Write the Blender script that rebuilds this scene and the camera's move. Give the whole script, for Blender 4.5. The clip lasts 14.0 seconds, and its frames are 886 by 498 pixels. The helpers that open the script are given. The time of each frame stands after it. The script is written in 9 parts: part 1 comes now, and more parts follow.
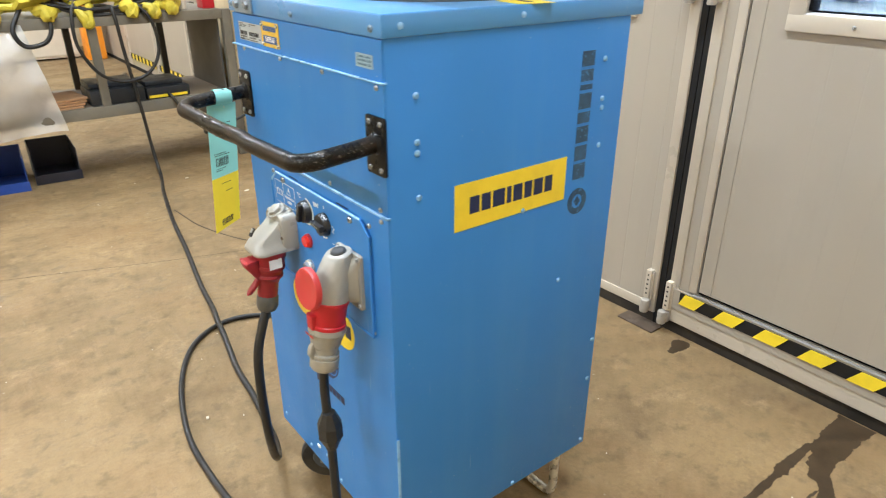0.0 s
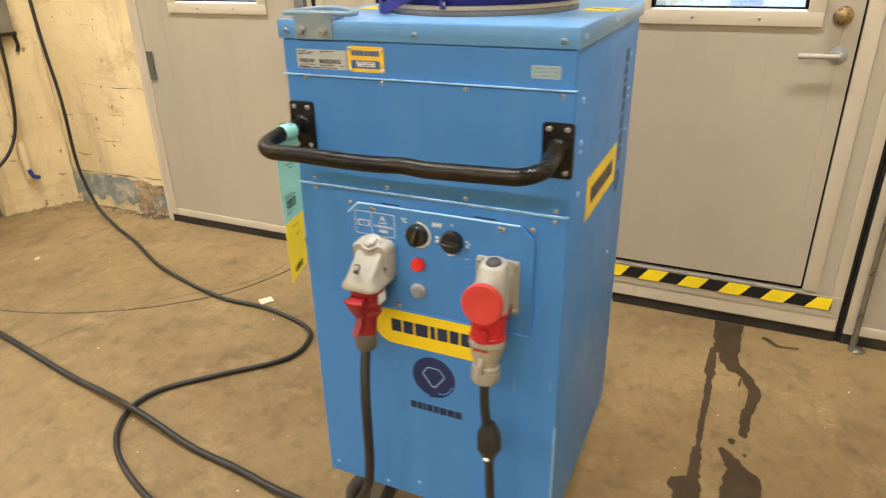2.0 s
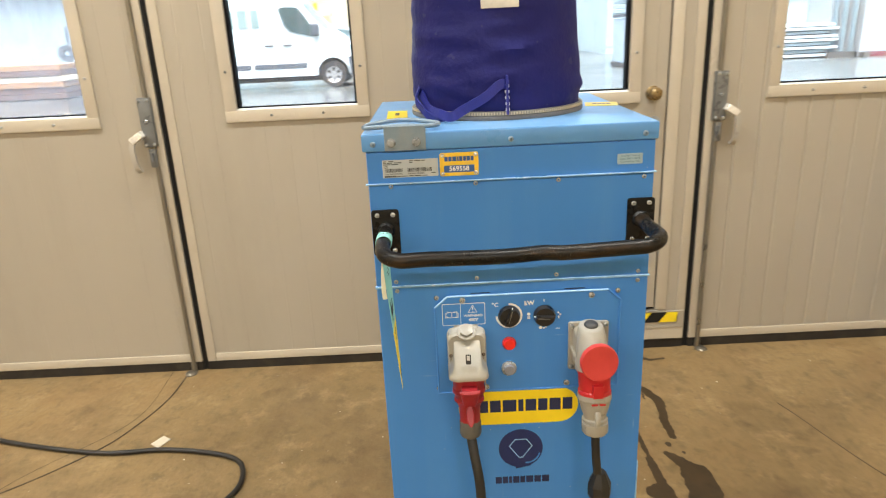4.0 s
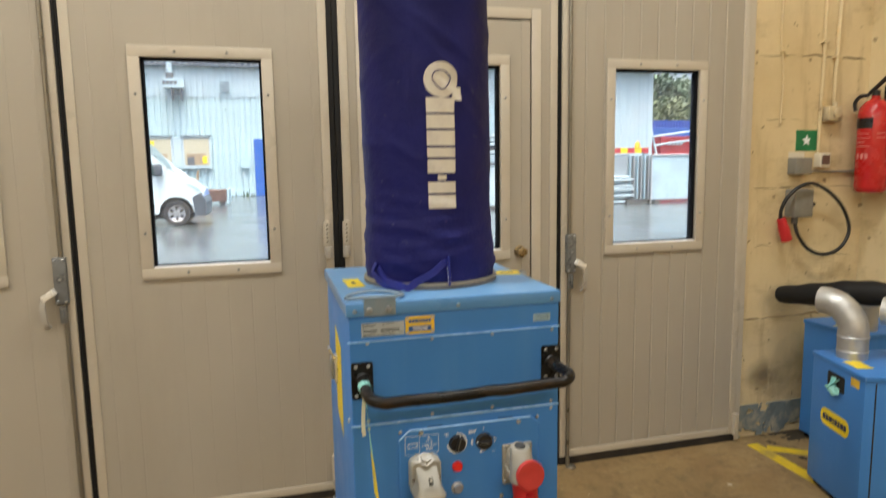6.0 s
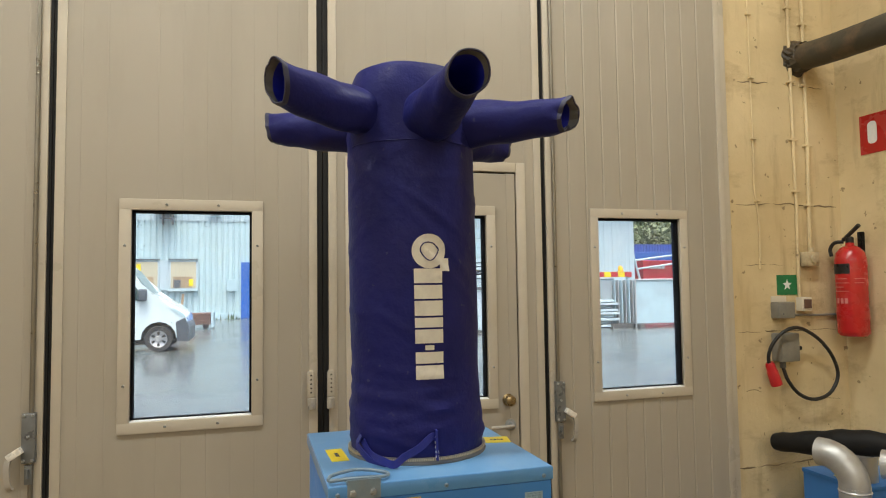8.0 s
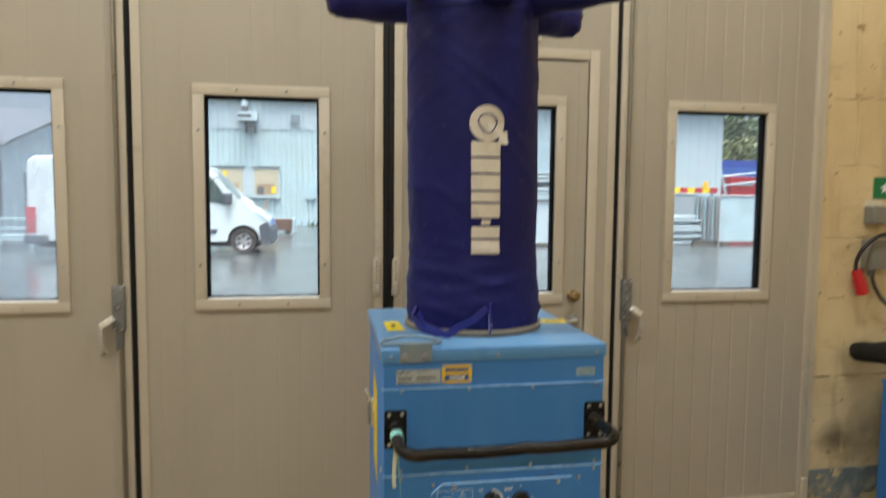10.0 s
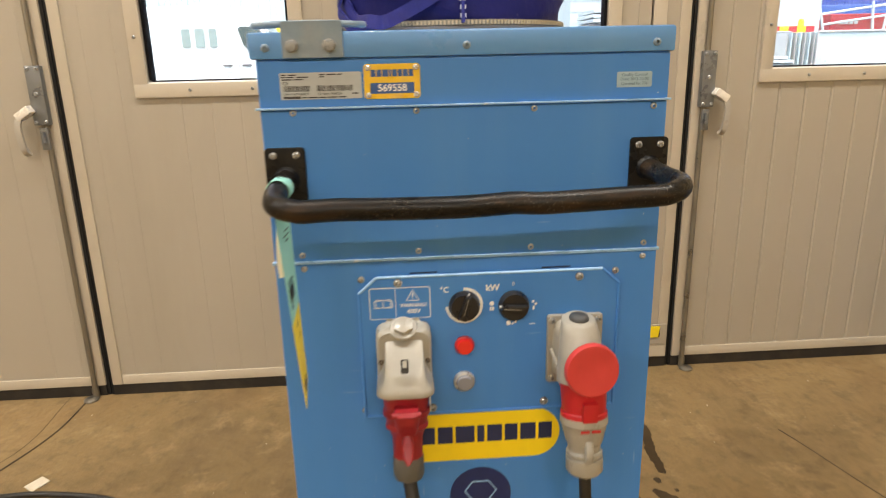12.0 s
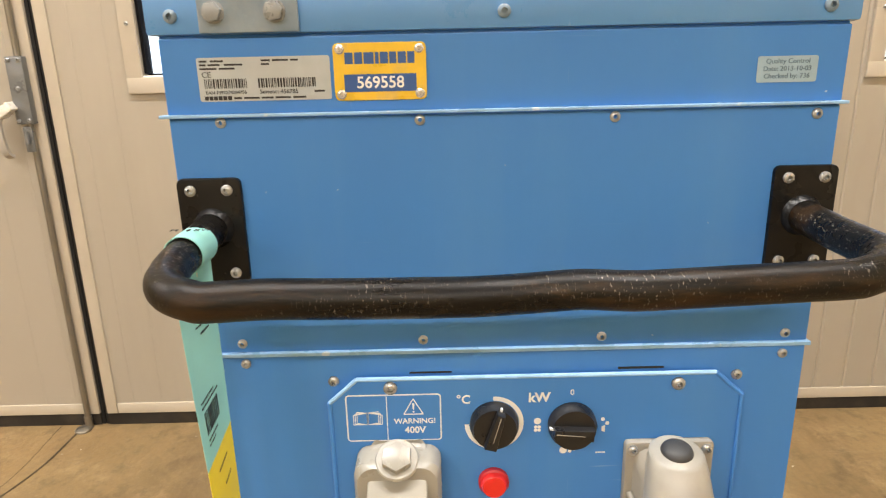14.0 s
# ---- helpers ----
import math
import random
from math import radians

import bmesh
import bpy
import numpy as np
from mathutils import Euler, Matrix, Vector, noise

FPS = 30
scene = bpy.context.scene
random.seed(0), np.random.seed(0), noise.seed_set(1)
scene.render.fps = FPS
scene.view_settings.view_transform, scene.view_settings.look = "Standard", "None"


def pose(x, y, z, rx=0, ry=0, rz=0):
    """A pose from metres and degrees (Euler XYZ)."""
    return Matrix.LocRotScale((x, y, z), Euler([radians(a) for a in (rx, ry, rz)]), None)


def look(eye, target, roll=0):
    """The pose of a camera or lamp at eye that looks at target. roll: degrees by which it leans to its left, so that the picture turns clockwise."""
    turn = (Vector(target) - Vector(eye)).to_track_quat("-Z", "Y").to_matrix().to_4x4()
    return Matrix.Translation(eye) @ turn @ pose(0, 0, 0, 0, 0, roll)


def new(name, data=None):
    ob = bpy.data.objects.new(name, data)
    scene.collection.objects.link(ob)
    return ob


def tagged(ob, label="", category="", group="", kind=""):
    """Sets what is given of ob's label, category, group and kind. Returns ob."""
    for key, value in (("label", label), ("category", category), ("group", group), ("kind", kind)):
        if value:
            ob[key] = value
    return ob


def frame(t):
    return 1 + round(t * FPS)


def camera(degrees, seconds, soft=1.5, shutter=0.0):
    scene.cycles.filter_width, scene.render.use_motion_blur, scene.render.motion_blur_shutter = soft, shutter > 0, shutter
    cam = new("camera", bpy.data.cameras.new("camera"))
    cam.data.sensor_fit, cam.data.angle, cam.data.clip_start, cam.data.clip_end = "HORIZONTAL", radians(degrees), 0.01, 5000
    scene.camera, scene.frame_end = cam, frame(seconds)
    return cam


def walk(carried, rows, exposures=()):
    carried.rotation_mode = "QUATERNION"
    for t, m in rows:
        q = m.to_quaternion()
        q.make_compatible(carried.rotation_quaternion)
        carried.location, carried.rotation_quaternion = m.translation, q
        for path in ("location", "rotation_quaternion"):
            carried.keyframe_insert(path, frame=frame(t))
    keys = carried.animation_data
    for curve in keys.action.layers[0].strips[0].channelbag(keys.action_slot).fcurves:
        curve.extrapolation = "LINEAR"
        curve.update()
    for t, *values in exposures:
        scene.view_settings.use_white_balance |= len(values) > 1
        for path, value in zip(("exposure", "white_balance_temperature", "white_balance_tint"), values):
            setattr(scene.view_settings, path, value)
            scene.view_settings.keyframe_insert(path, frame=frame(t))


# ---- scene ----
cam = camera(67.9, 14.0, 1.1, 0.5)
PATH = [
    (0, (-0.045, 0.354, 1.285), (1.067, 1.787, 0.442), -0.0),
    (0.5, (-0.176, 0.462, 1.291), (1.068, 1.777, 0.442), 1.8),
    (1, (-0.382, 0.553, 1.305), (1.069, 1.634, 0.452), 0.6),
    (1.5, (-0.476, 0.697, 1.297), (1.094, 1.607, 0.456), 0.8),
    (2, (-0.523, 0.899, 1.304), (1.128, 1.666, 0.476), -1.2),
    (2.5, (-0.618, 1.122, 1.308), (1.093, 1.737, 0.474), -2.3),
    (3, (-0.645, 1.281, 1.32), (1.154, 1.6, 0.507), -3.0),
    (3.2, (-0.64, 1.324, 1.344), (1.197, 1.622, 0.61), -3.4),
    (5.3, (-0.992, 1.819, 1.401), (0.862, 1.346, 0.818), -0.9),
    (5.5, (-1.017, 1.831, 1.439), (0.874, 1.404, 0.948), -0.9),
    (6, (-1.032, 1.824, 1.513), (0.885, 1.312, 1.26), -0.9),
    (6.5, (-1.032, 1.829, 1.559), (0.904, 1.331, 1.494), -1.3),
    (7, (-1.02, 1.829, 1.62), (0.909, 1.309, 1.716), -2.6),
    (7.2, (-1.018, 1.828, 1.636), (0.901, 1.281, 1.767), -1.8),
    (9.5, (-1.011, 1.798, 1.598), (0.934, 1.331, 1.61), 1.3),
    (10, (-1.001, 1.77, 1.537), (0.965, 1.434, 1.387), 0.5),
    (10.5, (-0.943, 1.701, 1.414), (1.02, 1.543, 1.064), -0.2),
    (11, (-0.766, 1.656, 1.293), (1.159, 1.419, 0.804), 0.5),
    (11.5, (-0.573, 1.598, 1.207), (1.341, 1.381, 0.668), -2.5),
    (12, (-0.401, 1.484, 1.164), (1.517, 1.358, 0.611), -1.3),
    (12.5, (-0.285, 1.425, 1.165), (1.636, 1.36, 0.615), -2.7),
    (13, (-0.192, 1.419, 1.172), (1.724, 1.436, 0.598), -2.4),
    (13.5, (-0.101, 1.431, 1.163), (1.818, 1.487, 0.6), -2.4),
    (14, (-0.067, 1.442, 1.15), (1.852, 1.443, 0.586), -1.3),
]
walk(cam, [(t, look(eye, target, roll)) for t, eye, target, roll in PATH],
     [(0.0, 3.33, 5330, 8), (0.5, 3.28, 5640, 8), (1.0, 3.25, 6220, 9), (1.5, 3.15, 6360, 9), (2.0, 3.1, 6370, 9), (3.2, 3.06, 6370, 9), (5.3, 2.74, 6320, 9), (6.5, 2.18, 6330, 8), (9.5, 2.08, 6180, 6), (10.5, 2.1, 6400, 7), (11.0, 2.54, 7280, 13), (11.5, 2.67, 7000, 13), (12.0, 2.83, 6790, 13), (12.5, 2.91, 6650, 13), (13.0, 2.98, 6600, 13), (14.0, 3.2, 6490, 14)])

SKY, SUN, LAMP_COLOUR = 0.108, 0.5, (1.0, 0.975, 0.92)
LAMPS = [(x, y, watt) for x, watt in ((0.35, 11.8), (-4.8, 13.2)) for y in (0.3, 2.6, 5.7, 8.5)]


# ---- world and light ----
world = bpy.data.worlds.new("overcast_sky")
scene.world = world
world.use_nodes = True
wn, wl = world.node_tree.nodes, world.node_tree.links
sky = wn.new("ShaderNodeTexSky")
sky.sky_type = "NISHITA"
sky.sun_disc = False
sky.sun_elevation, sky.sun_rotation = radians(76), radians(270)
sky.air_density, sky.dust_density, sky.ozone_density = 0.8, 8.0, 0.6
wl.new(sky.outputs[0], wn["Background"].inputs[0])
wn["Background"].inputs[1].default_value = SKY

sun_data = bpy.data.lights.new("sun", "SUN")
sun_data.energy, sun_data.angle, sun_data.color = SUN, radians(30), (1.0, 0.98, 0.95)
sun = new("sun", sun_data)
sun.matrix_world = look((-1, 0, 45), (10, 4, 0))


# ---- materials ----
def node_mat(name):
    m = bpy.data.materials.new(name)
    m.use_nodes = True
    n, l = m.node_tree.nodes, m.node_tree.links
    return m, n, l, n["Principled BSDF"]


def ramp(n, l, src, a, b, lo=0.0, hi=1.0):
    r = n.new("ShaderNodeMapRange")
    r.inputs["From Min"].default_value, r.inputs["From Max"].default_value = a, b
    r.inputs["To Min"].default_value, r.inputs["To Max"].default_value = lo, hi
    l.new(src, r.inputs["Value"])
    return r.outputs["Result"]


def noise_tex(n, l, co, scale, detail=4.0, rough=0.55, stretch=None):
    t = n.new("ShaderNodeTexNoise")
    t.inputs["Scale"].default_value, t.inputs["Detail"].default_value = scale, detail
    t.inputs["Roughness"].default_value = rough
    if stretch:
        mp = n.new("ShaderNodeMapping")
        mp.inputs["Scale"].default_value = stretch
        l.new(co, mp.inputs["Vector"])
        co = mp.outputs[0]
    l.new(co, t.inputs["Vector"])
    return t.outputs["Fac"]


def blend(n, l, fac, a, b):
    x = n.new("ShaderNodeMix")
    x.data_type = "RGBA"
    if isinstance(fac, float):
        x.inputs[0].default_value = fac
    else:
        l.new(fac, x.inputs[0])
    for sock, v in ((x.inputs[6], a), (x.inputs[7], b)):
        if isinstance(v, tuple):
            sock.default_value = (*v, 1)
        else:
            l.new(v, sock)
    return x.outputs[2]


def surf(name, col, rough=0.5, metal=0.0, var=0.12, scale=6.0, bump=0.0, bscale=80.0, stain=None, amount=0.5, sscale=2.0,
         spots=None, spot_scale=90.0, spot_cut=0.72, coat=0.0, stretch=None, spec=0.5, depth=0.002, rvar=0.12, rand=0.0):
    """Paint, metal, plastic, fabric and so on: colour with variation at two scales, wear and relief."""
    m, n, l, p = node_mat(name)
    co = n.new("ShaderNodeTexCoord").outputs["Object"]
    coarse = noise_tex(n, l, co, scale, 5.0, 0.6, stretch)
    dark = tuple(c * (1 - var) for c in col)
    light = tuple(min(1.0, c * (1 + var)) for c in col)
    out = blend(n, l, ramp(n, l, coarse, 0.3, 0.7), dark, light)
    if rand:
        info = n.new("ShaderNodeObjectInfo")
        out = blend(n, l, ramp(n, l, info.outputs["Random"], 0, 1, 0, rand), out, tuple(c * 0.6 for c in col))
    if stain:
        st = noise_tex(n, l, co, sscale, 8.0, 0.65, stretch)
        out = blend(n, l, ramp(n, l, st, 0.48, 0.72, 0.0, amount), out, stain)
    if spots:
        sp = noise_tex(n, l, co, spot_scale, 2.0, 0.5)
        out = blend(n, l, ramp(n, l, sp, spot_cut, spot_cut + 0.03, 0.0, 0.8), out, spots)
    l.new(out, p.inputs["Base Color"])
    fine = noise_tex(n, l, co, bscale, 4.0, 0.6)
    l.new(ramp(n, l, coarse, 0.3, 0.7, max(0.03, rough - rvar), min(1.0, rough + rvar)), p.inputs["Roughness"])
    p.inputs["Metallic"].default_value = metal
    p.inputs["Coat Weight"].default_value = coat
    p.inputs["Specular IOR Level"].default_value = spec
    if bump:
        b = n.new("ShaderNodeBump")
        b.inputs["Strength"].default_value, b.inputs["Distance"].default_value = bump, depth
        l.new(fine, b.inputs["Height"])
        l.new(b.outputs[0], p.inputs["Normal"])
    return m


def glass_mat(name, tint=(1, 1, 1), gloss=1.0, rough=0.02):
    """Thin pane: clear, with a mirror reflection that grows at a grazing angle."""
    m, n, l, p = node_mat(name)
    n.remove(p)
    tr, gl, mx, fr = (n.new("ShaderNode" + k) for k in ("BsdfTransparent", "BsdfGlossy", "MixShader", "Fresnel"))
    tr.inputs[0].default_value = (*tint, 1)
    gl.inputs["Roughness"].default_value = rough
    fr.inputs[0].default_value = 1.45
    l.new(fr.outputs[0], mx.inputs[0])
    l.new(tr.outputs[0], mx.inputs[1])
    l.new(gl.outputs[0], mx.inputs[2])
    l.new(mx.outputs[0], n["Material Output"].inputs[0])
    return m


def misted_mat(name, veil):
    """Pane under a film of rain water: clear, with a pale veil that daylight from outside fills."""
    m, n, l, p = node_mat(name)
    n.remove(p)
    tr, gl, tl, mx, m2, fr = (n.new("ShaderNode" + k) for k in ("BsdfTransparent", "BsdfGlossy", "BsdfTranslucent", "MixShader", "MixShader", "Fresnel"))
    tr.inputs[0].default_value = (0.97, 0.99, 1.0, 1)
    tl.inputs[0].default_value = (0.78, 0.86, 0.92, 1)
    gl.inputs["Roughness"].default_value = 0.05
    fr.inputs[0].default_value = 1.45
    co = n.new("ShaderNodeTexCoord").outputs["Object"]
    l.new(ramp(n, l, noise_tex(n, l, co, 16.0, 6.0, 0.65, (1.0, 1.0, 0.35)), 0.30, 0.72, veil * 0.55, veil * 1.4), m2.inputs[0])
    l.new(tr.outputs[0], m2.inputs[1])
    l.new(tl.outputs[0], m2.inputs[2])
    l.new(fr.outputs[0], mx.inputs[0])
    l.new(m2.outputs[0], mx.inputs[1])
    l.new(gl.outputs[0], mx.inputs[2])
    l.new(mx.outputs[0], n["Material Output"].inputs[0])
    return m


def glow_mat(name, col, strength):
    m, n, l, p = node_mat(name)
    p.inputs["Base Color"].default_value = (*col, 1)
    p.inputs["Emission Color"].default_value = (*col, 1)
    p.inputs["Emission Strength"].default_value = strength
    return m


def coat_mat(name, col, rough, dust, amount, rubbed=1.0):
    """Blue powder coat in use: faint runs of dirt, rubbed patches, hairline scratches."""
    m, n, l, p = node_mat(name)
    co = n.new("ShaderNodeTexCoord").outputs["Object"]
    big = noise_tex(n, l, co, 2.2, 5.0, 0.6)
    out = blend(n, l, ramp(n, l, big, 0.3, 0.7), tuple(c * 0.955 for c in col), tuple(c * 1.05 for c in col))
    runs = noise_tex(n, l, co, 11.0, 6.0, 0.62, (1.0, 1.0, 0.07))
    out = blend(n, l, ramp(n, l, runs, 0.50, 0.76, 0.0, amount), out, dust)
    rub = noise_tex(n, l, co, 7.0, 9.0, 0.74)
    out = blend(n, l, ramp(n, l, rub, 0.60, 0.80, 0.0, amount * rubbed), out, dust)
    for stretch, scale in (((1.0, 0.05, 1.0), 150.0), ((1.0, 1.0, 0.06), 130.0)):
        hair = noise_tex(n, l, co, scale, 2.0, 0.5, stretch)
        gate = noise_tex(n, l, co, 6.5, 3.0, 0.6)
        both = n.new("ShaderNodeMath")
        both.operation = "MULTIPLY"
        l.new(ramp(n, l, hair, 0.70, 0.76, 0.0, 0.5), both.inputs[0])
        l.new(ramp(n, l, gate, 0.54, 0.64), both.inputs[1])
        out = blend(n, l, both.outputs[0], out, (0.36, 0.52, 0.70))
    l.new(out, p.inputs["Base Color"])
    l.new(ramp(n, l, rub, 0.3, 0.75, rough - 0.05, rough + 0.13), p.inputs["Roughness"])
    p.inputs["Specular IOR Level"].default_value = 0.34
    fine = noise_tex(n, l, co, 420.0, 3.0, 0.6)
    wave = noise_tex(n, l, co, 3.0, 2.0, 0.5)
    b = n.new("ShaderNodeBump")
    b.inputs["Strength"].default_value, b.inputs["Distance"].default_value = 0.10, 0.0006
    l.new(fine, b.inputs["Height"])
    b2 = n.new("ShaderNodeBump")
    b2.inputs["Strength"].default_value, b2.inputs["Distance"].default_value = 0.25, 0.004
    l.new(wave, b2.inputs["Height"])
    l.new(b.outputs[0], b2.inputs["Normal"])
    l.new(b2.outputs[0], p.inputs["Normal"])
    return m


def handle_mat():
    """Black enamel on a tube, rubbed through to brown along the grip, with fine pale nicks."""
    m, n, l, p = node_mat("worn_black_handle")
    co = n.new("ShaderNodeTexCoord").outputs["Object"]
    base = noise_tex(n, l, co, 20.0, 4.0, 0.6)
    out = blend(n, l, ramp(n, l, base, 0.3, 0.7), (0.0042, 0.0038, 0.0034), (0.0085, 0.0072, 0.0058))
    worn = noise_tex(n, l, co, 16.0, 9.0, 0.72, (1.6, 0.30, 1.6))
    out = blend(n, l, ramp(n, l, worn, 0.53, 0.68, 0.0, 0.60), out, (0.055, 0.029, 0.010))
    core = noise_tex(n, l, co, 40.0, 8.0, 0.75, (1.4, 0.35, 1.4))
    out = blend(n, l, ramp(n, l, core, 0.60, 0.72, 0.0, 0.35), out, (0.095, 0.055, 0.024))
    nick = noise_tex(n, l, co, 520.0, 3.0, 0.6, (0.55, 1.2, 0.55))
    gate = noise_tex(n, l, co, 24.0, 3.0, 0.6, (1.0, 0.4, 1.0))
    both = n.new("ShaderNodeMath")
    both.operation = "MULTIPLY"
    l.new(ramp(n, l, nick, 0.60, 0.68, 0.0, 0.5), both.inputs[0])
    l.new(ramp(n, l, gate, 0.40, 0.54), both.inputs[1])
    out = blend(n, l, both.outputs[0], out, (0.30, 0.27, 0.22))
    l.new(out, p.inputs["Base Color"])
    l.new(ramp(n, l, worn, 0.35, 0.68, 0.20, 0.48), p.inputs["Roughness"])
    p.inputs["Specular IOR Level"].default_value = 0.22
    b = n.new("ShaderNodeBump")
    b.inputs["Strength"].default_value, b.inputs["Distance"].default_value = 0.35, 0.0015
    l.new(core, b.inputs["Height"])
    l.new(b.outputs[0], p.inputs["Normal"])
    return m


def concrete_mat():
    m, n, l, p = node_mat("worn_concrete")
    co = n.new("ShaderNodeTexCoord").outputs["Object"]
    big = noise_tex(n, l, co, 0.8, 6.0, 0.6)
    mid = noise_tex(n, l, co, 2.6, 9.0, 0.68)
    fine = noise_tex(n, l, co, 42.0, 6.0, 0.72)
    out = blend(n, l, ramp(n, l, big, 0.36, 0.64), (0.200, 0.137, 0.061), (0.310, 0.213, 0.097))
    out = blend(n, l, ramp(n, l, mid, 0.48, 0.70, 0.0, 0.62), out, (0.128, 0.088, 0.046))
    pale = noise_tex(n, l, co, 6.0, 10.0, 0.72)
    out = blend(n, l, ramp(n, l, pale, 0.54, 0.70, 0.0, 0.72), out, (0.385, 0.277, 0.138))
    grime = noise_tex(n, l, co, 13.0, 8.0, 0.7)
    out = blend(n, l, ramp(n, l, grime, 0.52, 0.64, 0.0, 0.46), out, (0.102, 0.071, 0.036))
    out = blend(n, l, ramp(n, l, fine, 0.46, 0.74, 0.0, 0.34), out, (0.112, 0.077, 0.040))
    rust = noise_tex(n, l, co, 1.9, 7.0, 0.66, (1.0, 0.8, 1.0))
    out = blend(n, l, ramp(n, l, rust, 0.50, 0.70, 0.0, 0.45), out, (0.205, 0.117, 0.046))
    fleck = noise_tex(n, l, co, 95.0, 4.0, 0.7)
    out = blend(n, l, ramp(n, l, fleck, 0.62, 0.76, 0.0, 0.45), out, (0.352, 0.283, 0.177))
    scuff = noise_tex(n, l, co, 7.5, 7.0, 0.75, (2.2, 0.35, 1.0))
    out = blend(n, l, ramp(n, l, scuff, 0.60, 0.72, 0.0, 0.40), out, (0.317, 0.243, 0.142))
    vo = n.new("ShaderNodeTexVoronoi")
    vo.inputs["Scale"].default_value = 17.0
    l.new(co, vo.inputs["Vector"])
    mask = noise_tex(n, l, co, 3.7, 3.0, 0.6)
    mul = n.new("ShaderNodeMath")
    mul.operation = "MULTIPLY"
    l.new(ramp(n, l, vo.outputs["Distance"], 0.03, 0.075, 0.6, 0.0), mul.inputs[0])
    l.new(ramp(n, l, mask, 0.50, 0.60), mul.inputs[1])
    out = blend(n, l, mul.outputs[0], out, (0.405, 0.354, 0.274))
    l.new(out, p.inputs["Base Color"])
    l.new(ramp(n, l, mid, 0.35, 0.65, 0.50, 0.85), p.inputs["Roughness"])
    p.inputs["Specular IOR Level"].default_value = 0.35
    b = n.new("ShaderNodeBump")
    b.inputs["Strength"].default_value, b.inputs["Distance"].default_value = 0.5, 0.004
    l.new(fine, b.inputs["Height"])
    b2 = n.new("ShaderNodeBump")
    b2.inputs["Strength"].default_value, b2.inputs["Distance"].default_value = 0.45, 0.03
    l.new(mid, b2.inputs["Height"])
    l.new(b.outputs[0], b2.inputs["Normal"])
    l.new(b2.outputs[0], p.inputs["Normal"])
    return m


def plaster_mat():
    """Cream paint on old blockwork: grime in smears, darker foot, chips, shallow dents."""
    m, n, l, p = node_mat("cream_painted_block_wall")
    co = n.new("ShaderNodeTexCoord").outputs["Object"]
    big = noise_tex(n, l, co, 1.3, 6.0, 0.6)
    out = blend(n, l, ramp(n, l, big, 0.35, 0.65), (0.58, 0.455, 0.25), (0.74, 0.61, 0.365))
    smear = noise_tex(n, l, co, 3.4, 9.0, 0.70, (1.0, 0.7, 1.5))
    out = blend(n, l, ramp(n, l, smear, 0.54, 0.72, 0.0, 0.70), out, (0.36, 0.25, 0.12))
    streak = noise_tex(n, l, co, 9.0, 6.0, 0.62, (1.0, 1.0, 0.16))
    out = blend(n, l, ramp(n, l, streak, 0.55, 0.72, 0.0, 0.62), out, (0.40, 0.29, 0.15))
    chip = noise_tex(n, l, co, 21.0, 3.0, 0.5)
    out = blend(n, l, ramp(n, l, chip, 0.685, 0.715, 0.0, 0.8), out, (0.22, 0.15, 0.075))
    l.new(out, p.inputs["Base Color"])
    l.new(ramp(n, l, big, 0.3, 0.7, 0.45, 0.75), p.inputs["Roughness"])
    fine = noise_tex(n, l, co, 30.0, 6.0, 0.65)
    lump = noise_tex(n, l, co, 5.0, 5.0, 0.6)
    b = n.new("ShaderNodeBump")
    b.inputs["Strength"].default_value, b.inputs["Distance"].default_value = 0.28, 0.005
    l.new(fine, b.inputs["Height"])
    b2 = n.new("ShaderNodeBump")
    b2.inputs["Strength"].default_value, b2.inputs["Distance"].default_value = 0.32, 0.03
    l.new(lump, b2.inputs["Height"])
    l.new(b.outputs[0], b2.inputs["Normal"])
    l.new(b2.outputs[0], p.inputs["Normal"])
    return m


CONCRETE = concrete_mat()
ASPHALT = surf("wet_asphalt", (0.085, 0.098, 0.097), 0.20, spec=0.5, var=0.35, scale=0.35, bump=0.25, bscale=30, stain=(0.035, 0.040, 0.040), sscale=0.5, rvar=0.05)
PLASTER = plaster_mat()
PLINTH = surf("grey_flaking_plinth_paint", (0.20, 0.235, 0.235), 0.6, var=0.2, scale=9, bump=0.6, bscale=40, stain=(0.55, 0.47, 0.34), amount=0.95, sscale=13, depth=0.006)
BARE = surf("bare_broken_render", (0.34, 0.25, 0.155), 0.9, var=0.35, scale=16, bump=1.0, bscale=30, stain=(0.16, 0.11, 0.06), amount=0.8, sscale=14, depth=0.012)
CRACK = surf("dark_crack", (0.20, 0.145, 0.08), 0.95, var=0.5, scale=14)
FLOOR_CRACK = surf("floor_crack_dirt", (0.080, 0.058, 0.032), 0.95, var=0.5, scale=8)
CHIP = surf("bare_primer_chip", (0.34, 0.46, 0.60), 0.5, var=0.2, scale=60)
ROD = surf("galvanised_rod", (0.25, 0.23, 0.19), 0.36, metal=0.75, var=0.1, scale=12)
DOOR = surf("grey_beige_lacquered_sheet", (0.375, 0.337, 0.272), 0.38, var=0.03, scale=1.5, bump=0.06, bscale=300, stain=(0.285, 0.25, 0.19), amount=0.42, sscale=2.4, depth=0.0006, rvar=0.05, stretch=(1.0, 1.0, 0.22))
TRIM = surf("pale_lacquered_profile", (0.50, 0.45, 0.362), 0.36, var=0.04, scale=3, bump=0.05, bscale=200, stain=(0.40, 0.34, 0.25), amount=0.3, sscale=5)
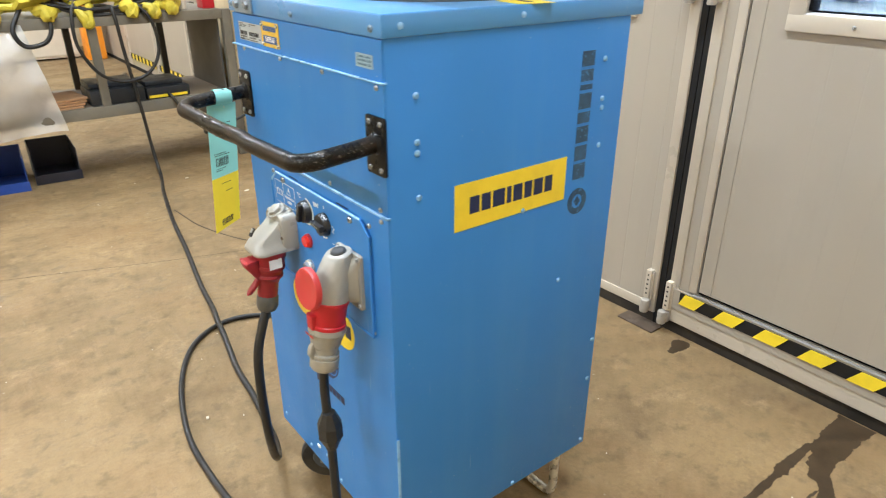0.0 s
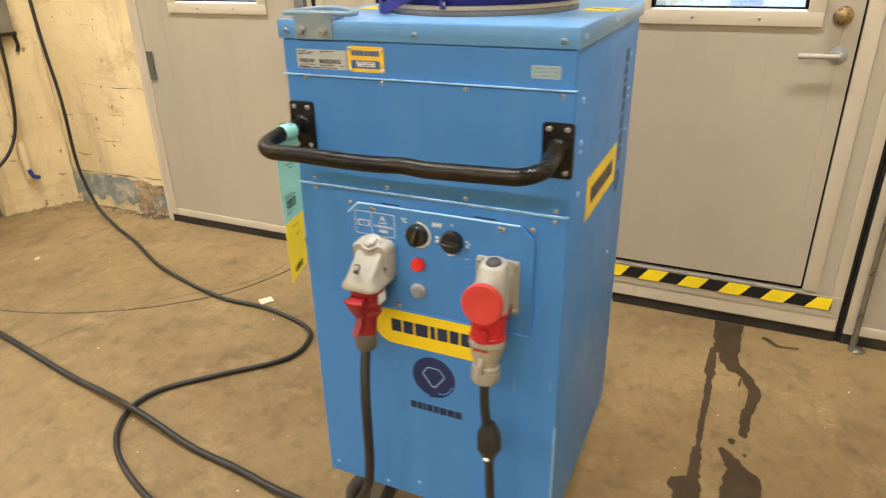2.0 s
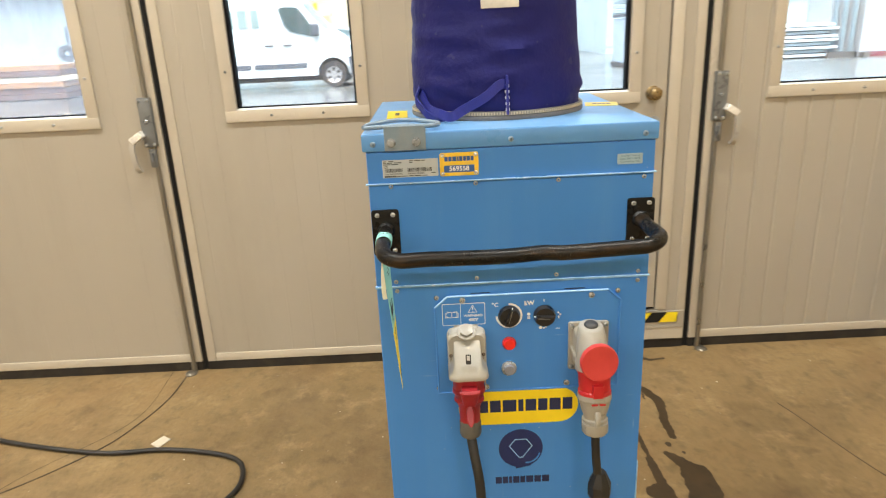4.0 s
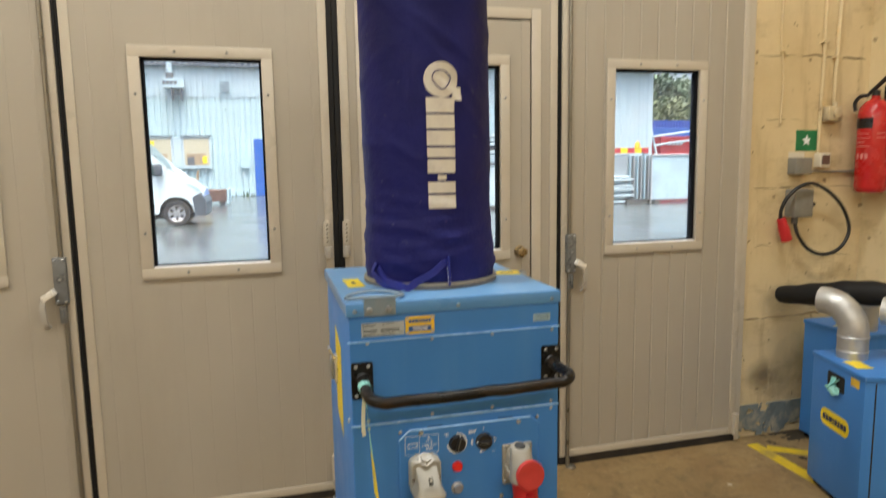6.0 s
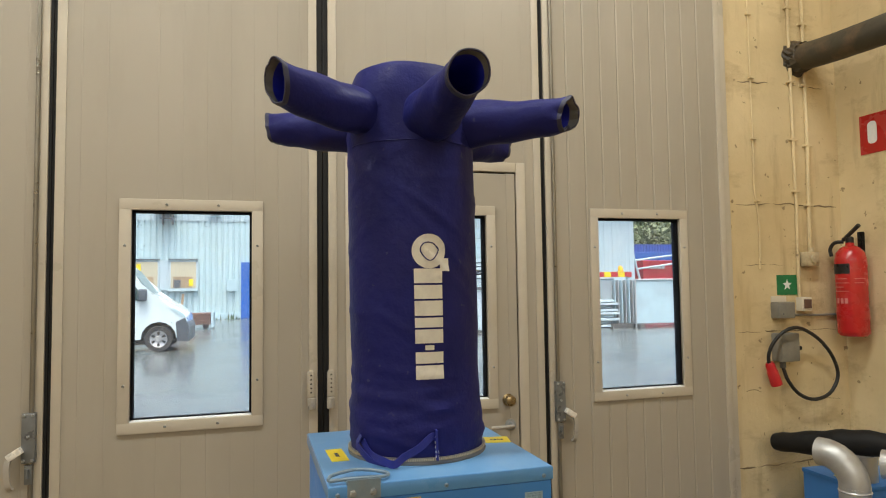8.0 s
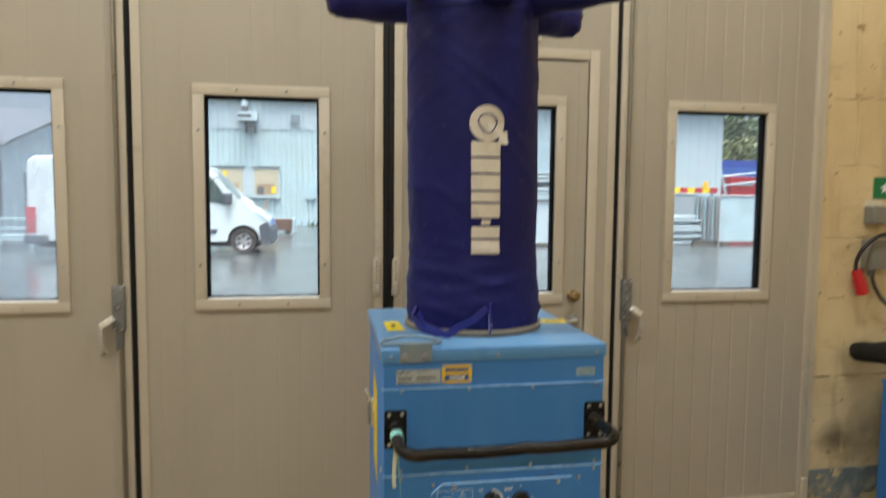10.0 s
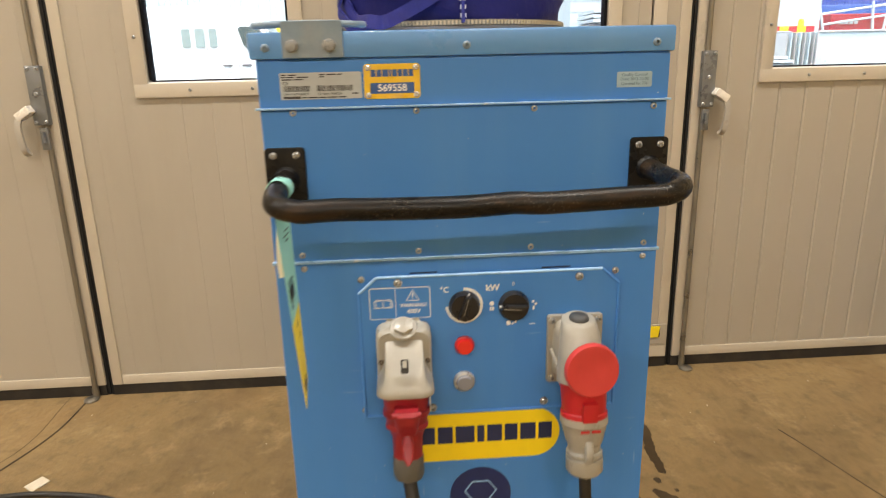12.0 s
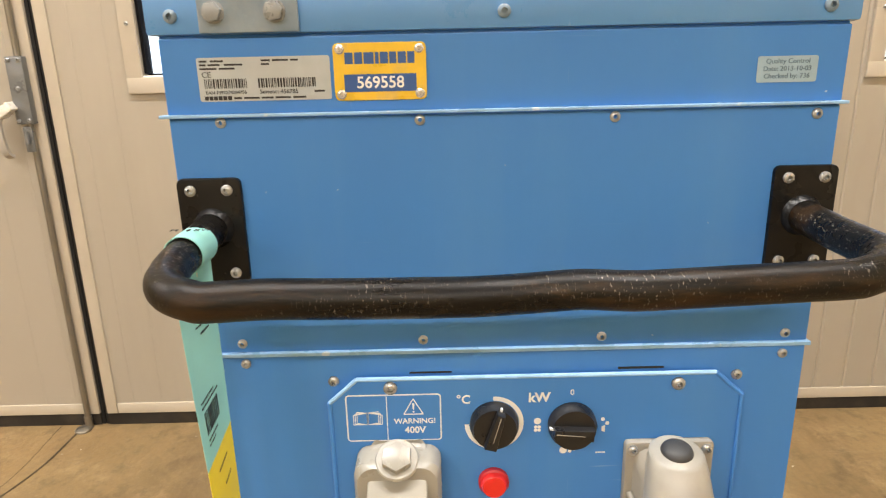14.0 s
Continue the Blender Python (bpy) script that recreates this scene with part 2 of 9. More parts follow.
RUBBER = surf("black_rubber", (0.010, 0.0095, 0.009), 0.7, spec=0.3, var=0.3, scale=14, bump=0.15, bscale=120)
GASKET = surf("dark_gasket", (0.008, 0.008, 0.009), 0.85, spec=0.08, var=0.2, scale=20)
ZINC = surf("zinc_plated_steel", (0.30, 0.32, 0.335), 0.42, metal=0.45, var=0.14, scale=24, bump=0.08, bscale=200, stain=(0.25, 0.255, 0.25), sscale=14)
BOLT = surf("bright_bolt_zinc", (0.26, 0.285, 0.31), 0.3, metal=0.3, var=0.15, scale=60)
RUST = surf("rusty_steel", (0.085, 0.058, 0.036), 0.7, var=0.3, scale=20, bump=0.4, bscale=60, stain=(0.20, 0.16, 0.12), sscale=18)
LEVER = surf("cast_pale_lever", (0.38, 0.35, 0.30), 0.35, var=0.08, scale=20)
ZINC_BLUE = surf("bluish_zinc_plate", (0.175, 0.245, 0.315), 0.4, metal=0.1, var=0.15, scale=30, bump=0.08, bscale=200, stain=(0.30, 0.33, 0.35), sscale=20)
CHROME = surf("bright_steel", (0.66, 0.65, 0.62), 0.3, metal=0.6, var=0.1, scale=30)
SCREW = surf("steel_screw", (0.40, 0.415, 0.42), 0.30, metal=0.6, var=0.2, scale=60)
# near-black colour that stands for the shade inside holes, gaps and hollows
HOLE = surf("dark_recess_shade", (0.02, 0.018, 0.015), 0.8, var=0.1)
BLUE = coat_mat("blue_powder_coat", (0.055, 0.222, 0.62), 0.38, (0.10, 0.285, 0.62), 0.30)
LID_BLUE = coat_mat("dusty_blue_lid_paint", (0.090, 0.275, 0.605), 0.30, (0.15, 0.34, 0.62), 0.22, 0.6)
# paler than the lid: dust, plus the windows' sheen put into the colour
LID_TOP = coat_mat("dusty_lid_top_with_sheen", (0.155, 0.350, 0.640), 0.32, (0.27, 0.45, 0.66), 0.35, 0.7)
LID_BLUE.node_tree.nodes["Principled BSDF"].inputs["Coat Weight"].default_value = 0.7
LID_BLUE.node_tree.nodes["Principled BSDF"].inputs["Coat Roughness"].default_value = 0.22
BLUE_EDGE = surf("rubbed_highlit_blue_edge", (0.26, 0.47, 0.74), 0.3, var=0.15, scale=20, spots=(0.5, 0.6, 0.7), spot_scale=60, spot_cut=0.68)
BLACK_PAINT = surf("black_enamel", (0.008, 0.008, 0.0085), 0.27, spec=0.22, var=0.3, scale=12, spots=(0.22, 0.2, 0.17), spot_scale=120, spot_cut=0.74, bump=0.05, bscale=150)
HANDLE = handle_mat()
KNOB = surf("black_knob_plastic", (0.012, 0.012, 0.013), 0.34, var=0.2, scale=40, bump=0.05, bscale=400)
GREY_PLASTIC = surf("warm_grey_plastic", (0.325, 0.312, 0.270), 0.33, var=0.06, scale=14, bump=0.04, bscale=300, stain=(0.23, 0.21, 0.175), amount=0.45, sscale=12)
GREY_DARK = surf("dark_grey_plastic", (0.085, 0.082, 0.072), 0.5, var=0.12, scale=20)
CAP_GREY = surf("dark_grey_rubber_cap", (0.040, 0.041, 0.042), 0.5, var=0.15, scale=40)
RED_PLASTIC = surf("red_plastic", (0.46, 0.012, 0.018), 0.4, var=0.10, scale=16, stain=(0.36, 0.02, 0.02), amount=0.5, sscale=16)
RED_DARK = surf("dark_crimson_plastic", (0.27, 0.010, 0.017), 0.42, var=0.12, scale=16, stain=(0.17, 0.01, 0.014), amount=0.5, sscale=18)
RED_CAP = surf("faded_red_cap", (0.50, 0.042, 0.038), 0.42, var=0.07, scale=30, bump=0.08, bscale=260)
RED_LENS = surf("red_lamp_lens", (0.75, 0.02, 0.012), 0.15, var=0.05, scale=40, coat=0.6)
BUTTON = surf("clear_button", (0.22, 0.235, 0.28), 0.2, var=0.1, scale=60, coat=0.4)
CABLE = surf("black_cable_sheath", (0.013, 0.0125, 0.012), 0.45, var=0.3, scale=18, stain=(0.045, 0.040, 0.034), amount=0.4, sscale=14)
YELLOW = surf("yellow_vinyl", (0.86, 0.66, 0.012), 0.38, var=0.04, scale=12, stain=(0.6, 0.46, 0.03), amount=0.35, sscale=16)
ORANGE_YELLOW = surf("enamel_yellow_plate", (0.78, 0.52, 0.035), 0.32, var=0.08, scale=40, stain=(0.5, 0.42, 0.26), amount=0.5, sscale=50)
NAVY = surf("navy_print", (0.012, 0.022, 0.085), 0.45, var=0.15, scale=30)
NAVY_BADGE = surf("dark_blue_print", (0.009, 0.022, 0.115), 0.4, var=0.12, scale=60)
NAVY_PLATE = surf("blue_enamel_print", (0.03, 0.10, 0.32), 0.35, var=0.1, scale=60)
FADED_BLACK = surf("faded_black_print", (0.035, 0.085, 0.17), 0.5, var=0.4, scale=24, spots=(0.07, 0.2, 0.4), spot_scale=120, spot_cut=0.62)
WHITE_PRINT = surf("white_print", (0.82, 0.83, 0.83), 0.5, var=0.05, scale=60)
FADED_STICKER = surf("faded_bluish_sticker", (0.33, 0.48, 0.60), 0.45, var=0.1, scale=30)
GREY_INK = surf("faded_grey_ink", (0.12, 0.20, 0.28), 0.6, var=0.2, scale=80)
STICKER = surf("silver_grey_sticker", (0.43, 0.48, 0.51), 0.4, var=0.1, scale=25, stain=(0.40, 0.42, 0.44), sscale=20)
INK = surf("black_ink", (0.02, 0.02, 0.022), 0.6, var=0.2, scale=80)
TEAL = surf("pale_teal_label_paper", (0.30, 0.66, 0.62), 0.55, var=0.05, scale=20)
TAG_YELLOW = surf("yellow_label_paper", (0.85, 0.68, 0.02), 0.55, var=0.05, scale=20)
TAG_BACK = surf("cream_backing_paper", (0.74, 0.66, 0.50), 0.6, var=0.06, scale=30)
FABRIC = surf("navy_coated_fabric", (0.0150, 0.0172, 0.126), 0.50, var=0.16, scale=7, bump=0.40, bscale=20, stain=(0.024, 0.024, 0.128), amount=0.6, sscale=5, depth=0.010, spec=0.14,
              spots=(0.045, 0.047, 0.135), spot_scale=38, spot_cut=0.70)
FABRIC_IN = surf("bright_blue_lining", (0.008, 0.014, 0.36), 0.55, var=0.1, scale=10, bump=0.2, bscale=40, depth=0.004)
HEM_NAVY = surf("dusty_navy_hem", (0.035, 0.036, 0.075), 0.6, var=0.3, scale=40, bump=0.2, bscale=200)
HEM = surf("grey_hem_tape", (0.15, 0.15, 0.155), 0.6, var=0.25, scale=30, bump=0.2, bscale=200)
STRAP = surf("royal_blue_webbing", (0.014, 0.020, 0.22), 0.6, var=0.15, scale=30, bump=0.3, bscale=300)
ZIP_TEETH = surf("pale_brass_teeth", (0.56, 0.48, 0.34), 0.4, metal=0.3, var=0.15, scale=90)
ZIP = surf("beige_zip_tape", (0.24, 0.225, 0.20), 0.5, var=0.2, scale=60, bump=0.4, bscale=400)
PRINT_WHITE = surf("cream_white_print", (0.74, 0.72, 0.66), 0.5, var=0.06, scale=20, stain=(0.4, 0.38, 0.4), amount=0.5, sscale=16)
GREEN = surf("green_sign", (0.01, 0.17, 0.06), 0.4, var=0.06, scale=20)
EXT_RED = surf("red_enamel", (0.46, 0.010, 0.012), 0.26, var=0.06, scale=10, coat=0.5)
BOX_GREY = surf("grey_junction_box", (0.21, 0.20, 0.17), 0.5, var=0.1, scale=18, stain=(0.15, 0.14, 0.12), sscale=14)
ALU = surf("galvanised_duct", (0.50, 0.50, 0.485), 0.42, metal=0.6, var=0.12, scale=16, bump=0.08, bscale=60)
PIPE = surf("rusty_painted_pipe", (0.050, 0.042, 0.028), 0.6, var=0.3, scale=9, stain=(0.16, 0.10, 0.05), amount=0.7, sscale=7, bump=0.5, bscale=30, depth=0.006)
BENCH = surf("grey_green_steel", (0.17, 0.155, 0.12), 0.5, var=0.1, scale=6, stain=(0.09, 0.075, 0.05), amount=0.6, sscale=5, bump=0.1, bscale=80)
BENCH_DARK = surf("dark_grey_panel", (0.07, 0.065, 0.055), 0.6, var=0.2, scale=5)
BOARD = surf("worn_brown_shelf_board", (0.16, 0.12, 0.075), 0.6, var=0.25, scale=8, stretch=(0.2, 1, 1), bump=0.2, bscale=60)
YELLOW_STRAP = surf("yellow_webbing", (0.55, 0.46, 0.03), 0.65, var=0.2, scale=18, stain=(0.25, 0.2, 0.03), sscale=12, bump=0.4, bscale=200)
BIN_BLUE = surf("blue_bin_plastic", (0.02, 0.06, 0.30), 0.4, var=0.1, scale=10)
BIN_DARK = surf("black_blue_bin_plastic", (0.018, 0.02, 0.032), 0.4, var=0.2, scale=10)
CASE = surf("black_tool_case", (0.014, 0.016, 0.019), 0.45, var=0.2, scale=20, bump=0.1, bscale=100)
CARDBOARD = surf("brown_cardboard", (0.36, 0.20, 0.09), 0.75, var=0.1, scale=12)
ORANGE = surf("orange_plastic", (0.85, 0.30, 0.01), 0.45, var=0.08, scale=8)
WHITE_CAB = surf("off_white_enamel", (0.66, 0.60, 0.48), 0.4, var=0.05, scale=4, stain=(0.45, 0.38, 0.27), amount=0.4, sscale=4)
FILM = surf("cloudy_plastic_film", (0.86, 0.86, 0.84), 0.22, var=0.06, scale=9, bump=0.12, bscale=14, depth=0.008, coat=0.5)
FILM.node_tree.nodes["Principled BSDF"].inputs["Alpha"].default_value = 0.62
WET = surf("damp_concrete", (0.056, 0.037, 0.019), 0.45, spec=0.25, var=0.3, scale=14, bump=0.2, bscale=60)
PAPER = surf("white_paper_scrap", (0.66, 0.60, 0.48), 0.7, var=0.1, scale=30)
CEILING = surf("pale_ceiling_board", (0.62, 0.58, 0.50), 0.8, var=0.06, scale=2)
PANE = misted_mat("rain_wet_pane", 0.04)
MISTED = misted_mat("streaming_wet_pane", 0.22)
DROP = glass_mat("rain_drop", (0.62, 0.66, 0.69), rough=0.06)
LAMP_TUBE = glow_mat("lamp_diffuser", (1.0, 0.93, 0.80), 6.0)
CLAD = surf("pale_blue_grey_cladding", (0.45, 0.59, 0.61), 0.5, var=0.05, scale=1.2, stain=(0.44, 0.55, 0.50), amount=0.5, sscale=0.7)
CLAD_W = surf("white_cladding", (0.44, 0.55, 0.58), 0.5, var=0.04, scale=0.7, stain=(0.55, 0.58, 0.6), amount=0.4, sscale=0.4)
ROOF_PALE = surf("pale_grey_roofing", (0.33, 0.36, 0.38), 0.8, spec=0.2, var=0.12, scale=0.8, bump=0.2, bscale=6)
ROOF = surf("grey_metal_roofing", (0.12, 0.14, 0.165), 0.85, spec=0.2, var=0.15, scale=0.8, bump=0.2, bscale=6)
VAN_WHITE = surf("white_car_paint", (0.64, 0.74, 0.75), 0.2, var=0.03, scale=0.8, coat=0.7)
VAN_PRINT = surf("grey_green_print", (0.20, 0.29, 0.28), 0.5, var=0.08, scale=3)
TINTED = surf("dark_vehicle_glass", (0.05, 0.085, 0.085), 0.08, var=0.3, scale=2.5, coat=0.6)
BUMPER = surf("grey_bumper_plastic", (0.07, 0.085, 0.10), 0.45, var=0.1, scale=4)
TYRE = surf("tyre_rubber", (0.022, 0.021, 0.02), 0.7, var=0.2, scale=20, stain=(0.12, 0.10, 0.075), amount=0.6, sscale=9, bump=0.3, bscale=60)
BLUE_DOOR = surf("blue_steel_door", (0.02, 0.11, 0.42), 0.4, var=0.06, scale=2)
BRICK_BROWN = surf("brown_wooden_crate", (0.13, 0.07, 0.05), 0.7, var=0.3, scale=4)
WARM_PANE = glow_mat("lit_office_window", (0.44, 0.40, 0.28), 0.07)
TAN_SHELF = surf("tan_office_shelf", (0.34, 0.25, 0.15), 0.6, var=0.2, scale=1.5)
DARK_FRAME = surf("dark_grey_frame", (0.10, 0.11, 0.12), 0.5, var=0.1, scale=5)
PANEL_GREY = surf("pale_blue_grey_panel", (0.42, 0.57, 0.61), 0.45, var=0.05, scale=1.5, stain=(0.30, 0.34, 0.38), sscale=1.2)
SKIP_RED = surf("red_container_paint", (0.42, 0.02, 0.03), 0.45, var=0.1, scale=1.5)
SKIP_BLUE = surf("blue_container_paint", (0.02, 0.09, 0.34), 0.45, var=0.1, scale=1.5)
LEAF = surf("dark_foliage", (0.065, 0.115, 0.055), 0.6, var=0.5, scale=1.2, rand=0.3)
BARK = surf("bark", (0.09, 0.075, 0.06), 0.8, var=0.3, scale=6, bump=0.4, bscale=20)
AMBER = surf("amber_plastic", (0.85, 0.42, 0.01), 0.3, var=0.05, scale=8)


# ---- mesh helpers ----
def thing(name, at=(0, 0, 0), label="", category="", group="", kind=""):
    ob = new(name)
    ob.location = at
    ob.empty_display_size = 0.1
    return tagged(ob, label, category, group, kind)


def part(name, bm, material, parent=None, label="", smooth=False):
    """Links a bmesh, drawn in world places, as one mesh object, under a thing or a part if one is given."""
    me = bpy.data.meshes.new(name)
    bmesh.ops.recalc_face_normals(bm, faces=bm.faces)
    bm.to_mesh(me)
    bm.free()
    me.materials.append(material)
    if smooth:
        me.polygons.foreach_set("use_smooth", [True] * len(me.polygons))
        me.set_sharp_from_angle(angle=radians(38))
    ob = new(name, me)
    if parent is not None:
        ob.parent = parent
        if parent.type == "EMPTY":
            ob.matrix_parent_inverse = parent.matrix_basis.inverted()
    return tagged(ob, label)


def solo(name, bm, material, label, category, group="", kind="", smooth=False):
    return tagged(part(name, bm, material, None, "", smooth), label, category, group, kind)


def box(lo, hi, bevel=0.0, bm=None, seg=2, turn=None):
    bm = bm or bmesh.new()
    lo, hi = Vector(lo), Vector(hi)
    m = Matrix.Translation((lo + hi) / 2) @ (turn or Matrix()) @ Matrix.Diagonal((*(hi - lo), 1))
    made = bmesh.ops.create_cube(bm, size=1.0, matrix=m)
    if bevel:
        edges = list({e for v in made["verts"] for e in v.link_edges})
        bmesh.ops.bevel(bm, geom=edges, offset=bevel, segments=seg, affect="EDGES", profile=0.6)
    return bm


def rod(a, b, r, r2=None, seg=20, bm=None, bevel=0.0):
    """A round bar or cone from a to b."""
    bm = bm or bmesh.new()
    a, b = Vector(a), Vector(b)
    m = Matrix.Translation((a + b) / 2) @ (b - a).to_track_quat("Z", "Y").to_matrix().to_4x4()
    made = bmesh.ops.create_cone(bm, cap_ends=True, segments=seg, radius1=r, radius2=r if r2 is None else r2, depth=(b - a).length, matrix=m)
    if bevel:
        caps = {f for v in made["verts"] for f in v.link_faces if len(f.verts) == seg}
        edges = list({e for f in caps for e in f.edges})
        bmesh.ops.bevel(bm, geom=edges, offset=bevel, segments=2, affect="EDGES", profile=0.6)
    return bm


def lathe(profile, m=Matrix(), seg=32, bm=None, close=False):
    """Turns (radius, height) pairs round the z axis of m."""
    bm = bm or bmesh.new()
    rings = []
    for r, z in profile:
        if r < 1e-6:
            rings.append([bm.verts.new(m @ Vector((0, 0, z)))])
        else:
            rings.append([bm.verts.new(m @ Vector((r * math.cos(2 * math.pi * k / seg), r * math.sin(2 * math.pi * k / seg), z))) for k in range(seg)])
    pairs = list(zip(rings, rings[1:])) + ([(rings[-1], rings[0])] if close else [])
    for p, q in pairs:
        for k in range(seg):
            j = (k + 1) % seg
            if len(p) == 1 and len(q) == 1:
                continue
            if len(p) == 1:
                bm.faces.new((p[0], q[k], q[j]))
            elif len(q) == 1:
                bm.faces.new((p[k], p[j], q[0]))
            else:
                bm.faces.new((p[k], p[j], q[j], q[k]))
    return bm


def curve_points(pts, steps=8):
    """A smooth line through the points."""
    pts = [Vector(p) for p in pts]
    ext = [2 * pts[0] - pts[1], *pts, 2 * pts[-1] - pts[-2]]
    out = []
    for i in range(1, len(ext) - 2):
        p0, p1, p2, p3 = ext[i - 1 : i + 3]
        for k in range(steps):
            t = k / steps
            out.append(0.5 * (2 * p1 + (p2 - p0) * t + (2 * p0 - 5 * p1 + 4 * p2 - p3) * t * t + (3 * p1 - p0 - 3 * p2 + p3) * t**3))
    return out + [pts[-1]]


def sweep(pts, r, seg=12, bm=None, steps=8, radii=None, smooth_line=True, flat=None):
    """A tube along the points; flat=(half width, half thickness) sweeps a ribbon in its place."""
    bm = bm or bmesh.new()
    line = curve_points(pts, steps) if smooth_line else [Vector(p) for p in pts]
    up, rings = None, []
    for i, p in enumerate(line):
        d = (line[min(i + 1, len(line) - 1)] - line[max(i - 1, 0)]).normalized()
        if up is None:
            up = Vector((0, 0, 1)) if abs(d.z) < 0.9 else Vector((0, 1, 0))
        up = (up - d * up.dot(d)).normalized()
        side = d.cross(up)
        q = radii(i / (len(line) - 1)) if radii else r
        if flat:
            w, h = flat
            rings.append([bm.verts.new(p + side * a * w + up * b * h) for a, b in ((-1, -1), (1, -1), (1, 1), (-1, 1))])
        else:
            rings.append([bm.verts.new(p + (side * math.cos(2 * math.pi * k / seg) + up * math.sin(2 * math.pi * k / seg)) * q) for k in range(seg)])
    n = len(rings[0])
    for a, b in zip(rings, rings[1:]):
        for k in range(n):
            bm.faces.new((a[k], a[(k + 1) % n], b[(k + 1) % n], b[k]))
    bm.faces.new(rings[0][::-1])
    bm.faces.new(rings[-1])
    return bm


def plate(outline, m, depth, bevel=0.0, bm=None):
    """A flat piece: an outline in the xy plane of m, thick along its z."""
    bm = bm or bmesh.new()
    lo = [bm.verts.new(m @ Vector((x, y, 0))) for x, y in outline]
    hi = [bm.verts.new(m @ Vector((x, y, depth))) for x, y in outline]
    n = len(outline)
    bm.faces.new(lo[::-1])
    top = bm.faces.new(hi)
    for k in range(n):
        bm.faces.new((lo[k], lo[(k + 1) % n], hi[(k + 1) % n], hi[k]))
    if bevel:
        bmesh.ops.bevel(bm, geom=list(top.edges), offset=bevel, segments=2, affect="EDGES", profile=0.6)
    return bm


def rounded(w, h, r, seg=5, cx=0.0, cy=0.0):
    """Outline of a rectangle with round corners."""
    out = []
    for sx, sy, a0 in ((1, -1, -90), (1, 1, 0), (-1, 1, 90), (-1, -1, 180)):
        for k in range(seg + 1):
            a = radians(a0 + 90 * k / seg)
            out.append((cx + sx * (w / 2 - r) + r * math.cos(a), cy + sy * (h / 2 - r) + r * math.sin(a)))
    return out


def disc(r, seg=28, cx=0.0, cy=0.0):
    return [(cx + r * math.cos(2 * math.pi * k / seg), cy + r * math.sin(2 * math.pi * k / seg)) for k in range(seg)]


def front(y, z, x=0.4525):
    """A plane that faces the room: its x axis runs towards -y, its y axis up, its z axis towards -x."""
    return Matrix.Translation((x, y, z)) @ Matrix(((0, 0, -1, 0), (-1, 0, 0, 0), (0, 1, 0, 0), (0, 0, 0, 1)))


def side_face(x, z, y=1.1318):
    """A plane that faces -y: its x axis runs along +x, its y axis up."""
    return Matrix.Translation((x, y, z)) @ Matrix(((1, 0, 0, 0), (0, 0, -1, 0), (0, 1, 0, 0), (0, 0, 0, 1)))


def words(text, size, m, material, parent, name="lettering", depth=0.0002, weight=0.0):
    cu = bpy.data.curves.new(name, "FONT")
    cu.body, cu.size, cu.extrude, cu.resolution_u = text, size, depth, 3
    cu.align_x, cu.align_y, cu.offset = "CENTER", "CENTER", weight
    tmp = new("temporary", cu)
    me = bpy.data.meshes.new_from_object(tmp.evaluated_get(bpy.context.evaluated_depsgraph_get()))
    bpy.data.objects.remove(tmp)
    me.transform(m)
    me.materials.clear()
    me.materials.append(material)
    ob = new(name, me)
    ob.parent = parent
    if parent.type == "EMPTY":
        ob.matrix_parent_inverse = parent.matrix_basis.inverted()
    return ob


def bars(m, widths, height, gap, depth=0.0006, bm=None, centre=True):
    """A row of plain blocks that stands for a brand name or for small print."""
    bm = bm or bmesh.new()
    total = sum(widths) + gap * (len(widths) - 1)
    x = -total / 2 if centre else 0.0
    for w in widths:
        plate([(x, -height / 2), (x + w, -height / 2), (x + w, height / 2), (x, height / 2)], m, depth, 0, bm)
        x += w + gap
    return bm


def screw_head(m, r=0.0045, bm=None):
    return lathe([(0, -0.001), (r, -0.001), (r, r * 0.35), (r * 0.75, r * 0.62), (r * 0.44, r * 0.7), (r * 0.40, r * 0.02), (0, r * 0.02)], m, 14, bm)


def hex_bolt(m, r=0.0072, h=0.006):
    bm = plate([(r * math.cos(radians(60 * k + 10)), r * math.sin(radians(60 * k + 10))) for k in range(6)], m, h, 0.001)
    return lathe([(r * 1.15, 0.0), (r * 1.15, 0.0012), (r * 0.9, 0.0014)], m, 20, bm)


# ---- the hall: floor, walls, ceiling ----
tagged(part("floor", box((-6.3, -1.65, -0.12), (2.25, 10.8, 0.0)), CONCRETE), "worn tan concrete workshop floor with stains", "floor", kind="structure")


def wall(name, lo, hi, label):
    return tagged(part(name, box(lo, hi), PLASTER), label, "wall", kind="structure")


WX = 1.90
wall_r = wall("wall_front_south", (WX, -1.65, 0), (2.3, -0.606, 4.8), "cream painted block wall with cracks and cables")
wall_l = wall("wall_front_middle", (WX, 3.640, 0), (2.3, 4.37, 4.8), "cream painted block wall with flaking grey plinth")
PIER = [(WX, 4.3705), (2.3, 4.3705), (2.3, 4.98), (1.585, 4.98), (1.585, 4.545)]
bm = bmesh.new()
low = [bm.verts.new((x, y, 0)) for x, y in PIER]
high = [bm.verts.new((x, y, 4.8)) for x, y in PIER]
bm.faces.new(low)
bm.faces.new(high[::-1])
for k in range(5):
    bm.faces.new((low[k], low[(k + 1) % 5], high[(k + 1) % 5], high[k]))
tagged(part("wall_front_pier", bm, PLASTER), "cream painted splayed pier between two door bays", "wall", kind="structure")
wall("wall_front_lintel", (WX, -0.606, 4.34), (2.3, 3.640, 4.8), "cream painted lintel over the folding door")
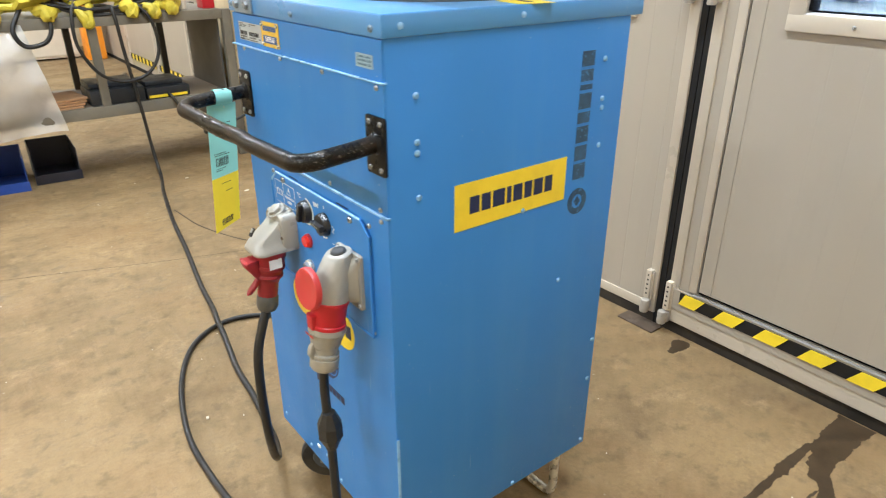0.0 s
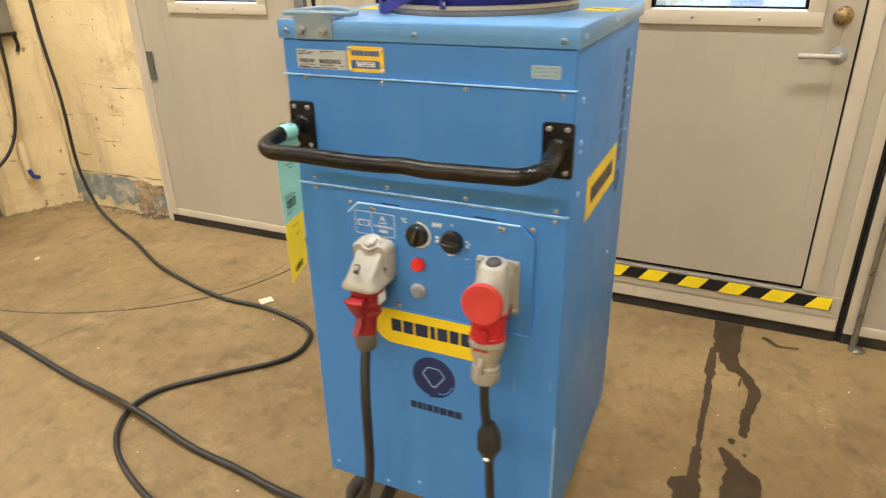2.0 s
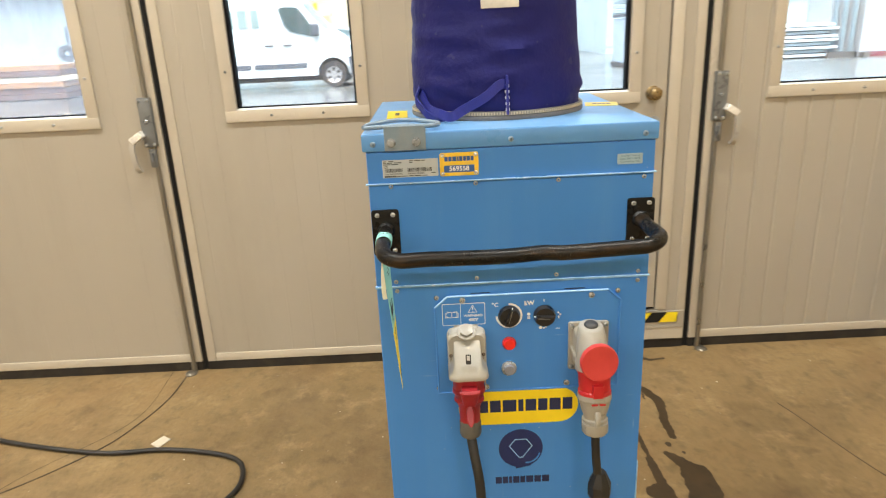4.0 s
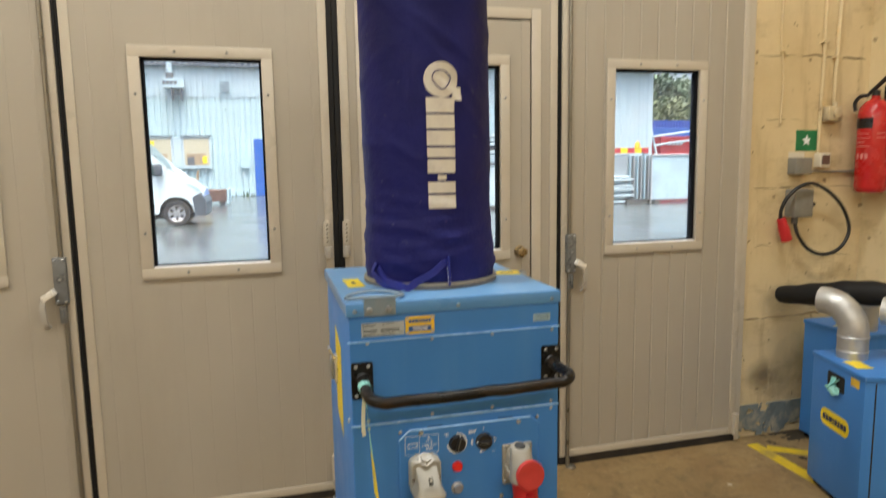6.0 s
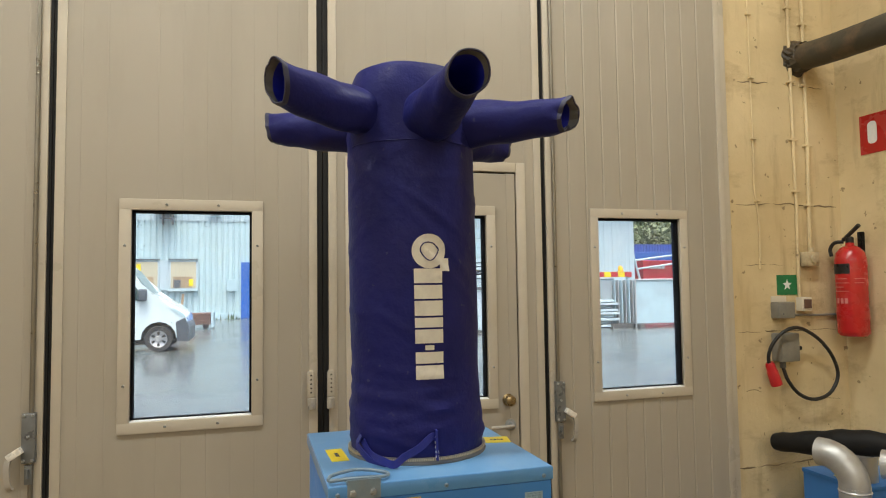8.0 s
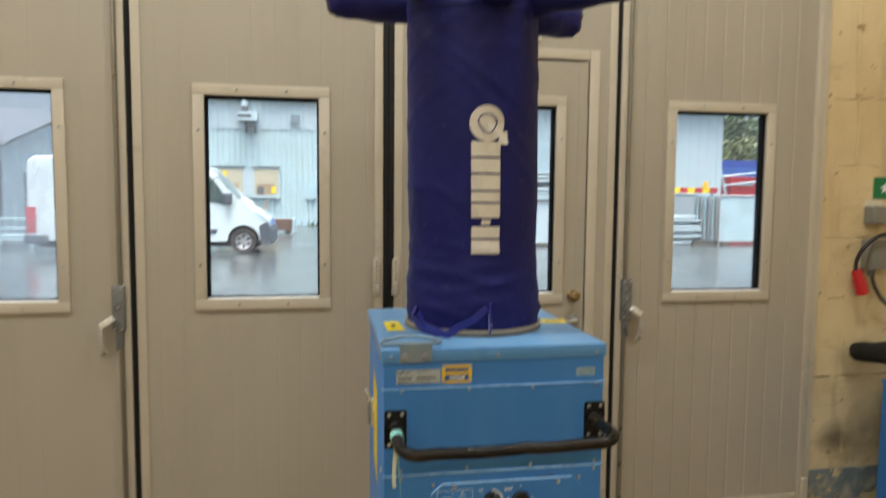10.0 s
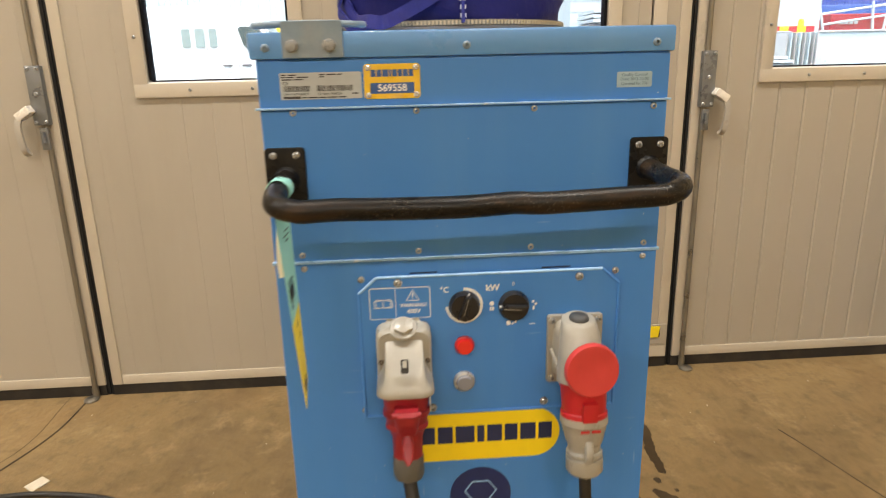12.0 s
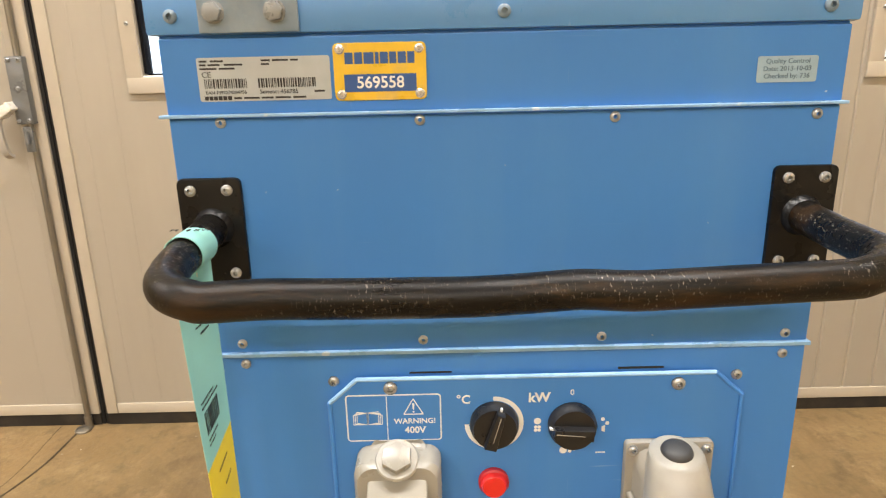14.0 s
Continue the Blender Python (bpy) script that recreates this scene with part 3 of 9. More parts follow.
wall("wall_front_north", (WX, 4.98, 4.34), (2.3, 10.8, 4.8), "cream painted lintel over the second door bay")
wall("wall_south", (-6.3, -1.95, 0), (2.3, -1.65, 4.8), "cream painted block side wall")
wall("wall_west", (-6.6, -1.95, 0), (-6.3, 11.1, 4.8), "cream painted rear wall of the hall")
wall("wall_north", (-6.3, 10.8, 0), (2.3, 11.1, 4.8), "cream painted end wall of the hall")
tagged(part("ceiling", box((-6.6, -1.95, 4.8), (2.3, 11.1, 5.0)), CEILING), "pale workshop ceiling", "ceiling", kind="structure")

# side wall comes close beside the door bay
wall("wall_south_return", (-3.5, -1.65, 0), (WX, -1.37, 4.8), "cream painted block wall beside the door bay")


def crack(pts, r, parent, seed):
    """A broken dark line on a wall: wanders, swells and dies away."""
    rnd = random.Random(seed)
    bm = bmesh.new()
    line, off = [], Vector((0, 0, 0))
    for a, b in zip(pts, pts[1:]):
        a, b = Vector(a), Vector(b)
        n = max(3, int((b - a).length / 0.022))
        for k in range(n):
            off = off * 0.72 + Vector((0, rnd.uniform(-1, 1), rnd.uniform(-1, 1))) * 0.0045
            line.append(a.lerp(b, k / n) + off)
    line.append(Vector(pts[-1]))
    i = 0
    while i < len(line) - 3:
        n = rnd.randint(4, 13)
        piece = line[i : i + n]
        if len(piece) > 2:
            peak = r * rnd.uniform(0.4, 1.5)
            sweep(piece, r, 5, bm, steps=2, radii=lambda t: 0.0003 + peak * math.sin(math.pi * min(1, t + 0.04)) ** 0.7)
        i += n - 1 + (rnd.randint(1, 3) if rnd.random() < 0.35 else 0)
    return part("crack", bm, CRACK, parent)


def film_bm(x0, x1, y0, y1, cell, inside, place, thick):
    """A thin uneven layer: the cells of a grid that lie inside an outline, raised a little."""
    bm = bmesh.new()
    nx, ny = int((x1 - x0) / cell), int((y1 - y0) / cell)
    verts = {}

    def vert(i, j, top):
        if (i, j, top) not in verts:
            verts[(i, j, top)] = bm.verts.new(place(x0 + i * cell, y0 + j * cell, thick if top else 0.0))
        return verts[(i, j, top)]

    keep = {(i, j) for i in range(nx) for j in range(ny) if inside(x0 + (i + 0.5) * cell, y0 + (j + 0.5) * cell)}
    for i, j in keep:
        q = [(i, j), (i + 1, j), (i + 1, j + 1), (i, j + 1)]
        bm.faces.new([vert(*c, True) for c in q])
        for (a, b), nb in zip(zip(q, q[1:] + q[:1]), ((i, j - 1), (i + 1, j), (i, j + 1), (i - 1, j))):
            if nb not in keep:
                bm.faces.new((vert(*a, True), vert(*a, False), vert(*b, False), vert(*b, True)))
    return bm


def rough(x, y, seed=0.0, scale=1.0):
    """Smooth uneven field between about -1 and 1."""
    return noise.fractal(Vector((x * scale, y * scale, seed)), 0.8, 2.1, 5)


for i, (y0, y1, z, r) in enumerate(((-0.66, -1.35, 2.045, 0.0034), (-0.64, -1.36, 1.365, 0.0030), (-0.63, -1.34, 0.66, 0.0034), (-0.70, -0.98, 1.72, 0.0012), (-0.7, -1.3, 2.72, 0.0030), (-0.68, -0.80, 1.05, 0.0014), (-1.1, -1.34, 0.98, 0.0012))):
    crack([(WX + 0.0006, y0, z), (WX + 0.0006, (y0 + y1) / 2, z + 0.006), (WX + 0.0006, y1, z - 0.004)], r, wall_r, i)
for i, (y0, y1, z, r) in enumerate(((3.65, 4.22, 0.695, 0.0018), (3.86, 4.12, 0.545, 0.0014), (3.92, 4.14, 0.40, 0.0020), (4.10, 4.20, 0.44, 0.0015), (4.06, 4.26, 0.535, 0.0020), (4.16, 4.34, 0.31, 0.0026), (3.95, 4.06, 1.00, 0.0014), (4.24, 4.36, 0.52, 0.0022), (3.75, 3.95, 0.33, 0.0016))):
    crack([(WX + 0.0008, y0, z), (WX + 0.0008, (y0 + y1) / 2, z - 0.010), (WX + 0.0008, y1, z + 0.012)], r, wall_l, 10 + i)
crack([(WX + 0.0005, 4.365, 0.02), (WX + 0.0005, 4.36, 0.30), (WX + 0.0005, 4.355, 0.42), (WX + 0.0005, 4.36, 0.60), (WX + 0.0005, 4.362, 0.85), (WX + 0.0005, 4.36, 1.1)], 0.0034, wall_l, 30)
crack([(WX + 0.0005, 3.650, 0.212), (WX + 0.0005, 3.85, 0.205), (WX + 0.0005, 4.1, 0.202), (WX + 0.0005, 4.36, 0.203)], 0.0042, wall_l, 33)


def plinth_top(y):
    return 0.192 + 0.006 * rough(y, 0.0, 3.0, 9.0) - (0.012 if y < 3.78 else 0.0)


def flaked(y, z):
    return rough(y, z, 7.0, 11.0) > 0.42 - (0.7 * max(0.0, 0.08 - z) / 0.08)


def broken(y, z):
    return (abs(y - 3.82) < 0.055 + 0.03 * rough(z, 0, 2.0, 20.0)) or (y < 3.80 and rough(y, z, 5.0, 16.0) > 0.05)


for name, y0, y1, wall_ob in (("plinth", 3.645, 4.368, wall_l), ("plinth", -1.36, -0.62, wall_r)):
    part(name, film_bm(y0, y1, 0.0, 0.215, 0.0075, lambda y, z: z < plinth_top(y) and not flaked(y, z) and not (y > 3 and broken(y, z)), lambda y, z, d: (WX + 0.0005 - d, y, z), 0.006), PLINTH, wall_ob, "flaking grey-green plinth paint")
part("bare_render", film_bm(3.645, 3.95, 0.0, 0.20, 0.0075, lambda y, z: broken(y, z) and z < plinth_top(y) - 0.004, lambda y, z, d: (WX + 0.0005 - d * (0.6 + 0.8 * abs(rough(y, z, 1.0, 40.0))), y, z), 0.010), BARE, wall_l, "broken bare render")

# ---- folding door ----
EXIT_GREEN = surf("emergency_green", (0.02, 0.42, 0.12), 0.4, var=0.05, scale=20)
LOCK = surf("dull_zinc_lock", (0.17, 0.178, 0.182), 0.34, metal=0.35, var=0.15, scale=20)
DIRTY_RUBBER = surf("dusty_rubber", (0.026, 0.022, 0.018), 0.75, var=0.3, scale=9, stain=(0.075, 0.058, 0.037), amount=0.45, sscale=12, spec=0.25)
KNOB_BRASS = surf("tarnished_brass", (0.30, 0.22, 0.11), 0.3, metal=0.8, var=0.2, scale=40)
DX = 1.872
# near-white, hardly metallic colour carries the lamp's highlight on the lever shoulder
HIGHLIGHT_LOCK = surf("zinc_with_painted_highlight", (0.80, 0.77, 0.70), 0.30, metal=0.15, var=0.06, scale=20)
GROOVE = 0.095


def sheet(bm, y0, y1, z0, z1, x=DX, deep=0.0004, pitch=GROOVE, half=0.0035, start=0.0):
    """Sheet steel with shallow upright grooves on a core."""
    prof = [(y0, x)]
    k = math.ceil((y0 + 0.012 - start) / pitch)
    while start + k * pitch < y1 - 0.012:
        g = start + k * pitch
        prof += [(g - half, x), (g - 0.001, x + deep), (g + 0.001, x + deep), (g + half, x)]
        k += 1
    prof.append((y1, x))
    lo = [bm.verts.new((px, y, z0)) for y, px in prof]
    hi = [bm.verts.new((px, y, z1)) for y, px in prof]
    for a in range(len(prof) - 1):
        bm.faces.new((lo[a], lo[a + 1], hi[a + 1], hi[a]))
    box((x + 0.004, y0, z0), (x + 0.05, y1, z1), 0, bm)
    return bm


def screws_on(points, parent, r=0.0045, x=DX, name="screw"):
    """One mesh, shared by all screws of a thing."""
    me = None
    for y, z in points:
        if me is None:
            first = part(name, screw_head(front(y, z, x), r), SCREW, parent, smooth=True)
            me, y0, z0 = first.data, y, z
        else:
            ob = new(name, me)
            ob.parent, ob.matrix_parent_inverse = parent, first.matrix_parent_inverse.copy()
            ob.location = (0, y - y0, z - z0)


def window_unit(parent, yc, z0=1.064, z1=2.003, w=0.556, flat=False, glass=PANE):
    b = 0.0455
    y0, y1 = yc - w / 2, yc + w / 2
    bm = bmesh.new()
    xf = DX - 0.011
    box((xf, y0, z0), (DX + 0.002, y1, z0 + b), 0.004, bm)
    box((xf, y0, z1 - b), (DX + 0.002, y1, z1), 0.004, bm)
    box((xf, y0, z0 + b - 0.004), (DX + 0.002, y0 + b, z1 - b + 0.004), 0.004, bm)
    box((xf, y1 - b, z0 + b - 0.004), (DX + 0.002, y1, z1 - b + 0.004), 0.004, bm)
    frame_ob = part("window_frame", bm, TRIM, parent, "pale window frame with visible screws", smooth=True)
    screws_on([(y, z) for z in (z0 + b / 2, z1 - b / 2) for y in (yc - 0.1, yc + 0.1)] + [(y, z) for y in (y0 + b / 2, y1 - b / 2) for z in (z0 + 0.19, z1 - 0.19)], parent if flat else frame_ob, 0.0056, xf)
    gy0, gy1, gz0, gz1 = y0 + b, y1 - b, z0 + b, z1 - b
    bm = bmesh.new()
    g = 0.009
    for lo, hi in (((DX + 0.008, gy0, gz1 - g), (DX + 0.05, gy1, gz1)), ((DX + 0.008, gy0, gz0 + g), (DX + 0.05, gy0 + g, gz1 - g)),
                   ((DX + 0.008, gy1 - g, gz0 + g), (DX + 0.05, gy1, gz1 - g)), ((DX + 0.03, gy0, gz0), (DX + 0.05, gy1, gz0 + g))):
        box(lo, hi, 0.001, bm)
    part("gasket", bm, GASKET, parent)
    part("window_sill", box((DX - 0.004, gy0, gz0 - 0.002), (DX + 0.03, gy1, gz0 + 0.004), 0.001), WHITE_PRINT, parent)
    pane = part("pane", box((DX + 0.030, gy0 + 0.004, gz0 + 0.004), (DX + 0.036, gy1 - 0.004, gz1 - 0.004)), glass, parent, "pane streaming with rain" if glass is MISTED else "rain-wet clear pane")
    pane.visible_shadow = False
    rnd = random.Random(int(yc * 1000))
    bm = bmesh.new()
    for k in range(230):
        y, z = rnd.uniform(gy0 + 0.012, gy1 - 0.012), gz0 + 0.012 + (gz1 - gz0 - 0.03) * rnd.random() ** 1.5
        r = rnd.choice((0.0008, 0.0011, 0.0015, 0.0022))
        lathe([(r, 0), (r * 0.8, r * 0.35), (0, r * 0.5)], Matrix.Translation((DX + 0.0362, y, z)) @ Matrix.Rotation(radians(90), 4, "Y") @ Matrix.Diagonal((rnd.uniform(1, 2.6), 1, 1, 1)), 6, bm)
    drops = tagged(part("raindrops", bm, DROP, parent, "rain drops on the pane", smooth=True), kind="stuff")
    drops.visible_shadow = False
    return gy0, gy1, gz0, gz1


def leaf_panel(y0, y1, hole, z0=0.04, z1=4.32, deep=0.0011, pitch=GROOVE, half=0.0035, start=0.0):
    hy0, hy1, hz0, hz1 = hole
    bm = bmesh.new()
    sheet(bm, y0, hy0, z0, z1, DX, deep, pitch, half, start)
    sheet(bm, hy1, y1, z0, z1, DX, deep, pitch, half, start)
    sheet(bm, hy0, hy1, z0, hz0, DX, deep, pitch, half, start)
    sheet(bm, hy0, hy1, hz1, z1, DX, deep, pitch, half, start)
    return bm


def hinge(y, z, h, parent, lean):
    """Cast hinge: rounded knuckle with a punched strip above it."""
    bm = box((DX - 0.026, y - 0.011, z + h * 0.28), (DX - 0.002, y + 0.011, z + h), 0.003)
    box((DX - 0.016, y - 0.016, z + h * 0.24), (DX - 0.002, y + 0.016, z + h * 0.96), 0.003, bm)
    h_ob = part("hinge", bm, TRIM, parent, "cast hinge with a punched strip", smooth=True)
    for k in range(5):
        part("hole", box((DX - 0.0268, y - 0.0035, z + h * (0.38 + 0.12 * k)), (DX - 0.0255, y + 0.0035, z + h * (0.38 + 0.12 * k) + 0.006)), HOLE, h_ob)
    bm = rod((DX - 0.032, y + lean * 0.004, z - 0.010), (DX - 0.032, y + lean * 0.004, z + h * 0.26), 0.016, bm=None, seg=16, bevel=0.005)
    box((DX - 0.030, y - 0.014, z - 0.004), (DX - 0.004, y + 0.014, z + h * 0.24), 0.004, bm)
    part("knuckle", bm, LEVER, h_ob, "pale rounded knuckle", smooth=True)


def espagnolette(y, s, parent):
    """Upright lock rod with plate, lever and latch. s: side to which the lever points along y."""
    lock = part("lock_plate", box((DX - 0.030, y - 0.024, 0.987), (DX - 0.004, y + 0.024, 1.174), 0.004), LOCK, parent, "zinc lock plate", smooth=True)
    screws_on([(y - 0.015, 1.165), (y + 0.015, 1.165), (y, 1.087), (y - 0.015, 0.998), (y + 0.015, 0.998)], lock, 0.006, DX - 0.030)
    part("lock_rod", rod((DX - 0.014, y - s * 0.006, 1.172), (DX - 0.014, y - s * 0.006, 4.2), 0.009, bm=rod((DX - 0.014, y - s * 0.006, 0.03), (DX - 0.014, y - s * 0.006, 0.987), 0.009)), ROD, parent, "galvanised lock rod", smooth=True)
    m = Matrix.Translation((DX - 0.034, y + s * 0.040, 1.028)) @ Matrix.Rotation(radians(-s * 33), 4, "X")
    bm = box((-0.026, -0.026, -0.013), (0.016, 0.026, 0.013), 0.004)
    bm.transform(m)
    part("lever_shoulder", bm, HIGHLIGHT_LOCK, lock, "zinc lever shoulder with the lamp highlight in its colour", smooth=True)
    bm = sweep([(DX - 0.052, y + s * 0.056, 1.012), (DX - 0.055, y + s * 0.062, 0.987), (DX - 0.055, y + s * 0.060, 0.942), (DX - 0.050, y + s * 0.055, 0.907), (DX - 0.036, y + s * 0.050, 0.896)], 0.01, steps=5, flat=(0.005, 0.0095))
    part("lever", bm, LEVER, lock, "pale zinc lever", smooth=True)
    bm = box((DX - 0.026, y - 0.013, 0.907), (DX - 0.006, y + 0.013, 0.980), 0.003)
    rod((DX - 0.034, y, 0.932), (DX - 0.034, y, 0.967), 0.006, bm=bm, seg=10)
    part("latch", bm, LOCK, lock, smooth=True)
    part("floor_bolt", rod((DX - 0.014, y - s * 0.006, 0.0), (DX - 0.014, y - s * 0.006, 0.040), 0.012, bm=lathe([(0, 0), (0.026, 0), (0.026, 0.004), (0.020, 0.009), (0, 0.010)], Matrix.Translation((DX - 0.034, y + s * 0.004, 0.0)), 20)), ROD, parent, "small zinc floor keeper", smooth=True)


LEAVES = ((2.586, 3.606), (1.546, 2.561), (0.483, 1.497), (-0.572, 0.459))
for i, (y0, y1) in enumerate(LEAVES):
    leaf = thing("door_%d" % (i + 1), (DX, (y0 + y1) / 2, 0), "tall grey-beige grooved folding door leaf with window" if i != 2 else "grey-beige folding door leaf with a wicket door",
                 "folding door", "folding door leaves", "structure")
    bm = bmesh.new()
    for a, b in ((y0, y0 + 0.036), (y1 - 0.036, y1)):
        box((DX - 0.006, a, 0.042), (DX + 0.052, b, 4.33), 0.003, bm)
    part("edge_profile", bm, TRIM, leaf, "pale upright edge profiles", smooth=True)
    part("bottom_profile", box((DX - 0.005, y0 + 0.037, 0.042), (DX + 0.05, y1 - 0.037, 0.078), 0.003), DOOR if i == 2 else TRIM, leaf, smooth=True)
    part("rubber_sweep", box((DX - 0.002, y0, 0.0), (DX + 0.03, y1, 0.0415), 0.002), DIRTY_RUBBER, leaf, "dusty black rubber floor seal")
    a, b = y0 + 0.036, y1 - 0.036
    if i != 2:
        yc = (3.091, 2.0505, 0.0, -0.050)[i]
        hole = window_unit(leaf, yc, glass=MISTED if i == 0 else PANE)
        part("panel", leaf_panel(a, b, hole, 0.078, 4.32, *((0.0034, 0.0957, 0.0055, 0.047) if i == 3 else (0.0006, GROOVE, 0.0035))), DOOR, leaf, "grey-beige sheet with upright grooves")
    else:
        # wicket door: opening in the leaf, trim round it, the door itself
        wy0, wy1, wz0, wz1 = 0.613, 1.393, 0.182, 2.167
        bm = bmesh.new()
        sheet(bm, a, wy0, 0.078, 4.32)
        sheet(bm, wy1, b, 0.078, 4.32)
        sheet(bm, wy0, wy1, 0.078, wz0)
        sheet(bm, wy0, wy1, wz1, 4.32)
        part("panel", bm, DOOR, leaf, "grey-beige sheet with upright grooves")
        bm = bmesh.new()
        t = 0.047
        for lo, hi in (((DX - 0.006, wy0 - t, 0.185), (DX, wy0 - 0.001, wz1 + t)), ((DX - 0.006, wy1 + 0.001, 0.185), (DX, wy1 + 0.030, wz1 + t)), ((DX - 0.006, wy0 - 0.0005, wz1 + 0.001), (DX, wy1 + 0.0005, wz1 + t))):
            box(lo, hi, 0.003, bm)
        part("wicket_trim", bm, TRIM, leaf, "pale trim round the wicket door", smooth=True)
        door = part("wicket_door", box((DX - 0.002, wy0 + 0.006, wz0 + 0.014), (DX + 0.012, wy0 + 0.05, wz1 - 0.006), 0.001, box((DX - 0.002, wy1 - 0.05, wz0 + 0.014), (DX + 0.012, wy1 - 0.006, wz1 - 0.006), 0.001)), DOOR, leaf, "grey-beige wicket door, shut")
        hole = window_unit(door, 1.000, 1.066, 2.004, 0.556, True)
        bm = leaf_panel(wy0 + 0.05, wy1 - 0.05, hole, wz0 + 0.014, wz1 - 0.008, 0.0002)
        part("door_panel", bm, DOOR, door)
        # added backing: keeps the gap dark and blocks daylight from leaking in
        bm = bmesh.new()
        for lo, hi in (((DX + 0.014, wy0 - 0.004, wz0), (DX + 0.02, wy0 + 0.012, wz1 + 0.004)), ((DX + 0.014, wy1 - 0.012, wz0), (DX + 0.02, wy1 + 0.004, wz1 + 0.004)), ((DX + 0.014, wy0 + 0.012, wz1 - 0.012), (DX + 0.02, wy1 - 0.012, wz1 + 0.004)), ((DX + 0.014, wy0 - 0.02, wz0 - 0.03), (DX + 0.02, wy1 + 0.02, wz0 + 0.03))):
            box(lo, hi, 0, bm)
        part("door_seal", bm, GASKET, door, "added dark backing in the wicket door gap, stops daylight")
        hand = part("door_handle", lathe([(0, 0), (0.026, 0), (0.026, 0.006), (0.012, 0.009), (0.011, 0.045), (0, 0.047)], front(0.662, 0.987, DX + 0.002), 24), ZINC, door, "satin lever handle", smooth=True)
        part("lever", sweep([(DX - 0.042, 0.662, 0.987), (DX - 0.047, 0.69, 0.987), (DX - 0.047, 0.745, 0.986), (DX - 0.044, 0.772, 0.985)], 0.0085, 12), LEVER, door, smooth=True)
        part("door_knob", lathe([(0, 0), (0.028, 0), (0.028, 0.005), (0.017, 0.01), (0.016, 0.026), (0.024, 0.032), (0.024, 0.044), (0.012, 0.05), (0, 0.05)], front(0.672, 1.101, DX + 0.002), 24), KNOB_BRASS, door, "round turn knob", smooth=True)
        es = part("exit_sign", box((DX - 0.0098, 0.846, 2.246), (DX - 0.0002, 1.09, 2.346), 0.001), WHITE_CAB, leaf, "green and white emergency exit sign")
        for a_, b_ in ((0.862, 0.93), (0.945, 1.0), (1.015, 1.075)):
            part("pictogram", box((DX - 0.0104, a_, 2.256), (DX - 0.0099, b_, 2.337)), EXIT_GREEN, es)
        # threshold with warning tape
        part("threshold", box((DX - 0.012, 0.487, 0.098), (DX - 0.0055, 1.493, 0.178), 0.002), DOOR, leaf)
        part("kick_profile", box((DX - 0.009, 0.487, 0.046), (DX - 0.0055, 1.493, 0.0975), 0.002), TRIM, leaf)
        # added pale strip, stands in for daylight showing under the wicket door
        part("gap_light_strip", box((DX - 0.014, 0.60, 0.1785), (DX - 0.004, 1.40, 0.1825), 0.001), ALU, leaf, "pale strip painted for daylight through the door gap")
        ty0, ty1, tz0, tz1 = 0.515, 1.447, 0.128, 0.173
        tape = part("warning_tape", box((DX - 0.0142, ty0, tz0), (DX - 0.0122, ty1, tz1)), RUBBER, leaf, "black and yellow hazard tape")
        step = 0.144
        k = 0
        while ty1 - k * step > ty0:
            c = ty1 - 0.011 - k * step
            quad = [(c - 0.010, tz1), (c - 0.085, tz1), (c - 0.085 + 0.034, tz0), (c + 0.024, tz0)]
            quad = [(min(ty1, max(ty0, y)), z) for y, z in quad]
            bm = bmesh.new()
            lo = [bm.verts.new((DX - 0.0160, y, z)) for y, z in quad]
            hi = [bm.verts.new((DX - 0.0146, y, z)) for y, z in quad]
            bm.faces.new(lo)
            for q in range(4):
                bm.faces.new((lo[q], lo[(q + 1) % 4], hi[(q + 1) % 4], hi[q]))
            part("stripe", bm, YELLOW, tape)
            k += 1
    if i == 0:
        espagnolette(2.627, 1, leaf)
        part("hinge_plate", box((DX - 0.008, 3.528, 0.752), (DX - 0.003, 3.566, 0.886), 0.002), GREY_DARK, leaf, "grey metal hinge plate")
    if i == 3:
        espagnolette(0.415, -1, leaf)
        part("corner_guard", box((DX - 0.03, y0 - 0.005, 0.04), (DX - 0.006, y0 + 0.02, 0.16), 0.003), TRIM, leaf)
    if i == 1:
        for z, h in ((0.058, 0.155), (1.13, 0.15)):
            hinge(y0 + 0.029, z, h, leaf, -1)
    if i == 2:
        for z, h in ((0.044, 0.155), (1.13, 0.15)):
            hinge(y1 - 0.007, z, h, leaf, 1)
for y0, y1 in ((2.561, 2.586), (1.497, 1.546), (0.459, 0.483)):
    ym = (y0 + y1) / 2
    bm = box((DX + 0.003, y0, 0.0), (DX + 0.045, ym - 0.0012, 4.33), 0.002)
    box((DX + 0.003, ym + 0.0012, 0.0), (DX + 0.045, y1, 4.33), 0.002, bm)
    box((DX + 0.012, ym - 0.002, 0.0), (DX + 0.040, ym + 0.002, 4.33), 0, bm)
    tagged(part("door_seal", bm, RUBBER), "black rubber seal between door leaves", "door seal", "door seals", "structure")
for y0, y1 in ((3.606, 3.644), (-0.609, -0.572)):
    tagged(part("trim", box((DX + 0.004, y0, 0.0), (WX + 0.2, y1, 4.34), 0.003), TRIM), "pale side frame of the folding door", "door frame", kind="structure")
tagged(part("trim", box((DX + 0.01, -0.571, 4.32), (WX + 0.2, 3.605, 4.36), 0.003), TRIM), "pale head frame of the folding door", "door frame", kind="structure")
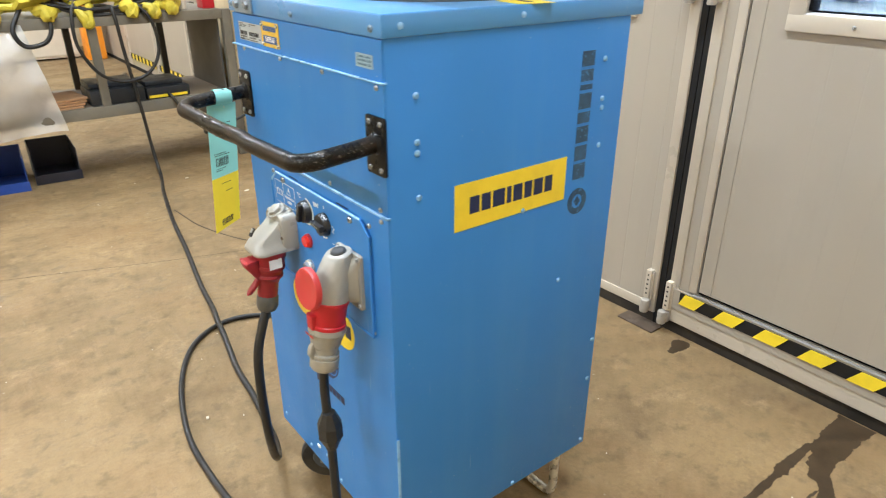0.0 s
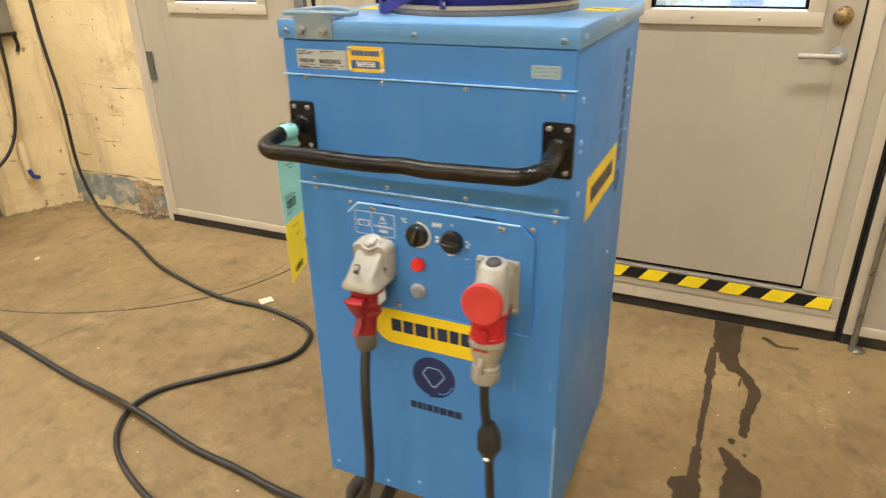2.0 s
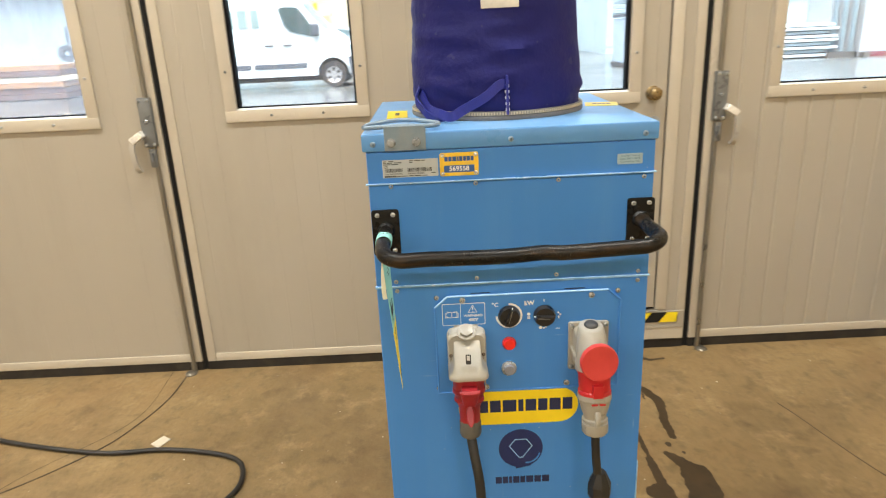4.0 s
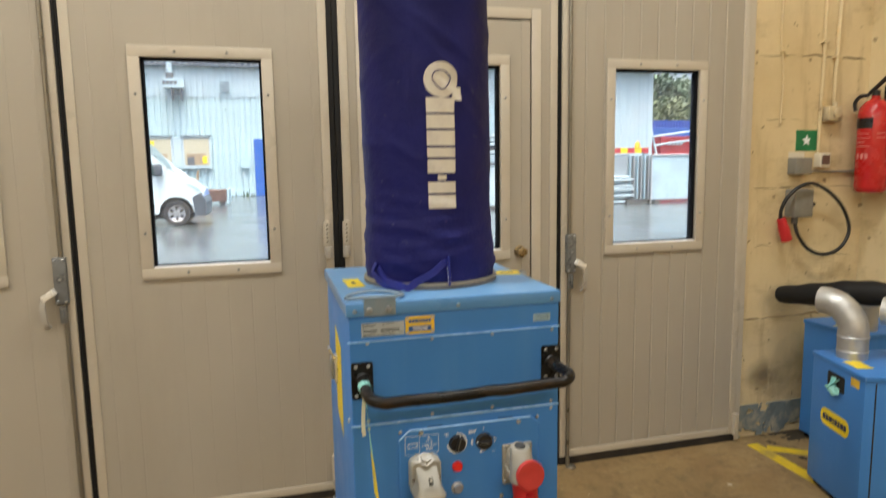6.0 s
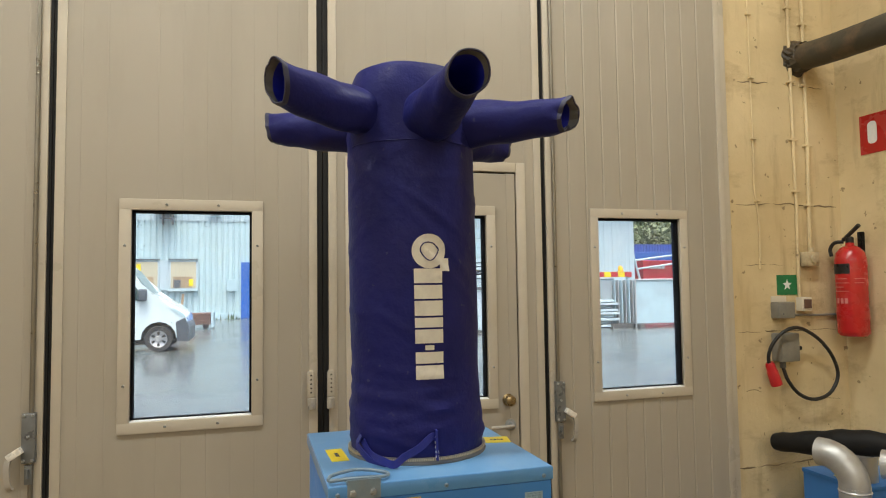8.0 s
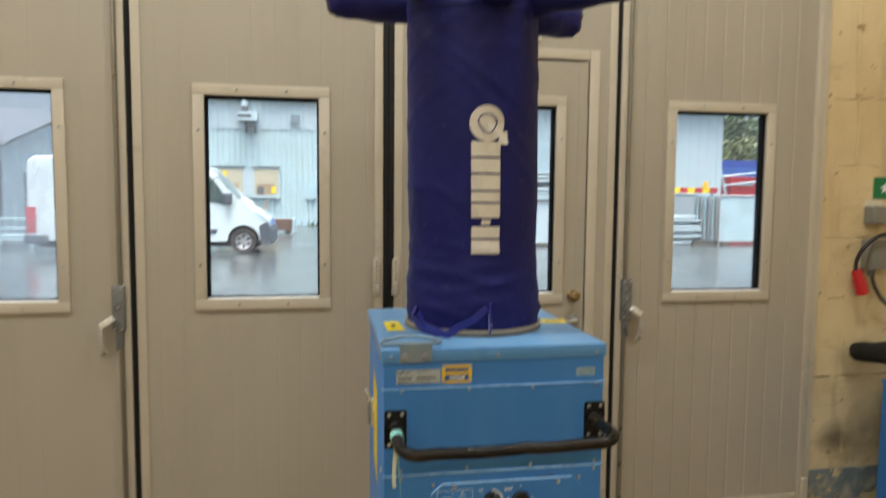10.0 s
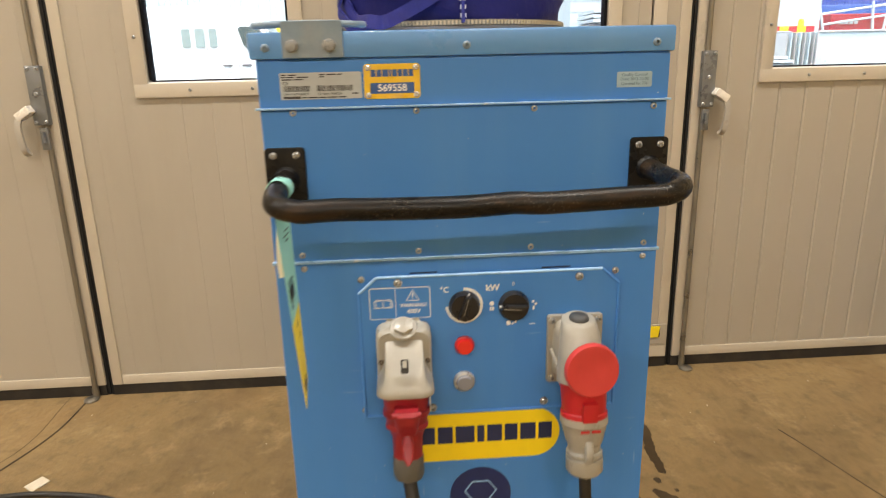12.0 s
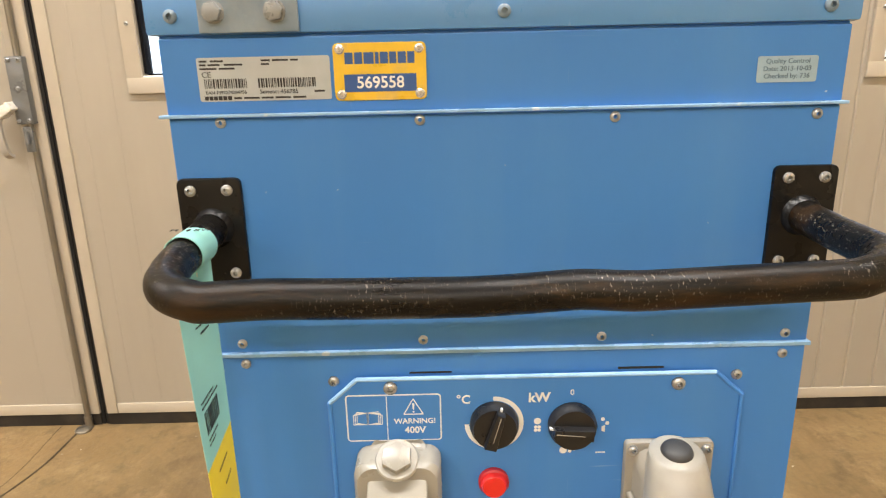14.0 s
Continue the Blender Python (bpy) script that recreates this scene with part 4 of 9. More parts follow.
tagged(part("floor_plate", box((1.800, 1.500, 0.0), (1.868, 1.652, 0.006), 0.002), RUST), "rusty steel floor plate under the hinges", "floor plate", kind="structure")

# second door bay beyond the pier
for i in range(5):
    y0 = 5.42 + i * 1.065
    leaf = thing("door_%d" % (i + 5), (DX, y0 + 0.52, 0), "tall grey-beige folding door leaf of the second bay", "folding door", "second bay door leaves", "structure")
    part("panel", sheet(bmesh.new(), y0 + 0.036, y0 + 0.994, 0.037, 4.32), DOOR, leaf)
    bm = bmesh.new()
    for a in (y0, y0 + 0.994):
        box((DX - 0.006, a, 0.036), (DX + 0.052, a + 0.036, 4.33), 0.003, bm)
    part("edge_profile", bm, TRIM, leaf)
    part("rubber_sweep", box((DX - 0.002, y0, 0.0), (DX + 0.03, y0 + 1.03, 0.037)), RUBBER, leaf)
    part("rubber_seal", box((DX + 0.003, y0 + 1.03, 0.0), (DX + 0.045, y0 + 1.065, 4.33)), RUBBER, leaf)
    if i in (1, 2):
        tape = part("warning_tape", box((DX - 0.0095, y0 + 0.04, 0.112), (DX - 0.0062, y0 + 0.99, 0.172)), RUBBER, leaf, "black and yellow hazard tape")
        for k in range(7):
            part("stripe", box((DX - 0.0105, y0 + 0.05 + k * 0.135, 0.113), (DX - 0.0094, y0 + 0.115 + k * 0.135, 0.171)), YELLOW, tape)
wall("wall_front_jamb", (WX, 4.98, 0), (2.3, 5.40, 4.34), "cream painted wall beside the second door bay")
wall("wall_front_end", (WX, 10.76, 0), (2.3, 10.8, 4.34), "cream painted wall end")


# ---- the mobile fan heater ----
HX = 0.4555
heater = thing("fan_heater", (0.72, 1.393, 0), "blue powder-coated electric fan heater cabinet on casters", "fan heater")
body = part("body", box((HX, 1.1295, 0.195), (0.985, 1.6545, 1.170), 0.004), BLUE, heater, "blue sheet steel cabinet", smooth=True)
part("upper_panel", box((HX - 0.0030, 1.1310, 1.110), (HX + 0.004, 1.6530, 1.1665), 0.001), BLUE, body)
part("middle_panel", box((HX - 0.0022, 1.1310, 0.908), (HX + 0.004, 1.6530, 1.1065), 0.001), BLUE, body)
part("lower_panel", box((HX - 0.0018, 1.1310, 0.197), (HX + 0.004, 1.6530, 0.9035), 0.001), BLUE, body)
# pale flange colour holds the edge highlight as well as the rubbing
part("flange", box((HX - 0.0080, 1.1275, 1.1078), (HX + 0.002, 1.6585, 1.1102), 0.0006), BLUE_EDGE, body, "folded edge rubbed pale, its highlight painted in")
part("flange", box((HX - 0.0065, 1.1290, 0.9050), (HX + 0.002, 1.6560, 0.9085), 0.0006), BLUE_EDGE, body, "folded edge rubbed pale, its highlight painted in")
part("corner_edge", box((HX - 0.0022, 1.1287, 0.199), (HX + 0.003, 1.1310, 0.48), 0.0004), BLUE_EDGE, body)
lid = part("lid", box((HX - 0.0060, 1.1260, 1.1685), (1.012, 1.6605, 1.2000), 0.0035), LID_BLUE, heater, "blue folded lid with dust", smooth=True)
part("top_sheet", box((HX - 0.0030, 1.1290, 1.1950), (1.009, 1.6575, 1.2003), 0.0002), LID_TOP, lid, "top sheet with pale dust and painted window sheen")


def brand_blocks(m, widths, h, gap, depth, material, parent, label=""):
    """A brand name as plain blocks, each a part of its own."""
    x = -(sum(widths) + gap * (len(widths) - 1)) / 2
    for w in widths:
        part("brand_mark", plate([(x, -h / 2), (x + w, -h / 2), (x + w, h / 2), (x, h / 2)], m, depth), material, parent, label)
        x += w + gap


def rivets(points, material=None, r=0.0042, parent=None, x=HX - 0.002):
    me = None
    for y, z in points:
        if me is None:
            first = part("screw", screw_head(front(y, z, x), r), material or SCREW, parent or body, smooth=True)
            me, y0, z0 = first.data, y, z
        else:
            ob = new("screw", me)
            ob.parent, ob.matrix_parent_inverse = first.parent, first.matrix_parent_inverse.copy()
            ob.location = (0, y - y0, z - z0)


rivets([(1.613, 1.1035), (1.458, 1.1025), (1.306, 1.1015), (1.1485, 1.1005), (1.616, 0.9165), (1.461, 0.9165), (1.308, 0.9160), (1.1505, 0.9155), (1.615, 0.8975), (1.1505, 0.8965)])
rivets([(1.393, 1.181), (1.151, 1.180), (1.64, 1.182)], ZINC_BLUE, 0.0050, lid, HX - 0.0060)
for y, z in ((1.63, 0.225), (1.50, 0.215), (1.36, 0.213), (1.16, 0.22), (1.42, 0.24)):
    part("screw", screw_head(front(y, z, HX - 0.0018), 0.004), BLUE_EDGE, body, smooth=True)


# right flank: rivets, yellow label, faded brand mark
def flank_rivets(points):
    me = None
    for x, z in points:
        if me is None:
            first = part("rivet", lathe([(0, -0.001), (0.0052, -0.001), (0.0052, 0.0005), (0.0035, 0.0024), (0, 0.003)], side_face(x, z, 1.1295), 14), BLUE_EDGE, body, smooth=True)
            me, x0, z0 = first.data, x, z
        else:
            ob = new("rivet", me)
            ob.parent, ob.matrix_parent_inverse = first.parent, first.matrix_parent_inverse.copy()
            ob.location = (x - x0, 0, z - z0)


flank_rivets([(0.507, 1.086), (0.508, 1.017), (0.508, 1.000), (0.510, 0.929), (0.923, 1.099), (0.925, 1.028), (0.926, 1.011), (0.928, 0.940), (0.846, 0.679), (0.736, 0.853), (0.975, 0.490), (0.972, 0.386),
              (0.972, 0.21), (0.75, 0.205), (0.49, 0.21)])
part("rivet", lathe([(0, -0.001), (0.005, -0.001), (0.005, 0.0005), (0, 0.003)], side_face(0.481, 1.184, 1.1260), 14), BLUE_EDGE, lid, smooth=True)
part("rivet", lathe([(0, -0.001), (0.005, -0.001), (0.005, 0.0005), (0, 0.003)], side_face(0.712, 1.185, 1.1260), 14), BLUE_EDGE, lid, smooth=True)
flank_label = part("label", plate([(-0.131, -0.041), (0.131, -0.041), (0.131, 0.041), (-0.131, 0.041)], side_face(0.711, 0.892, 1.1293), 0.0006), YELLOW, heater, "yellow vinyl label with a dark brand name")
brand_blocks(side_face(0.709, 0.892, 1.1286), [0.021, 0.02, 0.027, 0.010, 0.021, 0.018, 0.022, 0.019], 0.030, 0.0052, 0.0006, NAVY, flank_label)
m_brand = side_face(0.878, 1.0, 1.1293) @ Matrix.Rotation(radians(-90), 4, "Z")
brand_blocks(m_brand, [0.026, 0.02, 0.009, 0.028, 0.02, 0.03, 0.028, 0.03], 0.032, 0.006, 0.0005, FADED_BLACK, body, "faded dark brand name")
bm = lathe([(0.014, 0), (0.026, 0), (0.026, 0.0006), (0.014, 0.0006)], side_face(0.880, 0.838, 1.1293), 28, close=True)
plate([(-0.009, 0), (0, -0.010), (0.009, 0), (0, 0.010)], side_face(0.880, 0.838, 1.1293), 0.0006, 0, bm)
part("brand_mark", bm, FADED_BLACK, body)

# left flank: slanting yellow label and two toggle latches
def left_face(x, z, y=1.6548):
    return Matrix.Translation((x, y, z)) @ Matrix(((-1, 0, 0, 0), (0, 0, 1, 0), (0, 1, 0, 0), (0, 0, 0, 1)))


part("label", plate([(-0.02, -0.12), (0.11, -0.15), (0.11, 0.09), (-0.02, 0.12)], left_face(0.76, 0.955), 0.0008), YELLOW, body, "yellow vinyl label")
for z in (0.965, 0.52):
    bm = box((0.742, 1.6545, z - 0.045), (0.778, 1.664, z + 0.03), 0.003)
    sweep([(0.745, 1.664, z + 0.02), (0.745, 1.676, z + 0.052), (0.775, 1.676, z + 0.052), (0.775, 1.664, z + 0.02)], 0.003, 8, bm, steps=4)
    latch = part("toggle_latch", bm, CHROME, heater, "chromed toggle latch", smooth=True)
    part("lever", box((0.748, 1.666, z - 0.035), (0.772, 1.674, z + 0.025), 0.003), ZINC, latch, smooth=True)
part("screw", lathe([(0, 0), (0.006, 0), (0.006, 0.003), (0, 0.005)], left_face(0.50, 0.905), 14), CHROME, body, smooth=True)

# zinc bracket with two bolts and a loop on the lid
bracket = part("bracket", box((HX - 0.0100, 1.545, 1.1695), (HX - 0.0062, 1.619, 1.213), 0.001, box((HX - 0.0090, 1.545, 1.2005), (HX + 0.030, 1.619, 1.2045), 0.001)), ZINC_BLUE, heater, "zinc-plated angle bracket")
for y in (1.607, 1.562):
    part("bolt", hex_bolt(front(y, 1.184, HX - 0.0100)), BOLT, bracket, smooth=True)
part("wire_loop", sweep([(HX + 0.012, 1.655, 1.209), (HX + 0.010, 1.60, 1.2105), (HX + 0.012, 1.535, 1.209), (HX + 0.035, 1.522, 1.2095), (HX + 0.060, 1.56, 1.213), (HX + 0.066, 1.60, 1.214), (HX + 0.048, 1.645, 1.211), (HX + 0.02, 1.657, 1.209)], 0.0042, 10), ZINC_BLUE, bracket, "bent steel loop", smooth=True)

# stickers on the upper panel
UX = HX - 0.0032
rating = part("rating_sticker", plate(rounded(0.101, 0.0325, 0.0015, 2), front(1.5755, 1.1360, UX), 0.0004), STICKER, heater, "grey rating sticker with barcodes")
bm = bmesh.new()
rnd = random.Random(4)
for x0, x1 in ((-0.046, -0.013), (-0.005, 0.039)):
    x = x0
    while x < x1:
        w = rnd.choice((0.0005, 0.0008, 0.0013))
        plate([(x, -0.0065), (x + w, -0.0065), (x + w, 0.0005), (x, 0.0005)], front(1.5755, 1.1360, UX - 0.0004), 0.0002, 0, bm)
        x += w + rnd.choice((0.0005, 0.0009))
part("barcode", bm, INK, rating)
bm = bars(front(1.624, 1.1495, UX - 0.0004), [0.006, 0.01], 0.0014, 0.0025, 0.0002, centre=False)
for y, z, ws in ((1.624, 1.1468, [0.005, 0.009, 0.0, 0.014]), (1.624, 1.1440, [0.013, 0.012]), (1.577, 1.1495, [0.007, 0.012, 0.006]), (1.577, 1.1468, [0.006]), (1.60, 1.1220, [0.006, 0.012, 0.009, 0.012, 0.01]), (1.538, 1.1262, [0.008])):
    bars(front(y, z, UX - 0.0004), ws, 0.0014, 0.0016, 0.0002, bm, False)
bars(front(1.6225, 1.1222, UX - 0.0004), [0.003, 0.0028, 0.003, 0.003, 0.003, 0.003], 0.003, 0.0006, 0.0002, bm, False)
part("small_print", bm, INK, rating)
words("Serienr: 456785", 0.0046, front(1.565, 1.1263, UX - 0.0006), INK, rating)
words("CE", 0.006, front(1.6195, 1.1395, UX - 0.0006), INK, rating)
words("EAN 7392274264756", 0.0036, front(1.6055, 1.1263, UX - 0.0006), INK, rating)

asset = part("asset_plate", plate(rounded(0.0705, 0.0425, 0.004, 3), front(1.4870, 1.1395, UX), 0.0012, 0.0004), ORANGE_YELLOW, heater, "worn yellow metal asset plate with four rivets")
part("number_field", plate([(-0.0275, -0.0065), (0.0275, -0.0065), (0.0275, 0.0065), (-0.0275, 0.0065)], front(1.4870, 1.1312, UX - 0.0012), 0.0003), NAVY_PLATE, asset, "blue number field")
words("569558", 0.0122, front(1.4870, 1.1312, UX - 0.0018), WHITE_PRINT, asset, weight=0.0002)
brand_blocks(front(1.4870, 1.1495, UX - 0.0012), [0.0062, 0.006, 0.0076, 0.0026, 0.006, 0.0052, 0.0062, 0.0054], 0.0085, 0.0011, 0.0003, NAVY_PLATE, asset)
rivets([(1.517, 1.156), (1.457, 1.156), (1.517, 1.123), (1.457, 1.123)], CHROME, 0.0036, asset, UX - 0.0012)
quality = part("quality_sticker", plate(rounded(0.046, 0.0195, 0.0015, 2), front(1.1765, 1.1345, UX), 0.0004), FADED_STICKER, heater, "small faded quality control sticker")
for k, text in enumerate(("Quality Control", "Date: 2013-10-03", "Checked by: 736")):
    words(text, 0.0052, front(1.1765, 1.1403 - 0.0055 * k, UX - 0.0006), GREY_INK, quality)
bm = bmesh.new()
rnd = random.Random(9)
for k in range(44):
    y, z = rnd.uniform(1.14, 1.64), rnd.uniform(0.23, 1.16)
    w, h = rnd.uniform(0.0004, 0.0014), rnd.uniform(0.0003, 0.0009)
    plate([(-w, -h), (w, -h * 0.6), (w * 0.7, h), (-w * 0.5, h * 0.8)], front(y, z, HX - (0.0030 if z > 1.11 else 0.0022 if z > 0.907 else 0.0018)) @ Matrix.Rotation(rnd.uniform(0, 6), 4, "Z"), 0.0003, 0, bm)
tagged(part("paint_chips", bm, CHIP, body, "pale paint chips"), kind="stuff")

# push handle
for y in (1.6275, 1.1520):
    hp = part("handle_plate", plate(rounded(0.051, 0.088, 0.005, 3), front(y, 1.0165, HX - 0.0022), 0.004, 0.001), BLACK_PAINT, heater, "black enamelled fixing plate", smooth=True)
    rivets([(y + dy, 1.0165 + dz) for dy in (-0.0145, 0.0145) for dz in (-0.0345, 0.0345)], SCREW, 0.0045, hp, HX - 0.0062)
hl, hr, hz = 0.318, 0.329, 1.0075
line = [(HX - 0.004, 1.6275, 1.020), (0.42, 1.6285, 1.018), (0.37, 1.6290, 1.014)]
for k in range(7):
    a = radians(90 * k / 6)
    line.append((hl + 0.036 * (1 - math.sin(a)), 1.6275 - 0.036 * (1 - math.cos(a)), 1.012 - 0.0065 * k / 6))
for k in range(1, 12):
    y = 1.588 + (1.188 - 1.588) * k / 12
    line.append((hl + (hr - hl) * k / 12 + 0.0035 * math.exp(-((y - 1.375) / 0.03) ** 2), y, hz - 0.004 * math.sin(math.pi * k / 12) + 0.002 * math.exp(-((y - 1.36) / 0.02) ** 2)))
for k in range(7):
    a = radians(90 * k / 6)
    line.append((hr + 0.036 * (1 - math.cos(a)), 1.1815 - 0.036 * math.sin(a), hz + 0.0075 * k / 6))
line += [(0.40, 1.1485, 1.0165), (HX - 0.004, 1.1520, 1.020)]
grip = part("push_handle", sweep(line, 0.0132, 20, steps=3), HANDLE, heater, "bent black tube handle worn to bare metal", smooth=True)
for y in (1.6275, 1.1520):
    part("weld_collar", lathe([(0.0130, 0.0), (0.0168, 0.0), (0.0155, 0.003), (0.0133, 0.006)], front(y, 1.0200, HX - 0.0060), 24), BLACK_PAINT, grip, smooth=True)

# hanging paper tag round the handle
tag = thing("paper_tag", (0.375, 1.628, 0.75), "teal and yellow paper hire tag looped round the handle", "paper tag")
part("loop", lathe([(0.0139, -0.016), (0.0146, -0.016), (0.0146, 0.016), (0.0139, 0.016)], Matrix.Translation((0.401, 1.6287, 1.016)) @ Matrix.Rotation(radians(90), 4, "Y"), 24, close=True), TEAL, tag, smooth=True)
words("M 18 KW", 0.0075, Matrix.Translation((0.401, 1.6270, 1.0312)) @ Matrix.Rotation(radians(-90), 4, "Z"), INK, tag)


def tag_point(u, s, off=0.0):
    """A place on the hanging strip: u runs down from 0 to 1, s across from -1 to 1."""
    z = 1.004 - 0.247 * u
    x = 0.398 - 0.026 * u
    y = 1.6285 - 0.004 * math.sin(2.6 * u) - 0.014 * u * u
    tw = radians(-9 + 14 * u)
    h = 0.0275
    return Vector((x + s * h * math.cos(tw), y + s * h * math.sin(tw) - off, z + 0.010 * s * u))


def tag_patch(u0, u1, s0, s1, off, bm=None, steps=10, thick=0.0004):
    bm = bm or bmesh.new()
    rows = []
    for k in range(steps + 1):
        u = u0 + (u1 - u0) * k / steps
        rows.append([bm.verts.new(tag_point(u, s, o)) for o in (off + thick, off) for s in (s0, s1)])
    for a, b in zip(rows, rows[1:]):
        for i, j in ((0, 1), (1, 3), (3, 2), (2, 0)):
            bm.faces.new((a[i], a[j], b[j], b[i]))
    for r in (rows[0], rows[-1]):
        bm.faces.new((r[0], r[1], r[3], r[2]))
    return bm


part("strip", tag_patch(0.0, 0.575, -1, 1, 0.0), TEAL, tag, "pale teal strip", smooth=True)
part("strip", tag_patch(0.5755, 1.0, -1, 1, 0.0), TAG_YELLOW, tag, "yellow strip end", smooth=True)
part("backing", sweep([(0.402, 1.6310, 0.998), (0.402, 1.6330, 0.970), (0.400, 1.6350, 0.945), (0.398, 1.6355, 0.920), (0.397, 1.6340, 0.905)], 0.01, steps=5, flat=(0.0004, 0.0042)), TAG_BACK, tag, "cream backing paper", smooth=True)
bm = bmesh.new()
rnd = random.Random(2)
for u0, u1, s0, s1 in ((0.42, 0.49, -0.62, 0.30), (0.92, 0.97, -0.45, 0.40)):
    s = s0
    while s < s1:
        w = rnd.choice((0.03, 0.05, 0.07))
        tag_patch(u0, u1, s, s + w, 0.0005, bm, 2, 0.0002)
        s += w + rnd.choice((0.03, 0.05))
for u, s0, s1 in ((0.15, -0.1, 0.45), (0.175, -0.3, 0.5), (0.20, -0.1, 0.35), (0.385, -0.7, 0.1), (0.40, -0.7, 0.4), (0.505, -0.6, 0.0), (0.52, -0.6, -0.2), (0.63, -0.3, 0.4), (0.70, 0.0, 0.5)):
    s = s0
    while s < s1:
        w = rnd.uniform(0.03, 0.10)
        tag_patch(u, u + 0.006, s, s + w, 0.0005, bm, 1, 0.0002)
        s += w + 0.03
tagged(part("small_print", bm, INK, tag, "small black print and barcodes"), kind="stuff")

# control panel
PX = HX - 0.0018
outline = [(-0.1785, -0.107), (0.1825, -0.107), (0.1825, 0.081), (0.158, 0.103), (-0.154, 0.103), (-0.1785, 0.081)]
mp = front(1.3660, 0.7790, PX)
panel = part("control_panel", plate(outline, mp, 0.0045, 0.001), BLUE, heater, "blue control panel with chamfered corners")
runs = {"upper": bmesh.new(), "lower": bmesh.new(), "side": bmesh.new(), "corner": bmesh.new()}
for k, (a, b) in enumerate(zip(outline, outline[1:] + outline[:1])):
    a3, b3 = mp @ Vector((*a, 0.0050)), mp @ Vector((*b, 0.0050))
    rod(a3, b3, 0.0021, seg=8, bm=runs[("lower", "side", "side", "upper", "upper", "corner")[k]])
for run, bm in runs.items():
    part("panel_rim", bm, BLUE_EDGE if run == "upper" else BLUE, panel, "rubbed raised rim" if run == "upper" else "", smooth=True)
part("gap_line", box((PX - 0.0006, 1.252, 0.8845), (PX, 1.292, 0.8864)), HOLE, panel)
part("gap_line", box((PX - 0.0006, 1.437, 0.8845), (PX, 1.474, 0.8860)), HOLE, panel)
CX = PX - 0.0046
rivets([(1.491, 0.8735), (1.240, 0.8720), (1.448, 0.6815), (1.286, 0.6830)], SCREW, 0.0060, panel, CX)
rivets([(1.5405, 0.8790), (1.1880, 0.8770), (1.5445, 0.6815), (1.1870, 0.6790)], SCREW, 0.0048, panel, PX)
part("printed_frame", plate(rounded(0.084, 0.046, 0.003, 3), front(1.4890, 0.8440, CX), 0.0002), WHITE_PRINT, panel)
warn = part("warning_sign", plate(rounded(0.0815, 0.0435, 0.002, 3), front(1.4890, 0.8440, CX - 0.0002), 0.0003), BLUE, heater, "printed warning sign, white on blue")
IX = CX - 0.0005
part("divider", box((IX - 0.0003, 1.4945, 0.8225), (IX, 1.4953, 0.8655)), WHITE_PRINT, warn)
bm = bmesh.new()
for s in (-1, 1):
    for k in range(3):
        o, w = 0.0016 * k, 0.0095
        pts = [(s * 0.0006, -0.006 + o * 0), (s * (w + o), -0.0045 - o * 0.5), (s * (w + o), 0.0065 - o), (s * 0.0006, 0.0055)]
        for a, b in zip(pts, pts[1:] + pts[:1]):
            rod(front(1.5120, 0.8440, IX) @ Vector((*a, 0.0001)), front(1.5120, 0.8440, IX) @ Vector((*b, 0.0001)), 0.00035, seg=5, bm=bm)
part("book_symbol", bm, WHITE_PRINT, warn)
bm = bmesh.new()
tri = [(-0.0085, -0.0065), (0.0085, -0.0065), (0, 0.0085)]
for a, b in zip(tri, tri[1:] + tri[:1]):
    rod(front(1.4715, 0.8540, IX) @ Vector((*a, 0.0001)), front(1.4715, 0.8540, IX) @ Vector((*b, 0.0001)), 0.0005, seg=5, bm=bm)
plate([(-0.0006, -0.002), (0.0006, -0.002), (0.001, 0.0042), (-0.001, 0.0042)], front(1.4715, 0.8540, IX), 0.0003, 0, bm)
plate(disc(0.0008, 10, 0, -0.0042), front(1.4715, 0.8540, IX), 0.0003, 0, bm)
part("triangle_symbol", bm, WHITE_PRINT, warn)
words("WARNING!", 0.0072, front(1.4705, 0.8405, IX), WHITE_PRINT, warn, weight=0.00012)
words("400V", 0.0088, front(1.4705, 0.8315, IX), WHITE_PRINT, warn, weight=0.00022)


def arc_band(m, r0, r1, a0, a1, depth, seg=28):
    """A flat curved band of one piece."""
    bm = bmesh.new()
    rows = []
    for k in range(seg + 1):
        a = radians(a0 + (a1 - a0) * k / seg)
        rows.append([bm.verts.new(m @ Vector((r * math.cos(a), r * math.sin(a), d))) for r, d in ((r0, 0.0), (r0, depth), (r1, depth), (r1, 0.0))])
    for p, q in zip(rows, rows[1:]):
        for i in range(4):
            bm.faces.new((p[i], p[(i + 1) % 4], q[(i + 1) % 4], q[i]))
    bm.faces.new(rows[0])
    bm.faces.new(rows[-1][::-1])
    return bm


